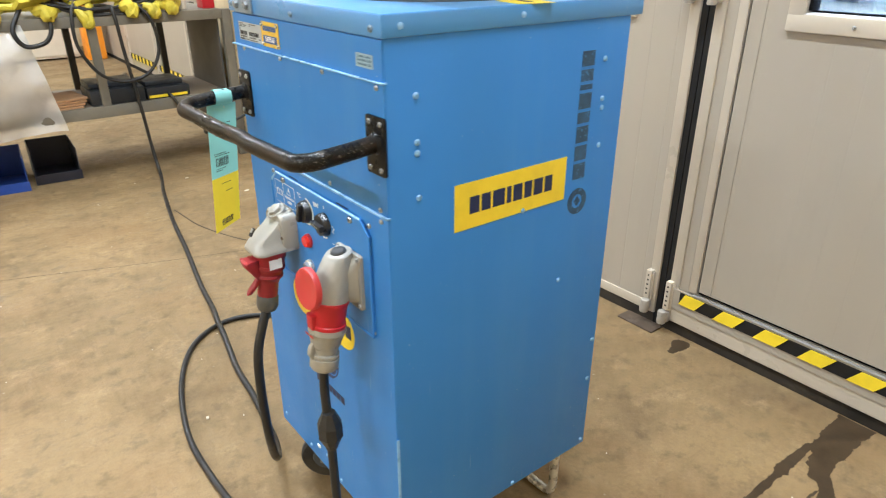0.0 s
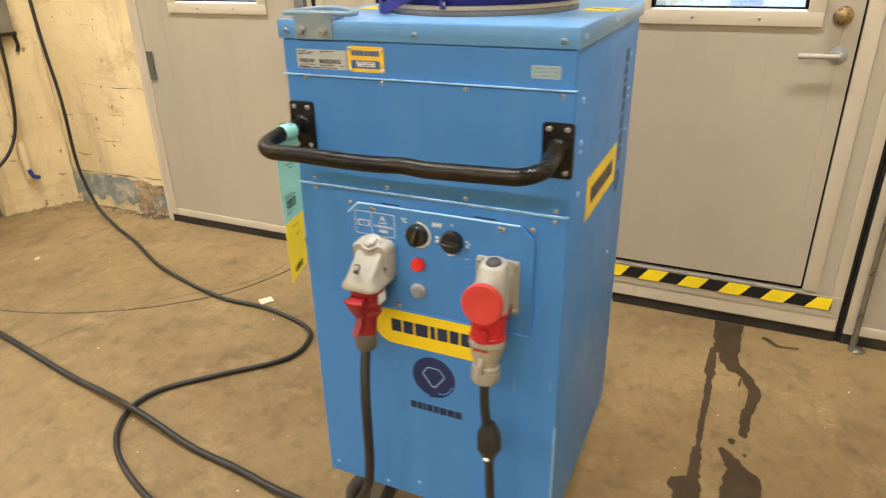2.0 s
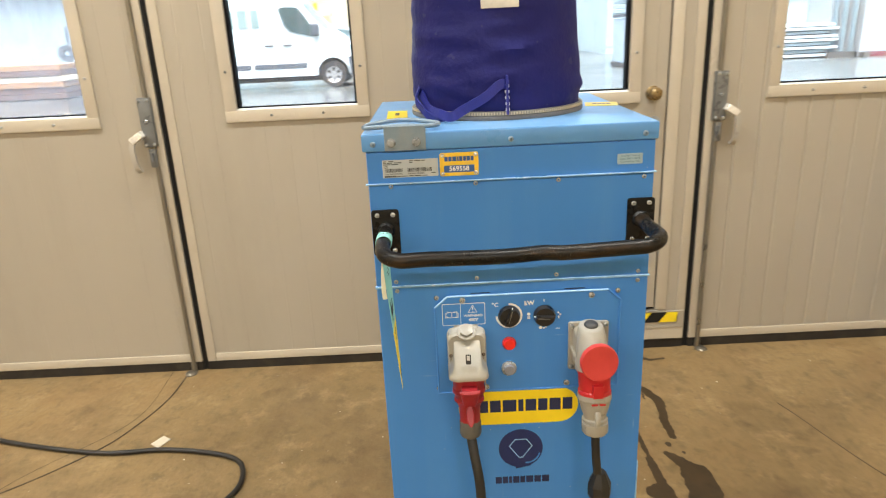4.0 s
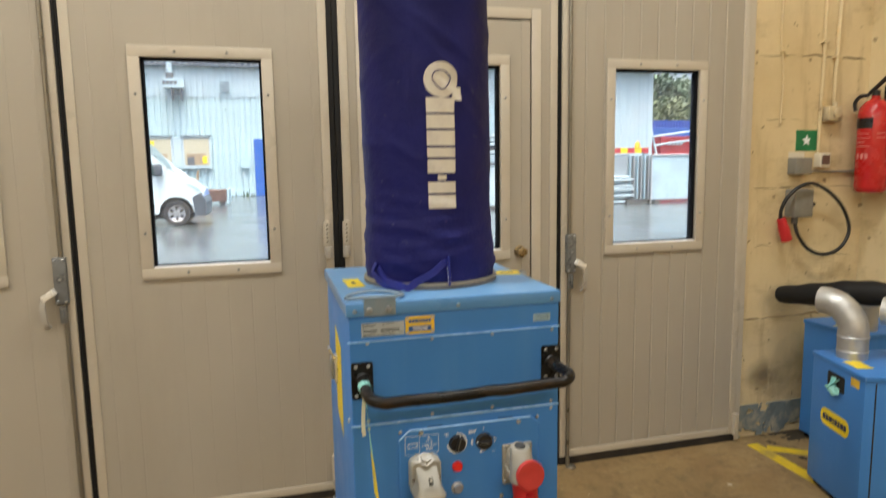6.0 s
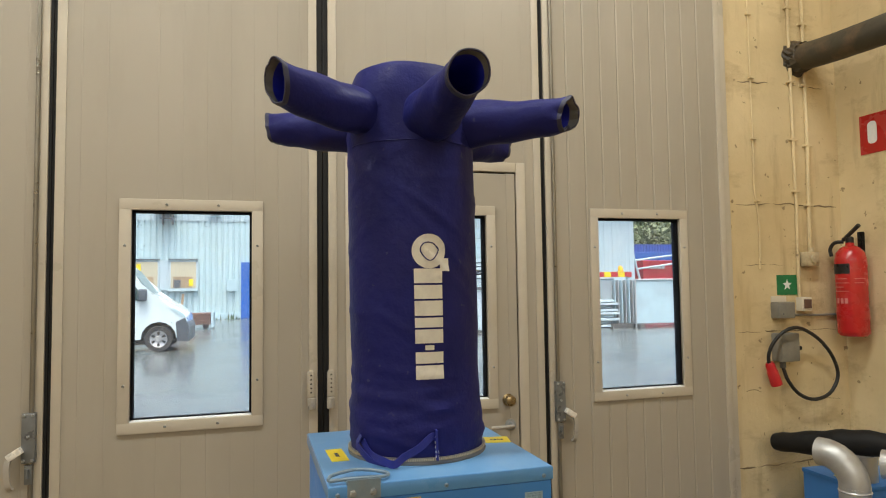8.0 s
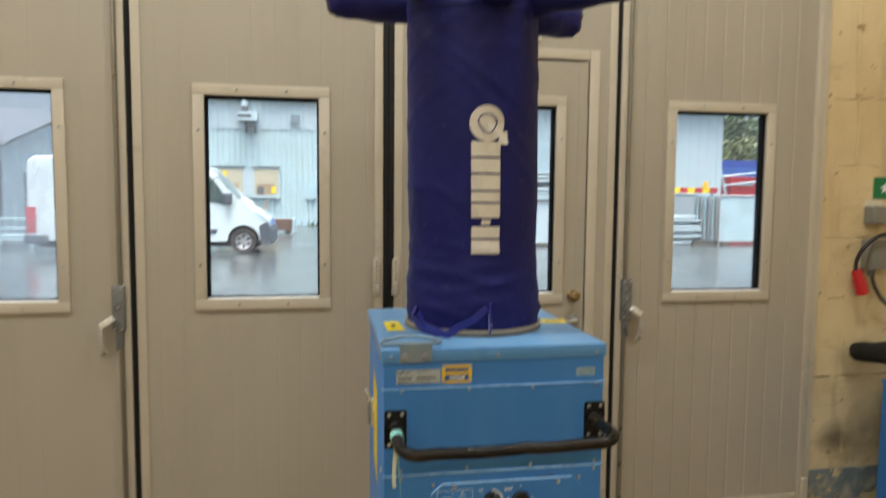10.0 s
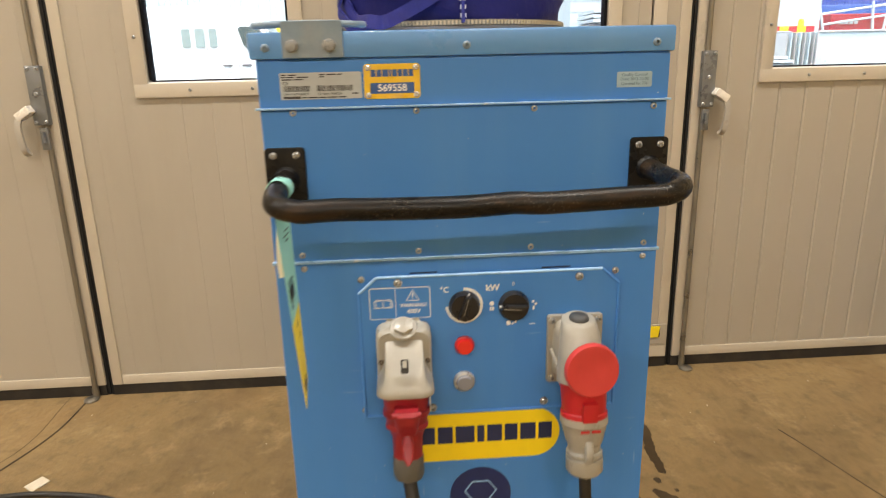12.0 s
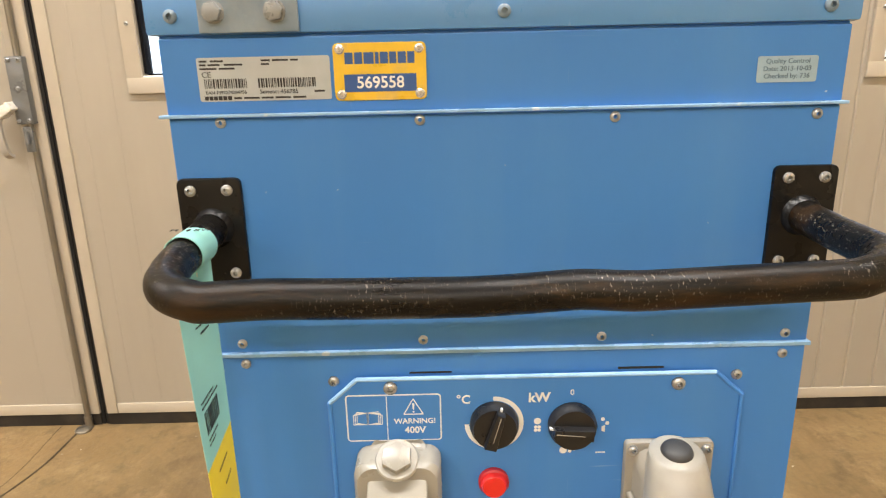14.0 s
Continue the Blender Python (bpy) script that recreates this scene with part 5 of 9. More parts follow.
def dial(y, z, turn, label):
    m = front(y, z, CX)
    knob = part("knob", lathe([(0, 0), (0.0215, 0), (0.0212, 0.006), (0.0195, 0.009), (0.0190, 0.012), (0, 0.012)], m, 36), KNOB, heater, label, smooth=True)
    t = m @ Matrix.Rotation(radians(turn), 4, "Z")
    bm = plate([(-0.0055, -0.0165), (0.0055, -0.0165), (0.0035, 0.0185), (-0.0035, 0.0185)], t @ Matrix.Translation((0, 0, 0.0118)), 0.0085, 0.0022)
    part("grip", bm, KNOB, knob, smooth=True)
    part("pointer", plate([(-0.0003, -0.008), (0.0003, -0.008), (0.0004, 0.0165), (-0.0004, 0.0165)], t @ Matrix.Translation((0, 0, 0.0203)), 0.0003), GREY_PLASTIC, knob)
    part("pointer_tip", plate([(-0.0009, 0.0175), (0.0009, 0.0175), (0.0009, 0.0214), (-0.0009, 0.0214)], t @ Matrix.Translation((0, 0, 0.0095)), 0.0030), WHITE_PRINT, knob, "white pointer tip")


part("printed_arc", arc_band(front(1.4005, 0.8365, CX), 0.0222, 0.0262, -178, 92, 0.0003), WHITE_PRINT, panel)
dial(1.4005, 0.8365, -16, "black thermostat knob")
dial(1.3315, 0.8340, 84, "black power selector knob")
words("°C", 0.0115, front(1.4275, 0.8600, CX - 0.0002), WHITE_PRINT, panel, weight=0.0002)
words("kW", 0.0125, front(1.3610, 0.8605, CX - 0.0002), WHITE_PRINT, panel, weight=0.0004)
words("0", 0.0075, front(1.3320, 0.8650, CX - 0.0002), WHITE_PRINT, panel)
bm = plate(disc(0.0032, 14), front(1.3620, 0.8375, CX), 0.0003)
for a in (45, 135, 225, 315):
    plate(disc(0.0016, 8, 0.0022 * math.cos(radians(a)), 0.0022 * math.sin(radians(a))), front(1.3620, 0.8300, CX), 0.0003, 0, bm)
plate(disc(0.0034, 14), front(1.3385, 0.8075, CX), 0.0003, 0, bm)
for dx in (-0.002, 0.002):
    plate(disc(0.0017, 8), front(1.3305 + dx, 0.8075 - dx * 0.5, CX), 0.0003, 0, bm)
    plate(disc(0.0019, 8), front(1.3020 + dx, 0.8360 + dx, CX), 0.0003, 0, bm)
plate([(0, -0.0035), (0.0002, 0.0035), (-0.0028, 0.002), (-0.0028, -0.002)], front(1.3020, 0.8285, CX), 0.0003, 0, bm)
bars(front(1.305, 0.8045, CX), [0.0016, 0.003, 0.003], 0.0012, 0.0005, 0.0003, bm)
tagged(part("small_print", bm, WHITE_PRINT, panel, "small white printed marks"), kind="stuff")
lamp = part("signal_lamp", lathe([(0, 0), (0.0128, 0), (0.0128, 0.004), (0.0115, 0.006), (0.0115, 0.0095), (0.0103, 0.0112), (0, 0.0116)], front(1.4010, 0.7775, CX), 32), RED_LENS, heater, "red signal lamp", smooth=True)
part("bezel", lathe([(0.0118, 0), (0.0138, 0), (0.0138, 0.0045), (0.0120, 0.0056)], front(1.4010, 0.7775, CX), 32), RED_PLASTIC, lamp, smooth=True)
button = part("push_button", lathe([(0, 0), (0.0118, 0), (0.0118, 0.011), (0.0100, 0.0132), (0, 0.0135)], front(1.4020, 0.7225, CX), 32), BUTTON, heater, "clear capped push button", smooth=True)
part("bezel", lathe([(0.0112, 0), (0.0152, 0), (0.0150, 0.006), (0.0130, 0.0082), (0.0118, 0.0080)], front(1.4020, 0.7225, CX), 32), CHROME, button, smooth=True)


def loft(sections, bm=None):
    """Joins outlines of one point count, each given with its plane."""
    bm = bm or bmesh.new()
    rings = [[bm.verts.new(m @ Vector((x, y, 0))) for x, y in pts] for m, pts in sections]
    n = len(rings[0])
    for a, b in zip(rings, rings[1:]):
        for k in range(n):
            bm.faces.new((a[k], a[(k + 1) % n], b[(k + 1) % n], b[k]))
    bm.faces.new(rings[0][::-1])
    bm.faces.new(rings[-1])
    return bm


# left appliance inlet with its connector
LY = 1.4860
inlet = part("appliance_inlet", loft([(front(LY, 0.7800, CX - d), rounded(w, hh, r, 5, 0, o)) for d, w, hh, r, o in
             ((0.0, 0.0755, 0.079, 0.013, -0.0025), (0.026, 0.0750, 0.078, 0.013, -0.0025), (0.031, 0.0690, 0.072, 0.015, -0.0025))]), GREY_PLASTIC, heater, "grey plastic appliance inlet housing", smooth=True)
bm = loft([(Matrix.Translation((CX - d / 2 + 0.004, LY, z)) @ Matrix.Rotation(radians(tip), 4, "Y"), rounded(d, w, 0.24 * min(d, w), 6)) for z, d, w, tip in
           ((0.8155, 0.022, 0.040, -30), (0.8120, 0.040, 0.049, -34), (0.8005, 0.061, 0.0515, -34), (0.7860, 0.078, 0.0520, -24), (0.7720, 0.085, 0.0545, -13), (0.7610, 0.088, 0.0615, -6), (0.7530, 0.090, 0.0710, -2), (0.7470, 0.091, 0.0760, 0), (0.7440, 0.090, 0.0760, 0))])
part("hood", bm, GREY_PLASTIC, inlet, smooth=True)
m_cap = Matrix.Translation((CX - 0.0225, LY, 0.8155)) @ Matrix.Rotation(radians(-32), 4, "Y")
part("cap_ring", lathe([(0, 0), (0.0190, 0), (0.0190, 0.0022), (0.0178, 0.0036), (0, 0.0036)], m_cap, 30), GREY_PLASTIC, inlet, smooth=True)
part("hex_cap", plate([(0.0138 * math.cos(radians(60 * k)), 0.0138 * math.sin(radians(60 * k))) for k in range(6)], m_cap @ Matrix.Translation((0, 0, 0.0036)), 0.0062, 0.0012), GREY_PLASTIC, inlet, "hexagonal screw cap", smooth=True)
m_slot = Matrix.Translation((CX - 0.0755, LY, 0.7850)) @ Matrix.Rotation(radians(-56), 4, "Y")
part("catch", plate(rounded(0.018, 0.0100, 0.002, 3), m_slot, 0.0025), HOLE, inlet)
part("catch_tab", plate([(-0.002, -0.0028), (0.007, -0.0028), (0.007, 0.0028), (-0.002, 0.0028)], m_slot @ Matrix.Translation((0, 0, 0.0025)), 0.0016, 0.0005), GREY_PLASTIC, inlet)
rivets([(LY - 0.0315, 0.7715), (LY + 0.0315, 0.7715)], RUST, 0.0036, inlet, CX - 0.0305)


def down(x, y, z, lean=0.0):
    """A plane whose z axis points down, leaning outwards."""
    return Matrix.Translation((x, y, z)) @ Matrix.Rotation(radians(180 + lean), 4, "Y")


mL = down(0.4040, LY, 0.7475, 9)
conn = part("connector", lathe([(0, 0), (0.0325, 0), (0.0330, 0.016), (0.0310, 0.019), (0.0300, 0.034), (0.0318, 0.036), (0.0318, 0.042), (0.0285, 0.046), (0.0275, 0.054), (0.0290, 0.056), (0.0290, 0.060), (0.0245, 0.064), (0.0225, 0.070), (0.0205, 0.074), (0.0200, 0.104), (0, 0.104)], mL, 30), RED_DARK, heater, "red five-pin connector", smooth=True)
bm = loft([(Matrix.Translation(((0.376 + x) / 2, LY, z)), rounded(0.376 - x, w, 0.3 * (0.376 - x), 4)) for z, x, w in ((0.731, 0.3500, 0.030), (0.727, 0.3455, 0.033), (0.718, 0.3475, 0.033), (0.706, 0.3560, 0.031), (0.694, 0.3640, 0.027), (0.686, 0.3690, 0.020))])
rod((0.352, LY - 0.0185, 0.727), (0.352, LY + 0.0185, 0.727), 0.0042, bm=bm, seg=10)
part("latch_flap", bm, RED_DARK, conn, smooth=True)
part("lever", loft([(Matrix.Translation((x, LY, z)), rounded(0.011, w, 0.003, 3)) for x, z, w in ((0.376, 0.690, 0.008), (0.366, 0.676, 0.016), (0.355, 0.664, 0.014), (0.351, 0.657, 0.006))]), RED_DARK, conn, smooth=True)
part("white_tape", plate([(-0.013, -0.010), (0.013, -0.010), (0.013, 0.010), (-0.013, 0.010)], side_face(0.399, 0.722, LY - 0.0318), 0.001), WHITE_PRINT, conn, "scrap of white label")
part("cable_gland", lathe([(0, 0), (0.0195, 0), (0.0215, 0.004), (0.0215, 0.026), (0.0185, 0.034), (0.0110, 0.038), (0, 0.038)], down(0.3885, LY, 0.6480, 9), 14), GREY_DARK, conn, smooth=True)

# right socket box with its plug
RY = 1.2450
sock = part("socket_box", plate(rounded(0.0785, 0.1020, 0.004, 3), front(RY, 0.7665, CX), 0.007, 0.0015), GREY_PLASTIC, heater, "grey plastic socket box", smooth=True)
rivets([(RY + a, 0.7665 + b) for a in (-0.033, 0.033) for b in (-0.044, 0.044)], SCREW, 0.0048, sock, CX - 0.007)
bm = loft([(Matrix.Translation((CX - d, RY, z)) @ Matrix.Rotation(radians(-tip), 4, "Y"), disc(r, 32)) for d, z, tip, r in
           ((0.0230, 0.8190, 10, 0.0200), (0.0235, 0.8165, 10, 0.0235), (0.0280, 0.8040, 6, 0.0262), (0.0370, 0.7800, 0, 0.0295), (0.0430, 0.7560, -8, 0.0325), (0.0455, 0.7420, -12, 0.0335), (0.0465, 0.7370, -12, 0.0335))])
loft([(front(RY, 0.7690, CX - 0.004), rounded(0.066, 0.090, 0.014, 5)), (front(RY, 0.7650, CX - 0.020), rounded(0.054, 0.076, 0.018, 5)), (front(RY, 0.7640, CX - 0.034), rounded(0.044, 0.060, 0.018, 5))], bm)
part("hood", bm, GREY_PLASTIC, sock, smooth=True)
part("blanking_cap", lathe([(0, 0.0055), (0.009, 0.0048), (0.0125, 0.0028), (0.0138, 0), (0.0138, -0.003), (0, -0.003)], Matrix.Translation((CX - 0.0235, RY, 0.8195)) @ Matrix.Rotation(radians(-10), 4, "Y"), 26), CAP_GREY, sock, "dark grey rubber cap", smooth=True)
part("wire_catch", sweep([(CX - 0.008, RY + 0.034, 0.768), (CX - 0.020, RY + 0.0305, 0.757), (CX - 0.029, RY + 0.0275, 0.747)], 0.0032, 8), GREY_PLASTIC, sock, smooth=True)
part("catch_screw", screw_head(front(RY + 0.0275, 0.746, CX - 0.031), 0.0034), SCREW, sock, smooth=True)
part("hinged_cap", lathe([(0, 0.0052), (0.020, 0.0058), (0.029, 0.0072), (0.0345, 0.0070), (0.0362, 0.003), (0.0362, -0.003), (0.031, -0.006), (0, -0.006)],
            Matrix.Translation((0.366, 1.2425, 0.7700)) @ Matrix.Rotation(radians(17), 4, "Z") @ front(0, 0, 0) @ Matrix.Rotation(radians(-14), 4, "Y") @ Matrix.Rotation(radians(-6), 4, "X"), 36), RED_CAP, sock, "faded red round cap, swung open", smooth=True)
mP = down(0.4015, 1.2425, 0.7395, 10)
plug = part("plug", lathe([(0, 0), (0.0335, 0), (0.0335, 0.006), (0.0315, 0.010), (0.0300, 0.042), (0.0320, 0.044), (0.0320, 0.050), (0, 0.050)], mP, 30), RED_PLASTIC, heater, "red and grey five-pin plug", smooth=True)
part("keyway", box((0.360, 1.2320, 0.694), (0.374, 1.2530, 0.722), 0.003), RED_PLASTIC, plug, smooth=True)
part("white_ring", lathe([(0, 0), (0.0325, 0), (0.0328, 0.010), (0.031, 0.012), (0.029, 0.022), (0, 0.022)], down(0.3930, 1.2425, 0.6905, 10), 30), GREY_PLASTIC, plug, smooth=True)
part("small_print", bars(Matrix.Translation((0.3585, 1.2425, 0.6830)) @ front(0, 0, 0), [0.012, 0.012], 0.004, 0.003, 0.0005), RED_PLASTIC, plug)
bm = lathe([(0, 0), (0.0285, 0), (0.0260, 0.012), (0.0225, 0.020), (0.0220, 0.028), (0.0250, 0.030), (0.0250, 0.034), (0.0225, 0.035), (0.0225, 0.037), (0.0255, 0.038), (0.0255, 0.056), (0.021, 0.062), (0.012, 0.064), (0, 0.064)], down(0.3890, 1.2425, 0.6690, 9), 28)
part("plug_body", bm, GREY_PLASTIC, plug, "pale grey cable end", smooth=True)
part("release_tab", loft([(Matrix.Translation((x, 1.243, z)), rounded(d, 0.011, 0.003, 3)) for x, z, d in ((0.366, 0.668, 0.006), (0.361, 0.658, 0.012), (0.358, 0.645, 0.012), (0.360, 0.634, 0.006))]), GREY_PLASTIC, plug, smooth=True)

# yellow label and brand mark below the panel
yl = part("label", plate(rounded(0.246, 0.0800, 0.0395, 8), front(1.3830, 0.6290, PX), 0.0006), YELLOW, heater, "yellow rounded vinyl label with a dark brand name")
brand_blocks(front(1.3700, 0.6320, PX - 0.0006), [0.022, 0.022, 0.028, 0.0105, 0.022, 0.019, 0.023, 0.020], 0.0275, 0.0042, 0.0005, NAVY, yl)
mk = front(1.3790, 0.5280, PX)
bm = plate(disc(0.0465, 40), mk, 0.0005)
badge = part("brand_mark", bm, NAVY_BADGE, heater, "dark blue round brand mark")
bm = bmesh.new()
dia = [(-0.024, 0.006), (-0.012, 0.022), (0.012, 0.022), (0.024, 0.006), (0.004, -0.022), (-0.004, -0.022)]
for a, b in zip(dia, dia[1:] + dia[:1]):
    rod(mk @ Vector((*a, 0.0006)), mk @ Vector((*b, 0.0006)), 0.0011, seg=6, bm=bm)
part("outline", bm, BLUE_EDGE, badge)
part("sweep_line", arc_band(mk @ Matrix.Translation((0.012, -0.008, 0.0005)), 0.0265, 0.0295, -95, -10, 0.0003), BLUE, badge)
part("tail", plate([(-0.010, -0.050), (0.020, -0.044), (0.030, -0.030), (0.020, -0.030), (0.012, -0.040), (-0.012, -0.042)], mk, 0.0006), NAVY_BADGE, badge)
brand_blocks(front(1.3760, 0.4500, PX), [0.013, 0.011, 0.006, 0.013, 0.010, 0.015, 0.014, 0.015], 0.0165, 0.0025, 0.0005, NAVY, body, "dark brand name in plain blocks")


# casters and rear legs
def caster(x, y, turn):
    m = Matrix.Translation((x, y, 0)) @ Matrix.Rotation(radians(turn), 4, "Z")
    bm = bmesh.new()
    for s in (-1, 1):
        plate([(-0.042, 0.058), (-0.022, 0.052), (0.030, 0.150), (0.030, 0.165), (-0.030, 0.165)], m @ Matrix.Translation((0, s * 0.0245 + 0.0015, 0)) @ Matrix.Rotation(radians(90), 4, "X"), 0.003, 0, bm)
    lathe([(0, 0.160), (0.036, 0.160), (0.036, 0.172), (0, 0.172)], m, 24, bm)
    box((x - 0.045, y - 0.045, 0.172), (x + 0.045, y + 0.045, 0.196), 0.002, bm)
    c = part("caster", bm, ZINC, heater, "swivel caster with dark rubber tyre", smooth=True)
    axle = m @ Matrix.Translation((-0.03, 0, 0.066)) @ Matrix.Rotation(radians(90), 4, "X")
    part("wheel", lathe([(0.020, -0.017), (0.058, -0.017), (0.064, -0.012), (0.066, 0), (0.064, 0.012), (0.058, 0.017), (0.020, 0.017)], axle, 32), TYRE, c, smooth=True)
    part("hub", lathe([(0, -0.020), (0.030, -0.020), (0.034, -0.014), (0.034, 0.014), (0.030, 0.020), (0, 0.020)], axle, 24), BUMPER, c, smooth=True)


caster(0.560, 1.585, -41)
caster(0.535, 1.203, -40)
part("rear_leg", sweep([(0.945, 1.178, 0.196), (0.945, 1.178, 0.10), (0.945, 1.179, 0.045), (0.945, 1.188, 0.021), (0.945, 1.212, 0.0115), (0.945, 1.30, 0.0115), (0.945, 1.48, 0.0115), (0.945, 1.573, 0.0115), (0.945, 1.597, 0.021), (0.945, 1.606, 0.045), (0.945, 1.607, 0.10), (0.945, 1.607, 0.196)], 0.0110, 14, steps=6), CHROME, heater, "bent bright steel tube foot", smooth=True)
part("underframe", box((0.50, 1.15, 0.185), (0.96, 1.64, 0.1965)), HOLE, heater)

# ---- fabric distribution sleeve on the lid ----
duct = thing("fabric_duct", (0.735, 1.390, 1.2), "navy coated fabric air sleeve with six short outlets", "air duct")
DC = (0.735, 1.390)
WR = random.Random(12)
FOLDS = [(WR.uniform(1.24, 1.44), WR.uniform(0, 6.28), WR.uniform(0.4, 1.3), WR.uniform(0.002, 0.0045), WR.uniform(-0.05, 0.05)) for _ in range(24)] + \
        [(WR.uniform(1.45, 2.15), WR.uniform(0, 6.28), WR.uniform(0.3, 0.9), WR.uniform(0.0015, 0.004), WR.uniform(-0.2, 0.2)) for _ in range(26)]


def sleeve_radius(a, z):
    r = 0.1745 + 0.004 * math.sin(2 * a + 0.6) * (z - 1.2) - 0.004 * math.exp(-((z - 1.42) / 0.08) ** 2)
    r += 0.004 * math.exp(-((z - 1.27) / 0.04) ** 2)
    for zc, ac, wa, amp, tilt in FOLDS:
        da = (a - ac + math.pi) % (2 * math.pi) - math.pi
        if abs(da) < 1.6 * wa:
            r += amp * math.exp(-(da / wa) ** 2) * math.exp(-((z - zc - tilt * da) / 0.016) ** 2) * math.cos(90 * (z - zc - tilt * da))
    if z > 2.11:
        t = min(1.0, (z - 2.11) / 0.10)
        r *= 1 - 0.15 * t * t
    return r


def sleeve_point(a, z, off=0.0):
    r = sleeve_radius(a, z) + off
    lean = 0.012 * (z - 1.2)
    return Vector((DC[0] - r * math.cos(a), DC[1] + lean + r * math.sin(a), z))


bm = bmesh.new()
NA, NZ = 96, 100
rows = [[bm.verts.new(sleeve_point(2 * math.pi * k / NA, 1.2005 + (2.205 - 1.2005) * j / NZ)) for k in range(NA)] for j in range(NZ + 1)]
for a, b in zip(rows, rows[1:]):
    for k in range(NA):
        bm.faces.new((a[k], a[(k + 1) % NA], b[(k + 1) % NA], b[k]))
prev = rows[-1]
for j, f in enumerate((0.93, 0.8, 0.6, 0.3)):
    cur = []
    for k in range(NA):
        p = sleeve_point(2 * math.pi * k / NA, 2.205)
        c = Vector((DC[0], DC[1] + 0.012, 2.225 + 0.003 * j))
        q = c.lerp(p, f)
        q.z = 2.205 + 0.022 * (1 - f * f) + 0.004 * math.sin(3 * k * 2 * math.pi / NA + j)
        cur.append(bm.verts.new(q))
    for k in range(NA):
        bm.faces.new((prev[k], prev[(k + 1) % NA], cur[(k + 1) % NA], cur[k]))
    prev = cur
bm.faces.new(prev)
sleeve = part("sleeve", bm, FABRIC, duct, "wrinkled navy fabric tube", smooth=True)
part("hem", lathe([(0.177, 1.2005), (0.1835, 1.2005), (0.1845, 1.2045), (0.1835, 1.2088), (0.177, 1.2090)], Matrix.Translation((*DC, 0)), 72), HEM, duct, smooth=True)
part("zip", lathe([(0.1770, 1.2092), (0.1822, 1.2094), (0.1822, 1.2170), (0.1770, 1.2172)], Matrix.Translation((*DC, 0)), 72), ZIP, duct, "pale zip round the foot", smooth=True)
bm = bmesh.new()
for k in range(210):
    a = 2 * math.pi * k / 210
    box((-0.0012, -0.0014, -0.0026), (0.0012, 0.0014, 0.0026), 0, bm)
    bm.verts.ensure_lookup_table()
    bmesh.ops.transform(bm, matrix=Matrix.Translation((DC[0] + 0.1826 * math.cos(a), DC[1] + 0.1826 * math.sin(a), 1.2131)) @ Matrix.Rotation(a, 4, "Z"), verts=bm.verts[-8:])
tagged(part("zip_teeth", bm, ZIP_TEETH, duct, "brassy zip teeth"), kind="stuff")
part("seam", sweep([sleeve_point(radians(a), 2.0, 0.001) for a in range(-70, 75, 6)], 0.0012, 6, steps=2), FABRIC, duct)


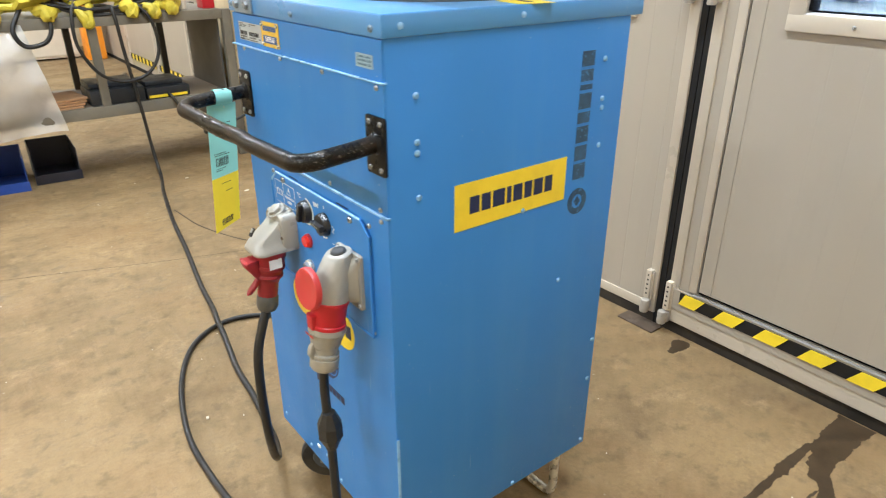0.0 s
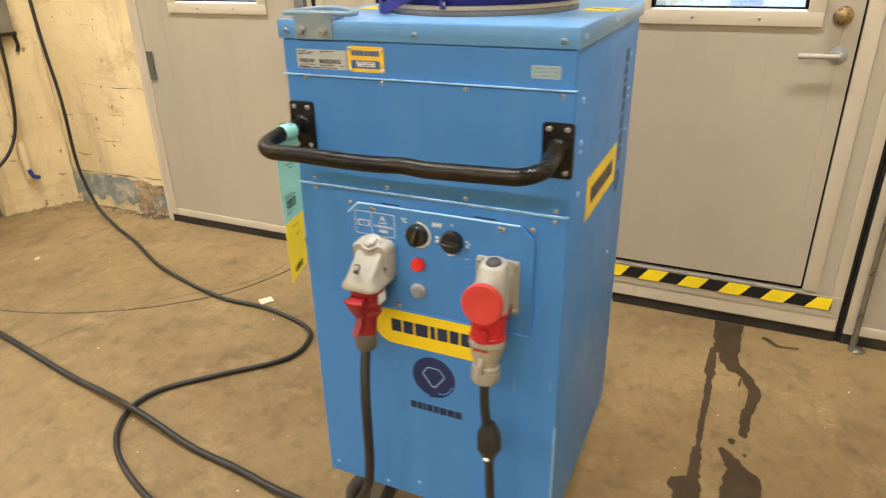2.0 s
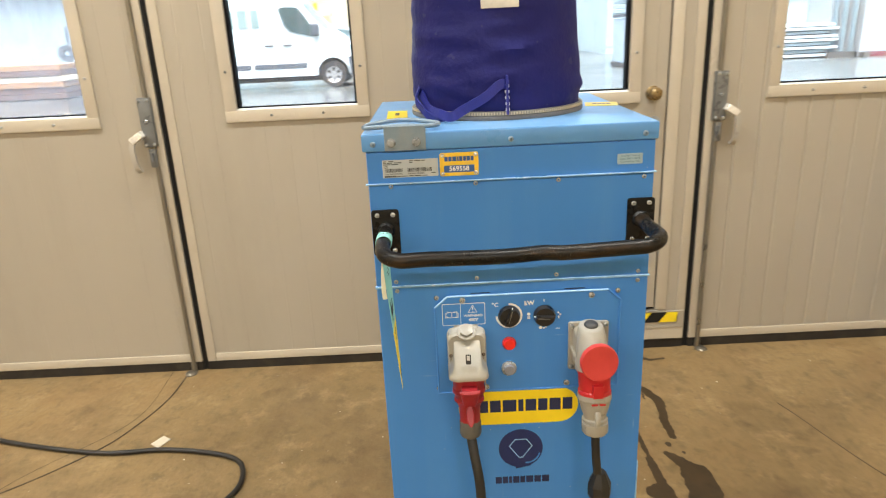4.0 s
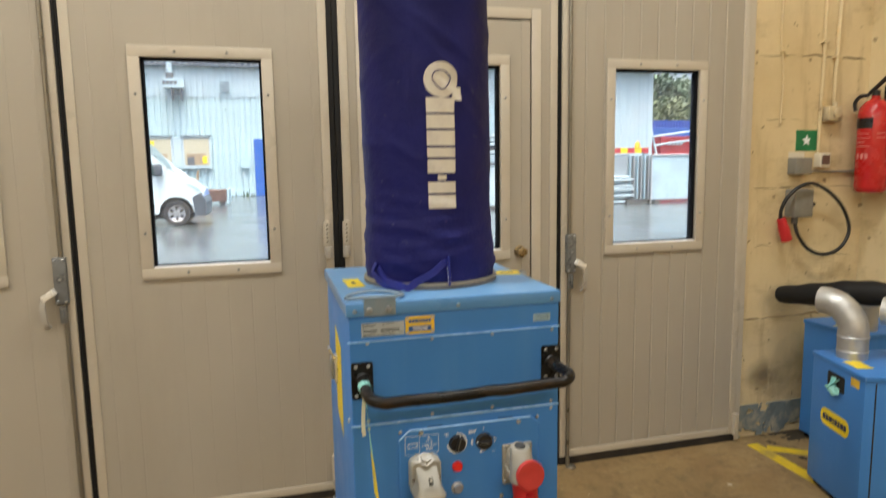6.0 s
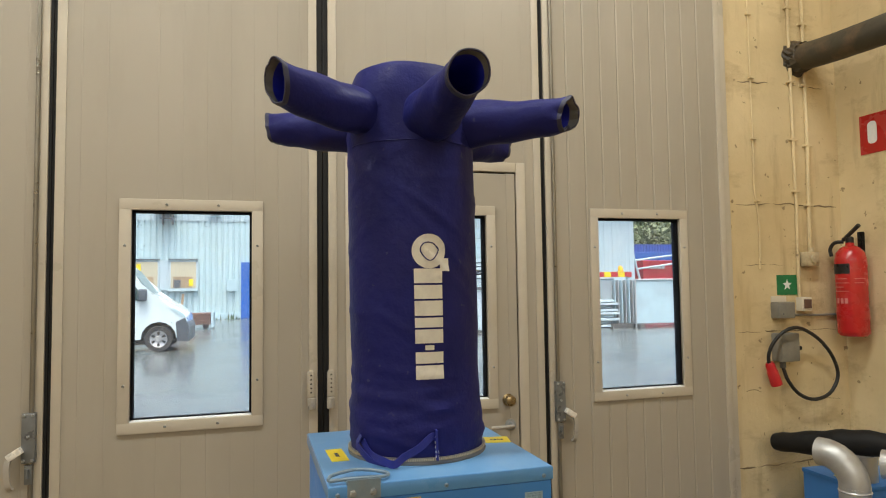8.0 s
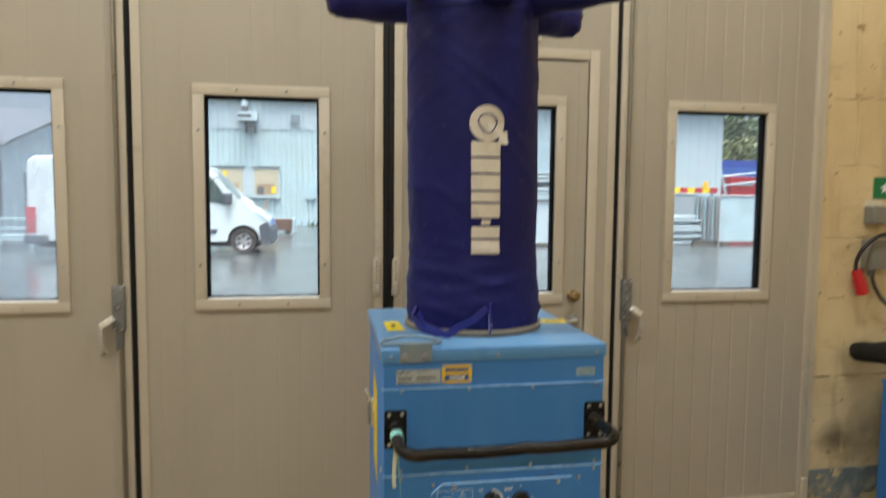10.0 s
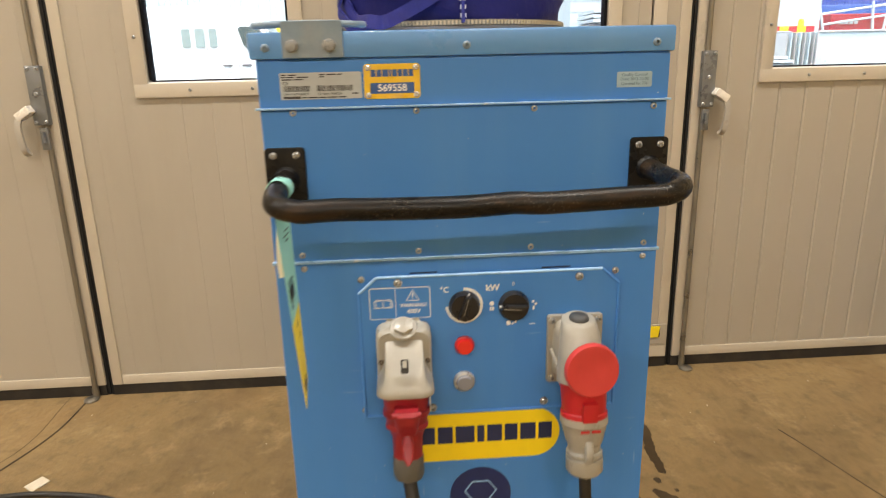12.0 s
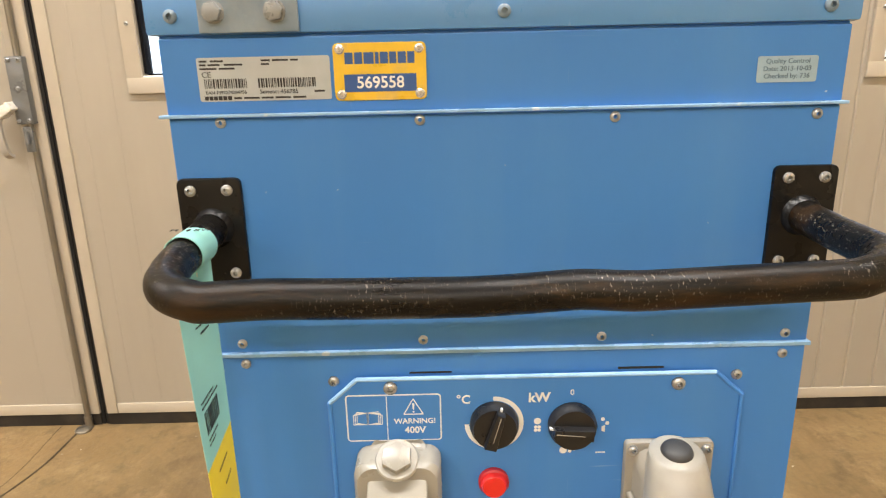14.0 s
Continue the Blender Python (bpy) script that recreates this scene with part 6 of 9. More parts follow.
def outlet(turn, z_root, z_end, r0, r1, reach, squeeze, droop, swing=0.0, crumple=0.0, pinch=0.0):
    """One short sleeve: outer skin, lining and a stiff hem."""
    a = radians(turn)
    way = Vector((-math.cos(a), math.sin(a), 0))
    lat = Vector((-way.y, way.x, 0))
    c = Vector((DC[0], DC[1] + 0.010, 0))
    n, seg = 22, 32
    rnd = random.Random(int(turn))
    ph = [rnd.uniform(0, 6.28) for _ in range(4)]

    def ring(bm, t, shrink):
        d = 0.10 + (reach - 0.10) * t
        z = z_root + (z_end - z_root) * t + droop * math.sin(math.pi * t)
        lip = max(0.0, (t - 0.88) / 0.12)
        r = (r0 + (r1 - r0) * min(1, t * 1.1)) * (1 - pinch * lip) - shrink
        out = []
        for k in range(seg):
            b = 2 * math.pi * k / seg
            w = 1 + 0.05 * math.sin(2 * b + ph[0] + 5 * t) + 0.035 * math.sin(5 * b + ph[1] + 9 * t) * (1 - 0.6 * t) + 0.03 * math.sin(17 * t + ph[2] + b)
            w += crumple * lip * (0.16 * math.sin(3 * b + ph[3]) + 0.09 * math.sin(7 * b + ph[1]) + 0.05 * math.sin(11 * b + 8 * t))
            s = 1 - squeeze * t * t
            out.append(bm.verts.new(c + way * (d + 0.010 * math.sin(b) * t + swing * math.cos(b) * t ** 4) + lat * (r * w * math.cos(b) * s) + Vector((0, 0, z + r * w * math.sin(b)))))
        return out

    for name, shrink, mat_, order in (("outlet", 0.0, FABRIC, 1), ("lining", 0.0025, FABRIC_IN, -1)):
        bm = bmesh.new()
        rings = [ring(bm, k / n, shrink) for k in range(n + 1)]
        for p, q in zip(rings, rings[1:]):
            for k in range(seg):
                bm.faces.new((p[k], p[(k + 1) % seg], q[(k + 1) % seg], q[k]))
        if name == "outlet":
            arm = part(name, bm, mat_, duct, "short navy fabric outlet", smooth=True)
        else:
            part(name, bm, mat_, arm, "bright blue lining", smooth=True)
    for name, shrink, t0, mat_, label in (("hem_band", -0.0012, 0.965, HEM_NAVY, "dusty navy hem"), ("hem_facing", 0.0038, 0.94, HEM, "grey hem tape inside the mouth")):
        bm = bmesh.new()
        band = [ring(bm, t0 + (1 - t0) * k / 4, shrink) for k in range(5)]
        for p, q in zip(band, band[1:]):
            for k in range(seg):
                bm.faces.new((p[k], p[(k + 1) % seg], q[(k + 1) % seg], q[k]))
        part(name, bm, mat_, arm, label, smooth=True)
    bm = bmesh.new()
    pts = [v.co.copy() for v in ring(bm, 1.0, 0.001)]
    bm.clear()
    part("outlet_hem", sweep(pts + pts[:2], 0.0024, 8, bm, steps=2), HEM_NAVY, arm, "dark stiffened hem", smooth=True)


outlet(-4, 2.055, 2.094, 0.074, 0.050, 0.425, 0.0, -0.004)
outlet(60, 2.085, 2.110, 0.064, 0.053, 0.425, 0.22, -0.010, 0.0, 0.35)
outlet(120, 2.075, 2.098, 0.058, 0.050, 0.42, 0.2, -0.008, 0.0, 0.7, 0.10)
outlet(180, 2.070, 2.085, 0.060, 0.046, 0.41, 0.1, -0.012)
outlet(240, 2.070, 2.075, 0.056, 0.047, 0.41, 0.15, -0.012, 0.0, 0.7, 0.10)
outlet(300, 2.070, 2.074, 0.066, 0.050, 0.435, 0.05, -0.004, 0.020, 1.0, 0.20)


def sleeve_block(a0, a1, z0, z1, off=0.0016, na=6, nz=8):
    bm = bmesh.new()
    g = [[bm.verts.new(sleeve_point(a0 + (a1 - a0) * i / na, z0 + (z1 - z0) * j / nz, off)) for i in range(na + 1)] for j in range(nz + 1)]
    for j in range(nz):
        for i in range(na):
            bm.faces.new((g[j][i], g[j][i + 1], g[j + 1][i + 1], g[j + 1][i]))
    return bm


# brand name in plain white blocks, read upwards
A0, A1 = radians(-10.2), radians(13.2)
z = 1.405
for h in (0.034, 0.028, 0.012, 0.034, 0.024, 0.037, 0.034, 0.036):
    inset = radians(8) if h < 0.02 else 0.0
    part("brand_mark", sleeve_block(A0 + inset, A1 - inset, z, z + h), PRINT_WHITE, sleeve, smooth=True)
    z += h + 0.0048
zc, ac = 1.721, radians(0.5)


def sleeve_disc(r0, r1, zc, ac, off, seg=40, gap=None):
    bm = bmesh.new()
    rings = []
    for r in np.linspace(r0, r1, 5):
        rings.append([bm.verts.new(sleeve_point(ac + r * math.cos(2 * math.pi * k / seg) / 0.175, zc + r * math.sin(2 * math.pi * k / seg), off)) for k in range(seg)])
    for p, q in zip(rings, rings[1:]):
        for k in range(seg):
            bm.faces.new((p[k], p[(k + 1) % seg], q[(k + 1) % seg], q[k]))
    return bm


part("brand_mark", sleeve_disc(0.0005, 0.043, zc, ac, 0.0016), PRINT_WHITE, sleeve, "white round brand mark", smooth=True)
bm = bmesh.new()
ring = [(-0.024, 0.004), (-0.010, 0.020), (0.012, 0.020), (0.022, 0.002), (0.006, -0.020), (-0.010, -0.020)]
pts = [sleeve_point(ac + u / 0.175, zc + v, 0.0022) for u, v in ring + ring[:2]]
part("brand_mark", sweep(pts, 0.0014, 6, steps=6), FABRIC, sleeve)
part("brand_mark", sleeve_block(ac - radians(17), ac - radians(9), zc - 0.050, zc - 0.018), PRINT_WHITE, sleeve, smooth=True)

# strap round the foot
part("strap", sweep([sleeve_point(radians(62), 1.250, 0.003), sleeve_point(radians(52), 1.222, 0.010), (0.56, 1.515, 1.217), (0.535, 1.495, 1.214), (0.548, 1.47, 1.225), (0.545, 1.43, 1.246), sleeve_point(radians(3), 1.268, 0.008), sleeve_point(radians(-2), 1.266, 0.004)],
     0.01, steps=8, flat=(0.0016, 0.009)), STRAP, duct, "royal blue webbing strap", smooth=True)
part("strap_tab", sweep([sleeve_point(radians(-1), 1.285, 0.003), sleeve_point(radians(-1), 1.25, 0.006), sleeve_point(radians(-1), 1.212, 0.010)], 0.01, steps=6, flat=(0.0115, 0.002)), STRAP, duct, smooth=True)
bm = bmesh.new()
for k in range(5):
    p = sleeve_point(radians(-1), 1.2215 + 0.011 * k, 0.0115 - 0.0013 * k)
    box((p.x - 0.001, p.y - 0.004, p.z - 0.0028), (p.x + 0.0006, p.y + 0.004, p.z + 0.0028), 0, bm)
part("small_print", bm, WHITE_PRINT, duct)
part("strap", sweep([sleeve_point(radians(64), 1.262, 0.002), sleeve_point(radians(66), 1.235, 0.012), sleeve_point(radians(50), 1.205, 0.014), (0.57, 1.51, 1.205)], 0.01, steps=6, flat=(0.0105, 0.0016)), STRAP, duct, smooth=True)

# small yellow stickers on the lid
for name, (x, y, w, h, rot) in {"a": (0.725, 1.607, 0.044, 0.064, 2), "b": (0.745, 1.158, 0.070, 0.034, 78)}.items():
    m = Matrix.Translation((x, y, 1.2003)) @ Matrix.Rotation(radians(rot), 4, "Z")
    st = part("sticker", plate([(-h, -w / 2), (h, -w / 2), (h, w / 2), (-h, w / 2)] if name == "a" else [(-w / 2, -h), (w / 2, -h), (w / 2, h), (-w / 2, h)], m, 0.0006), YELLOW, lid, "small yellow sticker")
    part("small_print", bars(m @ Matrix.Translation((0, 0, 0.0006)), [0.008, 0.007, 0.009, 0.008], 0.009, 0.002, 0.0004), NAVY, st)


# ---- cables on the floor ----
def cable(name, pts, r, label, steps=10):
    return solo(name, sweep(pts, r, 12, steps=steps), CABLE, label, "cable", smooth=True)


cable("power_cable", [(0.3830, 1.4860, 0.616), (0.366, 1.481, 0.580), (0.347, 1.473, 0.525), (0.342, 1.471, 0.44), (0.345, 1.475, 0.36), (0.355, 1.494, 0.28), (0.378, 1.545, 0.195), (0.412, 1.620, 0.115), (0.448, 1.715, 0.055), (0.472, 1.800, 0.026), (0.490, 1.90, 0.0125), (0.508, 2.02, 0.0115), (0.525, 2.20, 0.0125),
                     (0.560, 2.40, 0.0265), (0.575, 2.50, 0.0305), (0.60, 2.62, 0.0200), (0.637, 2.87, 0.0115), (0.705, 3.25, 0.0115), (0.765, 3.63, 0.0115), (0.86, 4.10, 0.0115), (0.935, 4.40, 0.014), (0.94, 4.50, 0.16), (0.925, 4.525, 0.42), (0.895, 4.53, 0.72), (0.88, 4.535, 0.935), (0.87, 4.62, 0.965), (0.80, 4.82, 0.955)],
      0.0098, "black rubber power cable lying across the floor")
cord = thing("extension_cable", (1.2, 2.4, 0), "black extension cable looping over the floor to the heater", "cable")
part("sheath", sweep([(1.70, 4.10, 4.75), (1.71, 4.08, 3.2), (1.70, 4.07, 1.9), (1.70, 4.065, 1.05), (1.70, 4.03, 0.66), (1.70, 4.03, 0.31), (1.70, 3.96, 0.10), (1.66, 3.80, 0.020), (1.56, 3.55, 0.010), (1.39, 3.20, 0.010), (1.275, 2.78, 0.010), (1.272, 2.53, 0.010),
             (1.225, 2.315, 0.010), (1.15, 2.225, 0.010), (1.01, 2.222, 0.010), (0.845, 2.37, 0.010), (0.70, 2.495, 0.010), (0.57, 2.505, 0.010), (0.445, 2.41, 0.010), (0.35, 2.22, 0.010), (0.29, 1.98, 0.010), (0.282, 1.78, 0.010), (0.295, 1.60, 0.010), (0.32, 1.44, 0.012), (0.350, 1.31, 0.035),
             (0.366, 1.245, 0.11), (0.372, 1.226, 0.24), (0.374, 1.229, 0.40), (0.374, 1.232, 0.48), (0.375, 1.2395, 0.55), (0.378, 1.2420, 0.605)], 0.0085, 12, steps=8), CABLE, cord, smooth=True)
part("cable_joint", lathe([(0, 0), (0.011, 0.0), (0.0130, 0.008), (0.0235, 0.030), (0.0235, 0.054), (0.0215, 0.060), (0.0120, 0.082), (0, 0.084)], Matrix.Translation((0.375, 1.231, 0.438)), 8), CABLE, cord, "black moulded lump on the cable")
part("cable_joint_label", box((0.347, 1.222, 0.457), (0.3495, 1.231, 0.462)), WHITE_PRINT, cord)
cable("wall_cable", [(1.735, 4.42, 1.6), (1.735, 4.42, 1.1), (1.728, 4.42, 0.9), (1.715, 4.42, 0.70), (1.690, 4.43, 0.50), (1.63, 4.44, 0.37), (1.53, 4.46, 0.285), (1.40, 4.47, 0.25), (1.27, 4.50, 0.262), (1.17, 4.53, 0.34), (1.12, 4.56, 0.445), (1.10, 4.72, 0.452), (1.05, 4.85, 0.442)], 0.0085, "black cable drooping from the wall socket")


# ---- on the floor ----
RUNS = (
    ([(1.87, 0.825), (1.77, 0.825), (1.68, 0.825)], 0.050, 0.042), ([(1.68, 0.825), (1.60, 0.81), (1.56, 0.795)], 0.040, 0.024), ([(1.57, 0.79), (1.51, 0.752), (1.45, 0.728), (1.38, 0.733)], 0.019, 0.016),
    ([(1.38, 0.733), (1.31, 0.750), (1.25, 0.752), (1.215, 0.755)], 0.017, 0.013), ([(1.66, 0.865), (1.54, 0.868), (1.50, 0.866)], 0.012, 0.017), ([(1.50, 0.866), (1.36, 0.864), (1.24, 0.870), (1.10, 0.870)], 0.011, 0.008),
    ([(1.10, 0.870), (1.02, 0.871), (0.94, 0.872)], 0.013, 0.020), ([(1.175, 0.783), (1.165, 0.782)], 0.010, 0.008), ([(1.125, 0.748), (1.12, 0.748)], 0.006, 0.006), ([(1.125, 0.806), (1.08, 0.775), (1.02, 0.752)], 0.010, 0.038),
    ([(1.02, 0.752), (0.93, 0.755), (0.85, 0.775), (0.76, 0.80)], 0.046, 0.062), ([(0.95, 0.88), (0.86, 0.88), (0.78, 0.855)], 0.030, 0.046), ([(0.945, 0.905), (0.93, 0.910)], 0.018, 0.022),
    ([(0.76, 0.80), (0.66, 0.825), (0.57, 0.84)], 0.060, 0.020), ([(1.50, 0.772), (1.46, 0.775)], 0.004, 0.003), ([(1.82, 1.39), (1.76, 1.385)], 0.030, 0.012), ([(1.80, 0.70), (1.76, 0.66), (1.77, 0.60)], 0.010, 0.008))


def damp(x, y):
    """Whether the floor is wet here: water runs of changing width with an uneven edge."""
    if y > 0.95 and y < 1.33:
        return False
    edge = 0.5 * rough(x, y, 4.0, 34.0) * 0.012 + rough(x, y, 9.0, 9.0) * 0.006
    for pts, w0, w1 in RUNS:
        n = len(pts) - 1
        for i in range(n):
            (ax, ay), (bx, by) = pts[i], pts[i + 1]
            dx, dy = bx - ax, by - ay
            t = min(1.0, max(0.0, ((x - ax) * dx + (y - ay) * dy) / (dx * dx + dy * dy)))
            w = w0 + (w1 - w0) * (i + t) / n
            if math.hypot(x - ax - t * dx, y - ay - t * dy) < w + edge * min(1.0, w / 0.02):
                return True
    return False


bm = film_bm(0.52, 1.868, 0.56, 1.44, 0.0024, damp, lambda x, y, d: (x, y, d), 0.0004)
solo("water_stain", bm, WET, "dark water runs and puddle on the concrete floor", "water stain", kind="stuff")

bm = bmesh.new()
for pts, r, seed in (([(0.825, 3.80), (0.839, 3.66), (0.856, 3.52), (0.904, 3.338), (0.98, 3.172), (1.11, 2.975), (1.305, 2.78), (1.472, 2.700), (1.64, 2.655), (1.80, 2.642), (1.87, 2.640)], 0.0034, 9), ([(1.86, 2.7), (1.5, 2.75), (1.1, 3.0), (0.6, 3.2), (-0.3, 3.5), (-1.5, 3.7)], 0.0009, 2), ([(1.4, 0.3), (0.8, 0.1), (0.2, -0.4), (-0.6, -0.6)], 0.002, 3)):
    rnd = random.Random(seed)
    j = 0.003 if seed == 9 else 0.02
    line = [(x + rnd.uniform(-j, j), y + rnd.uniform(-j, j), 0.0002) for x, y in pts]
    sweep(line, r, 5, bm, steps=9)
solo("floor_crack", bm, FLOOR_CRACK, "thin dark cracks in the concrete floor", "crack", kind="stuff")


def scrap(x, y, size, turn, label, seed):
    rnd = random.Random(seed)
    pts = [(size * math.cos(a) * rnd.uniform(0.6, 1.15), 0.62 * size * math.sin(a) * rnd.uniform(0.6, 1.15)) for a in np.linspace(0, 2 * math.pi, 8)[:-1]]
    m = Matrix.Translation((x, y, 0.0005)) @ Matrix.Rotation(radians(turn), 4, "Z") @ Matrix.Rotation(radians(5), 4, "X")
    return solo("paper_scrap", plate(pts, m @ Matrix.Translation((0, 0, 0.002)), 0.003, 0.0008), PAPER, label, "litter", "floor scraps")


solo("paper_scrap", plate([(-0.030, -0.017), (0.026, -0.021), (0.031, 0.016), (-0.024, 0.022)], Matrix.Translation((1.330, 2.568, 0.0025)) @ Matrix.Rotation(radians(-25), 4, "Z") @ Matrix.Rotation(radians(5), 4, "X"), 0.003, 0.0006), PAPER, "cream scrap of card on the floor", "litter", "floor scraps")
scrap(1.45, -0.217, 0.012, 50, "small pale chip on the floor", 2)
scrap(0.36, 2.02, 0.009, 70, "small pale chip on the floor", 3)
scrap(1.25, 3.85, 0.018, 10, "small pale chip on the floor", 4)
scrap(1.05, 4.28, 0.013, 10, "small pale chip on the floor", 5)
bm = bmesh.new()
rnd = random.Random(77)
for k in range(150):
    x, y, s = rnd.uniform(-0.8, 1.8), rnd.uniform(-0.9, 4.4), rnd.uniform(0.0010, 0.0036)
    plate([(s * math.cos(a) * rnd.uniform(0.5, 1.2), s * math.sin(a) * rnd.uniform(0.5, 1.2)) for a in (0.2, 1.4, 2.7, 4.1, 5.2)], Matrix.Translation((x, y, 0.0002)), s * 0.5, 0, bm)
solo("grit", bm, PAPER, "pale grit scattered over the concrete", "grit", kind="stuff")

# damp dirt in the corner, with the heaters' shade painted into it
LOOSE_DIRT = surf("loose_brown_dirt", (0.105, 0.075, 0.042), 0.9, var=0.4, scale=22, bump=0.5, bscale=60, stain=(0.19, 0.14, 0.085), amount=0.6, sscale=15, depth=0.004)
DIRT_AND_SHADE = surf("damp_dirt_and_shade", (0.040, 0.029, 0.017), 0.85, var=0.4, scale=18, bump=0.5, bscale=50, stain=(0.085, 0.062, 0.036), amount=0.7, sscale=10, depth=0.004)
def smear_mat(name, col, amount, size):
    """Greasy smear with corner shade in its colour, thins out towards its rim."""
    m, n, l, p = node_mat(name)
    tc = n.new("ShaderNodeTexCoord")
    fall = n.new("ShaderNodeVectorMath")
    fall.operation = "MULTIPLY_ADD"
    fall.inputs[1].default_value, fall.inputs[2].default_value = (0, 2, 2), (0, -1, -1)
    l.new(tc.outputs["Generated"], fall.inputs[0])
    dist = n.new("ShaderNodeVectorMath")
    dist.operation = "LENGTH"
    l.new(fall.outputs["Vector"], dist.inputs[0])
    body = ramp(n, l, dist.outputs["Value"], 0.25, 1.0, 1.0, 0.0)
    cloud = ramp(n, l, noise_tex(n, l, tc.outputs["Object"], size, 5.0, 0.55), 0.32, 0.70, 0.0, amount)
    mul = n.new("ShaderNodeMath")
    mul.operation = "MULTIPLY"
    l.new(body, mul.inputs[0])
    l.new(cloud, mul.inputs[1])
    l.new(mul.outputs[0], p.inputs["Alpha"])
    p.inputs["Base Color"].default_value = (*col, 1)
    p.inputs["Roughness"].default_value = 0.8
    return m


SMEAR = smear_mat("brown_wall_smear_and_shade", (0.23, 0.17, 0.10), 0.34, 5.0)
for y0, y1, z0, z1 in ((-1.34, -0.80, 0.205, 0.60), (-1.00, -0.63, 0.205, 0.46), (-1.20, -0.70, 0.62, 0.86)):
    part("grime", box((WX - 0.0016, y0, z0), (WX - 0.0006, y1, z1)), SMEAR, wall_r, "soft brown grime and painted corner shade on the wall")
solo("floor_dirt", film_bm(0.9, 1.898, -1.36, -0.60, 0.011, lambda x, y: rough(x, y, 12.0, 3.2) + 0.5 * rough(x, y, 3.0, 14.0) > 1.5 * (abs(WX - x) * 0.9 + max(0.0, y + 1.0) * 2.2) - 0.45, lambda x, y, d: (x, y, d), 0.0009), DIRT_AND_SHADE, "dark damp dirt and painted heater shade on the floor of the corner", "dirt", kind="stuff")
solo("floor_dirt", film_bm(1.30, 1.898, 3.60, 4.36, 0.011, lambda x, y: rough(x, y, 21.0, 3.6) + 0.5 * rough(x, y, 5.0, 15.0) > 7.0 * abs(WX - x) - 0.25, lambda x, y, d: (x, y, d), 0.0009), LOOSE_DIRT, "brown crumbling dirt along the foot of the flaking plinth", "dirt", kind="stuff")
# yellow floor marking
mark = surf("worn_yellow_floor_tape", (0.72, 0.52, 0.02), 0.55, var=0.1, scale=9, stain=(0.30, 0.22, 0.09), amount=0.95, sscale=7)
bm = box((0.2, -0.668, 0.0), (1.80, -0.60, 0.0016))
box((1.60, -0.985, 0.0), (1.665, -0.640, 0.0022), 0, bm, turn=Matrix.Rotation(radians(-37), 4, "Z"))
solo("floor_marking", bm, mark, "worn yellow marking tape on the floor", "floor marking")

# ---- wall beside the door: signs, boxes, conduits, extinguisher ----
FX = WX
RED_PRINT = surf("pale_pink_print", (0.62, 0.22, 0.20), 0.5, var=0.1, scale=30)
OLD_CREAM = surf("dirty_cream_plastic", (0.52, 0.43, 0.27), 0.5, var=0.12, scale=20, stain=(0.22, 0.16, 0.09), amount=0.7, sscale=16)


def on_wall(y, z, d=0.0):
    return front(y, z, FX - d)


sign = solo("exit_sign", plate(rounded(0.132, 0.108, 0.003, 2), on_wall(-0.975, 1.613), 0.003), GREEN, "green assembly sign with a white star", "sign")
bm = plate([((0.031, 0.0135)[k % 2] * math.cos(radians(90 + 36 * k)), (0.031, 0.0135)[k % 2] * math.sin(radians(90 + 36 * k))) for k in range(10)], on_wall(-0.975, 1.613, 0.003), 0.0008)
part("star", bm, WHITE_PRINT, sign)
sw = solo("switch_box", box((FX - 0.06, -0.968, 1.436), (FX, -0.862, 1.522), 0.006), BOX_GREY, "grey surface-mounted switch box", "switch box", smooth=True)
part("lid_screw", screw_head(on_wall(-0.89, 1.46, 0.06), 0.004), SCREW, sw)
part("label_strip", box((FX - 0.004, -0.965, 1.5225), (FX, -0.865, 1.553), 0.001), WHITE_CAB, sw, "cream paper strip")
rs = solo("light_switch", box((FX - 0.045, -1.098, 1.470), (FX, -1.030, 1.545), 0.005), WHITE_CAB, "small cream light switch with a brown rocker", "switch", smooth=True)
part("rocker", box((FX - 0.050, -1.090, 1.486), (FX - 0.044, -1.042, 1.534), 0.002), BRICK_BROWN, rs, "brown rocker plate")
so = solo("wall_socket", box((FX - 0.05, -1.156, 1.712), (FX, -1.066, 1.790), 0.008), OLD_CREAM, "cream surface-mounted junction box with a cable gland", "junction box", smooth=True)
part("cover", rod((FX - 0.05, -1.116, 1.752), (FX - 0.062, -1.116, 1.752), 0.024, bevel=0.004), OLD_CREAM, so, smooth=True)
part("gland", rod((FX - 0.022, -1.130, 1.790), (FX - 0.022, -1.130, 1.815), 0.013), OLD_CREAM, so, smooth=True)
jb = solo("junction_box", box((FX - 0.075, -0.974, 1.208), (FX, -0.856, 1.357), 0.008), BOX_GREY, "grey plastic junction box on the wall", "junction box", smooth=True)
part("side_knob", rod((FX - 0.045, -0.974, 1.275), (FX - 0.045, -1.005, 1.275), 0.012), KNOB, jb, smooth=True)
part("gland", rod((FX - 0.045, -0.885, 1.212), (FX - 0.045, -0.885, 1.175), 0.016), GREY_DARK, jb, smooth=True)
hang = thing("hanging_lead", (FX - 0.05, -1.0, 1.05), "black lead with a red plug looped over a wall box", "cable")
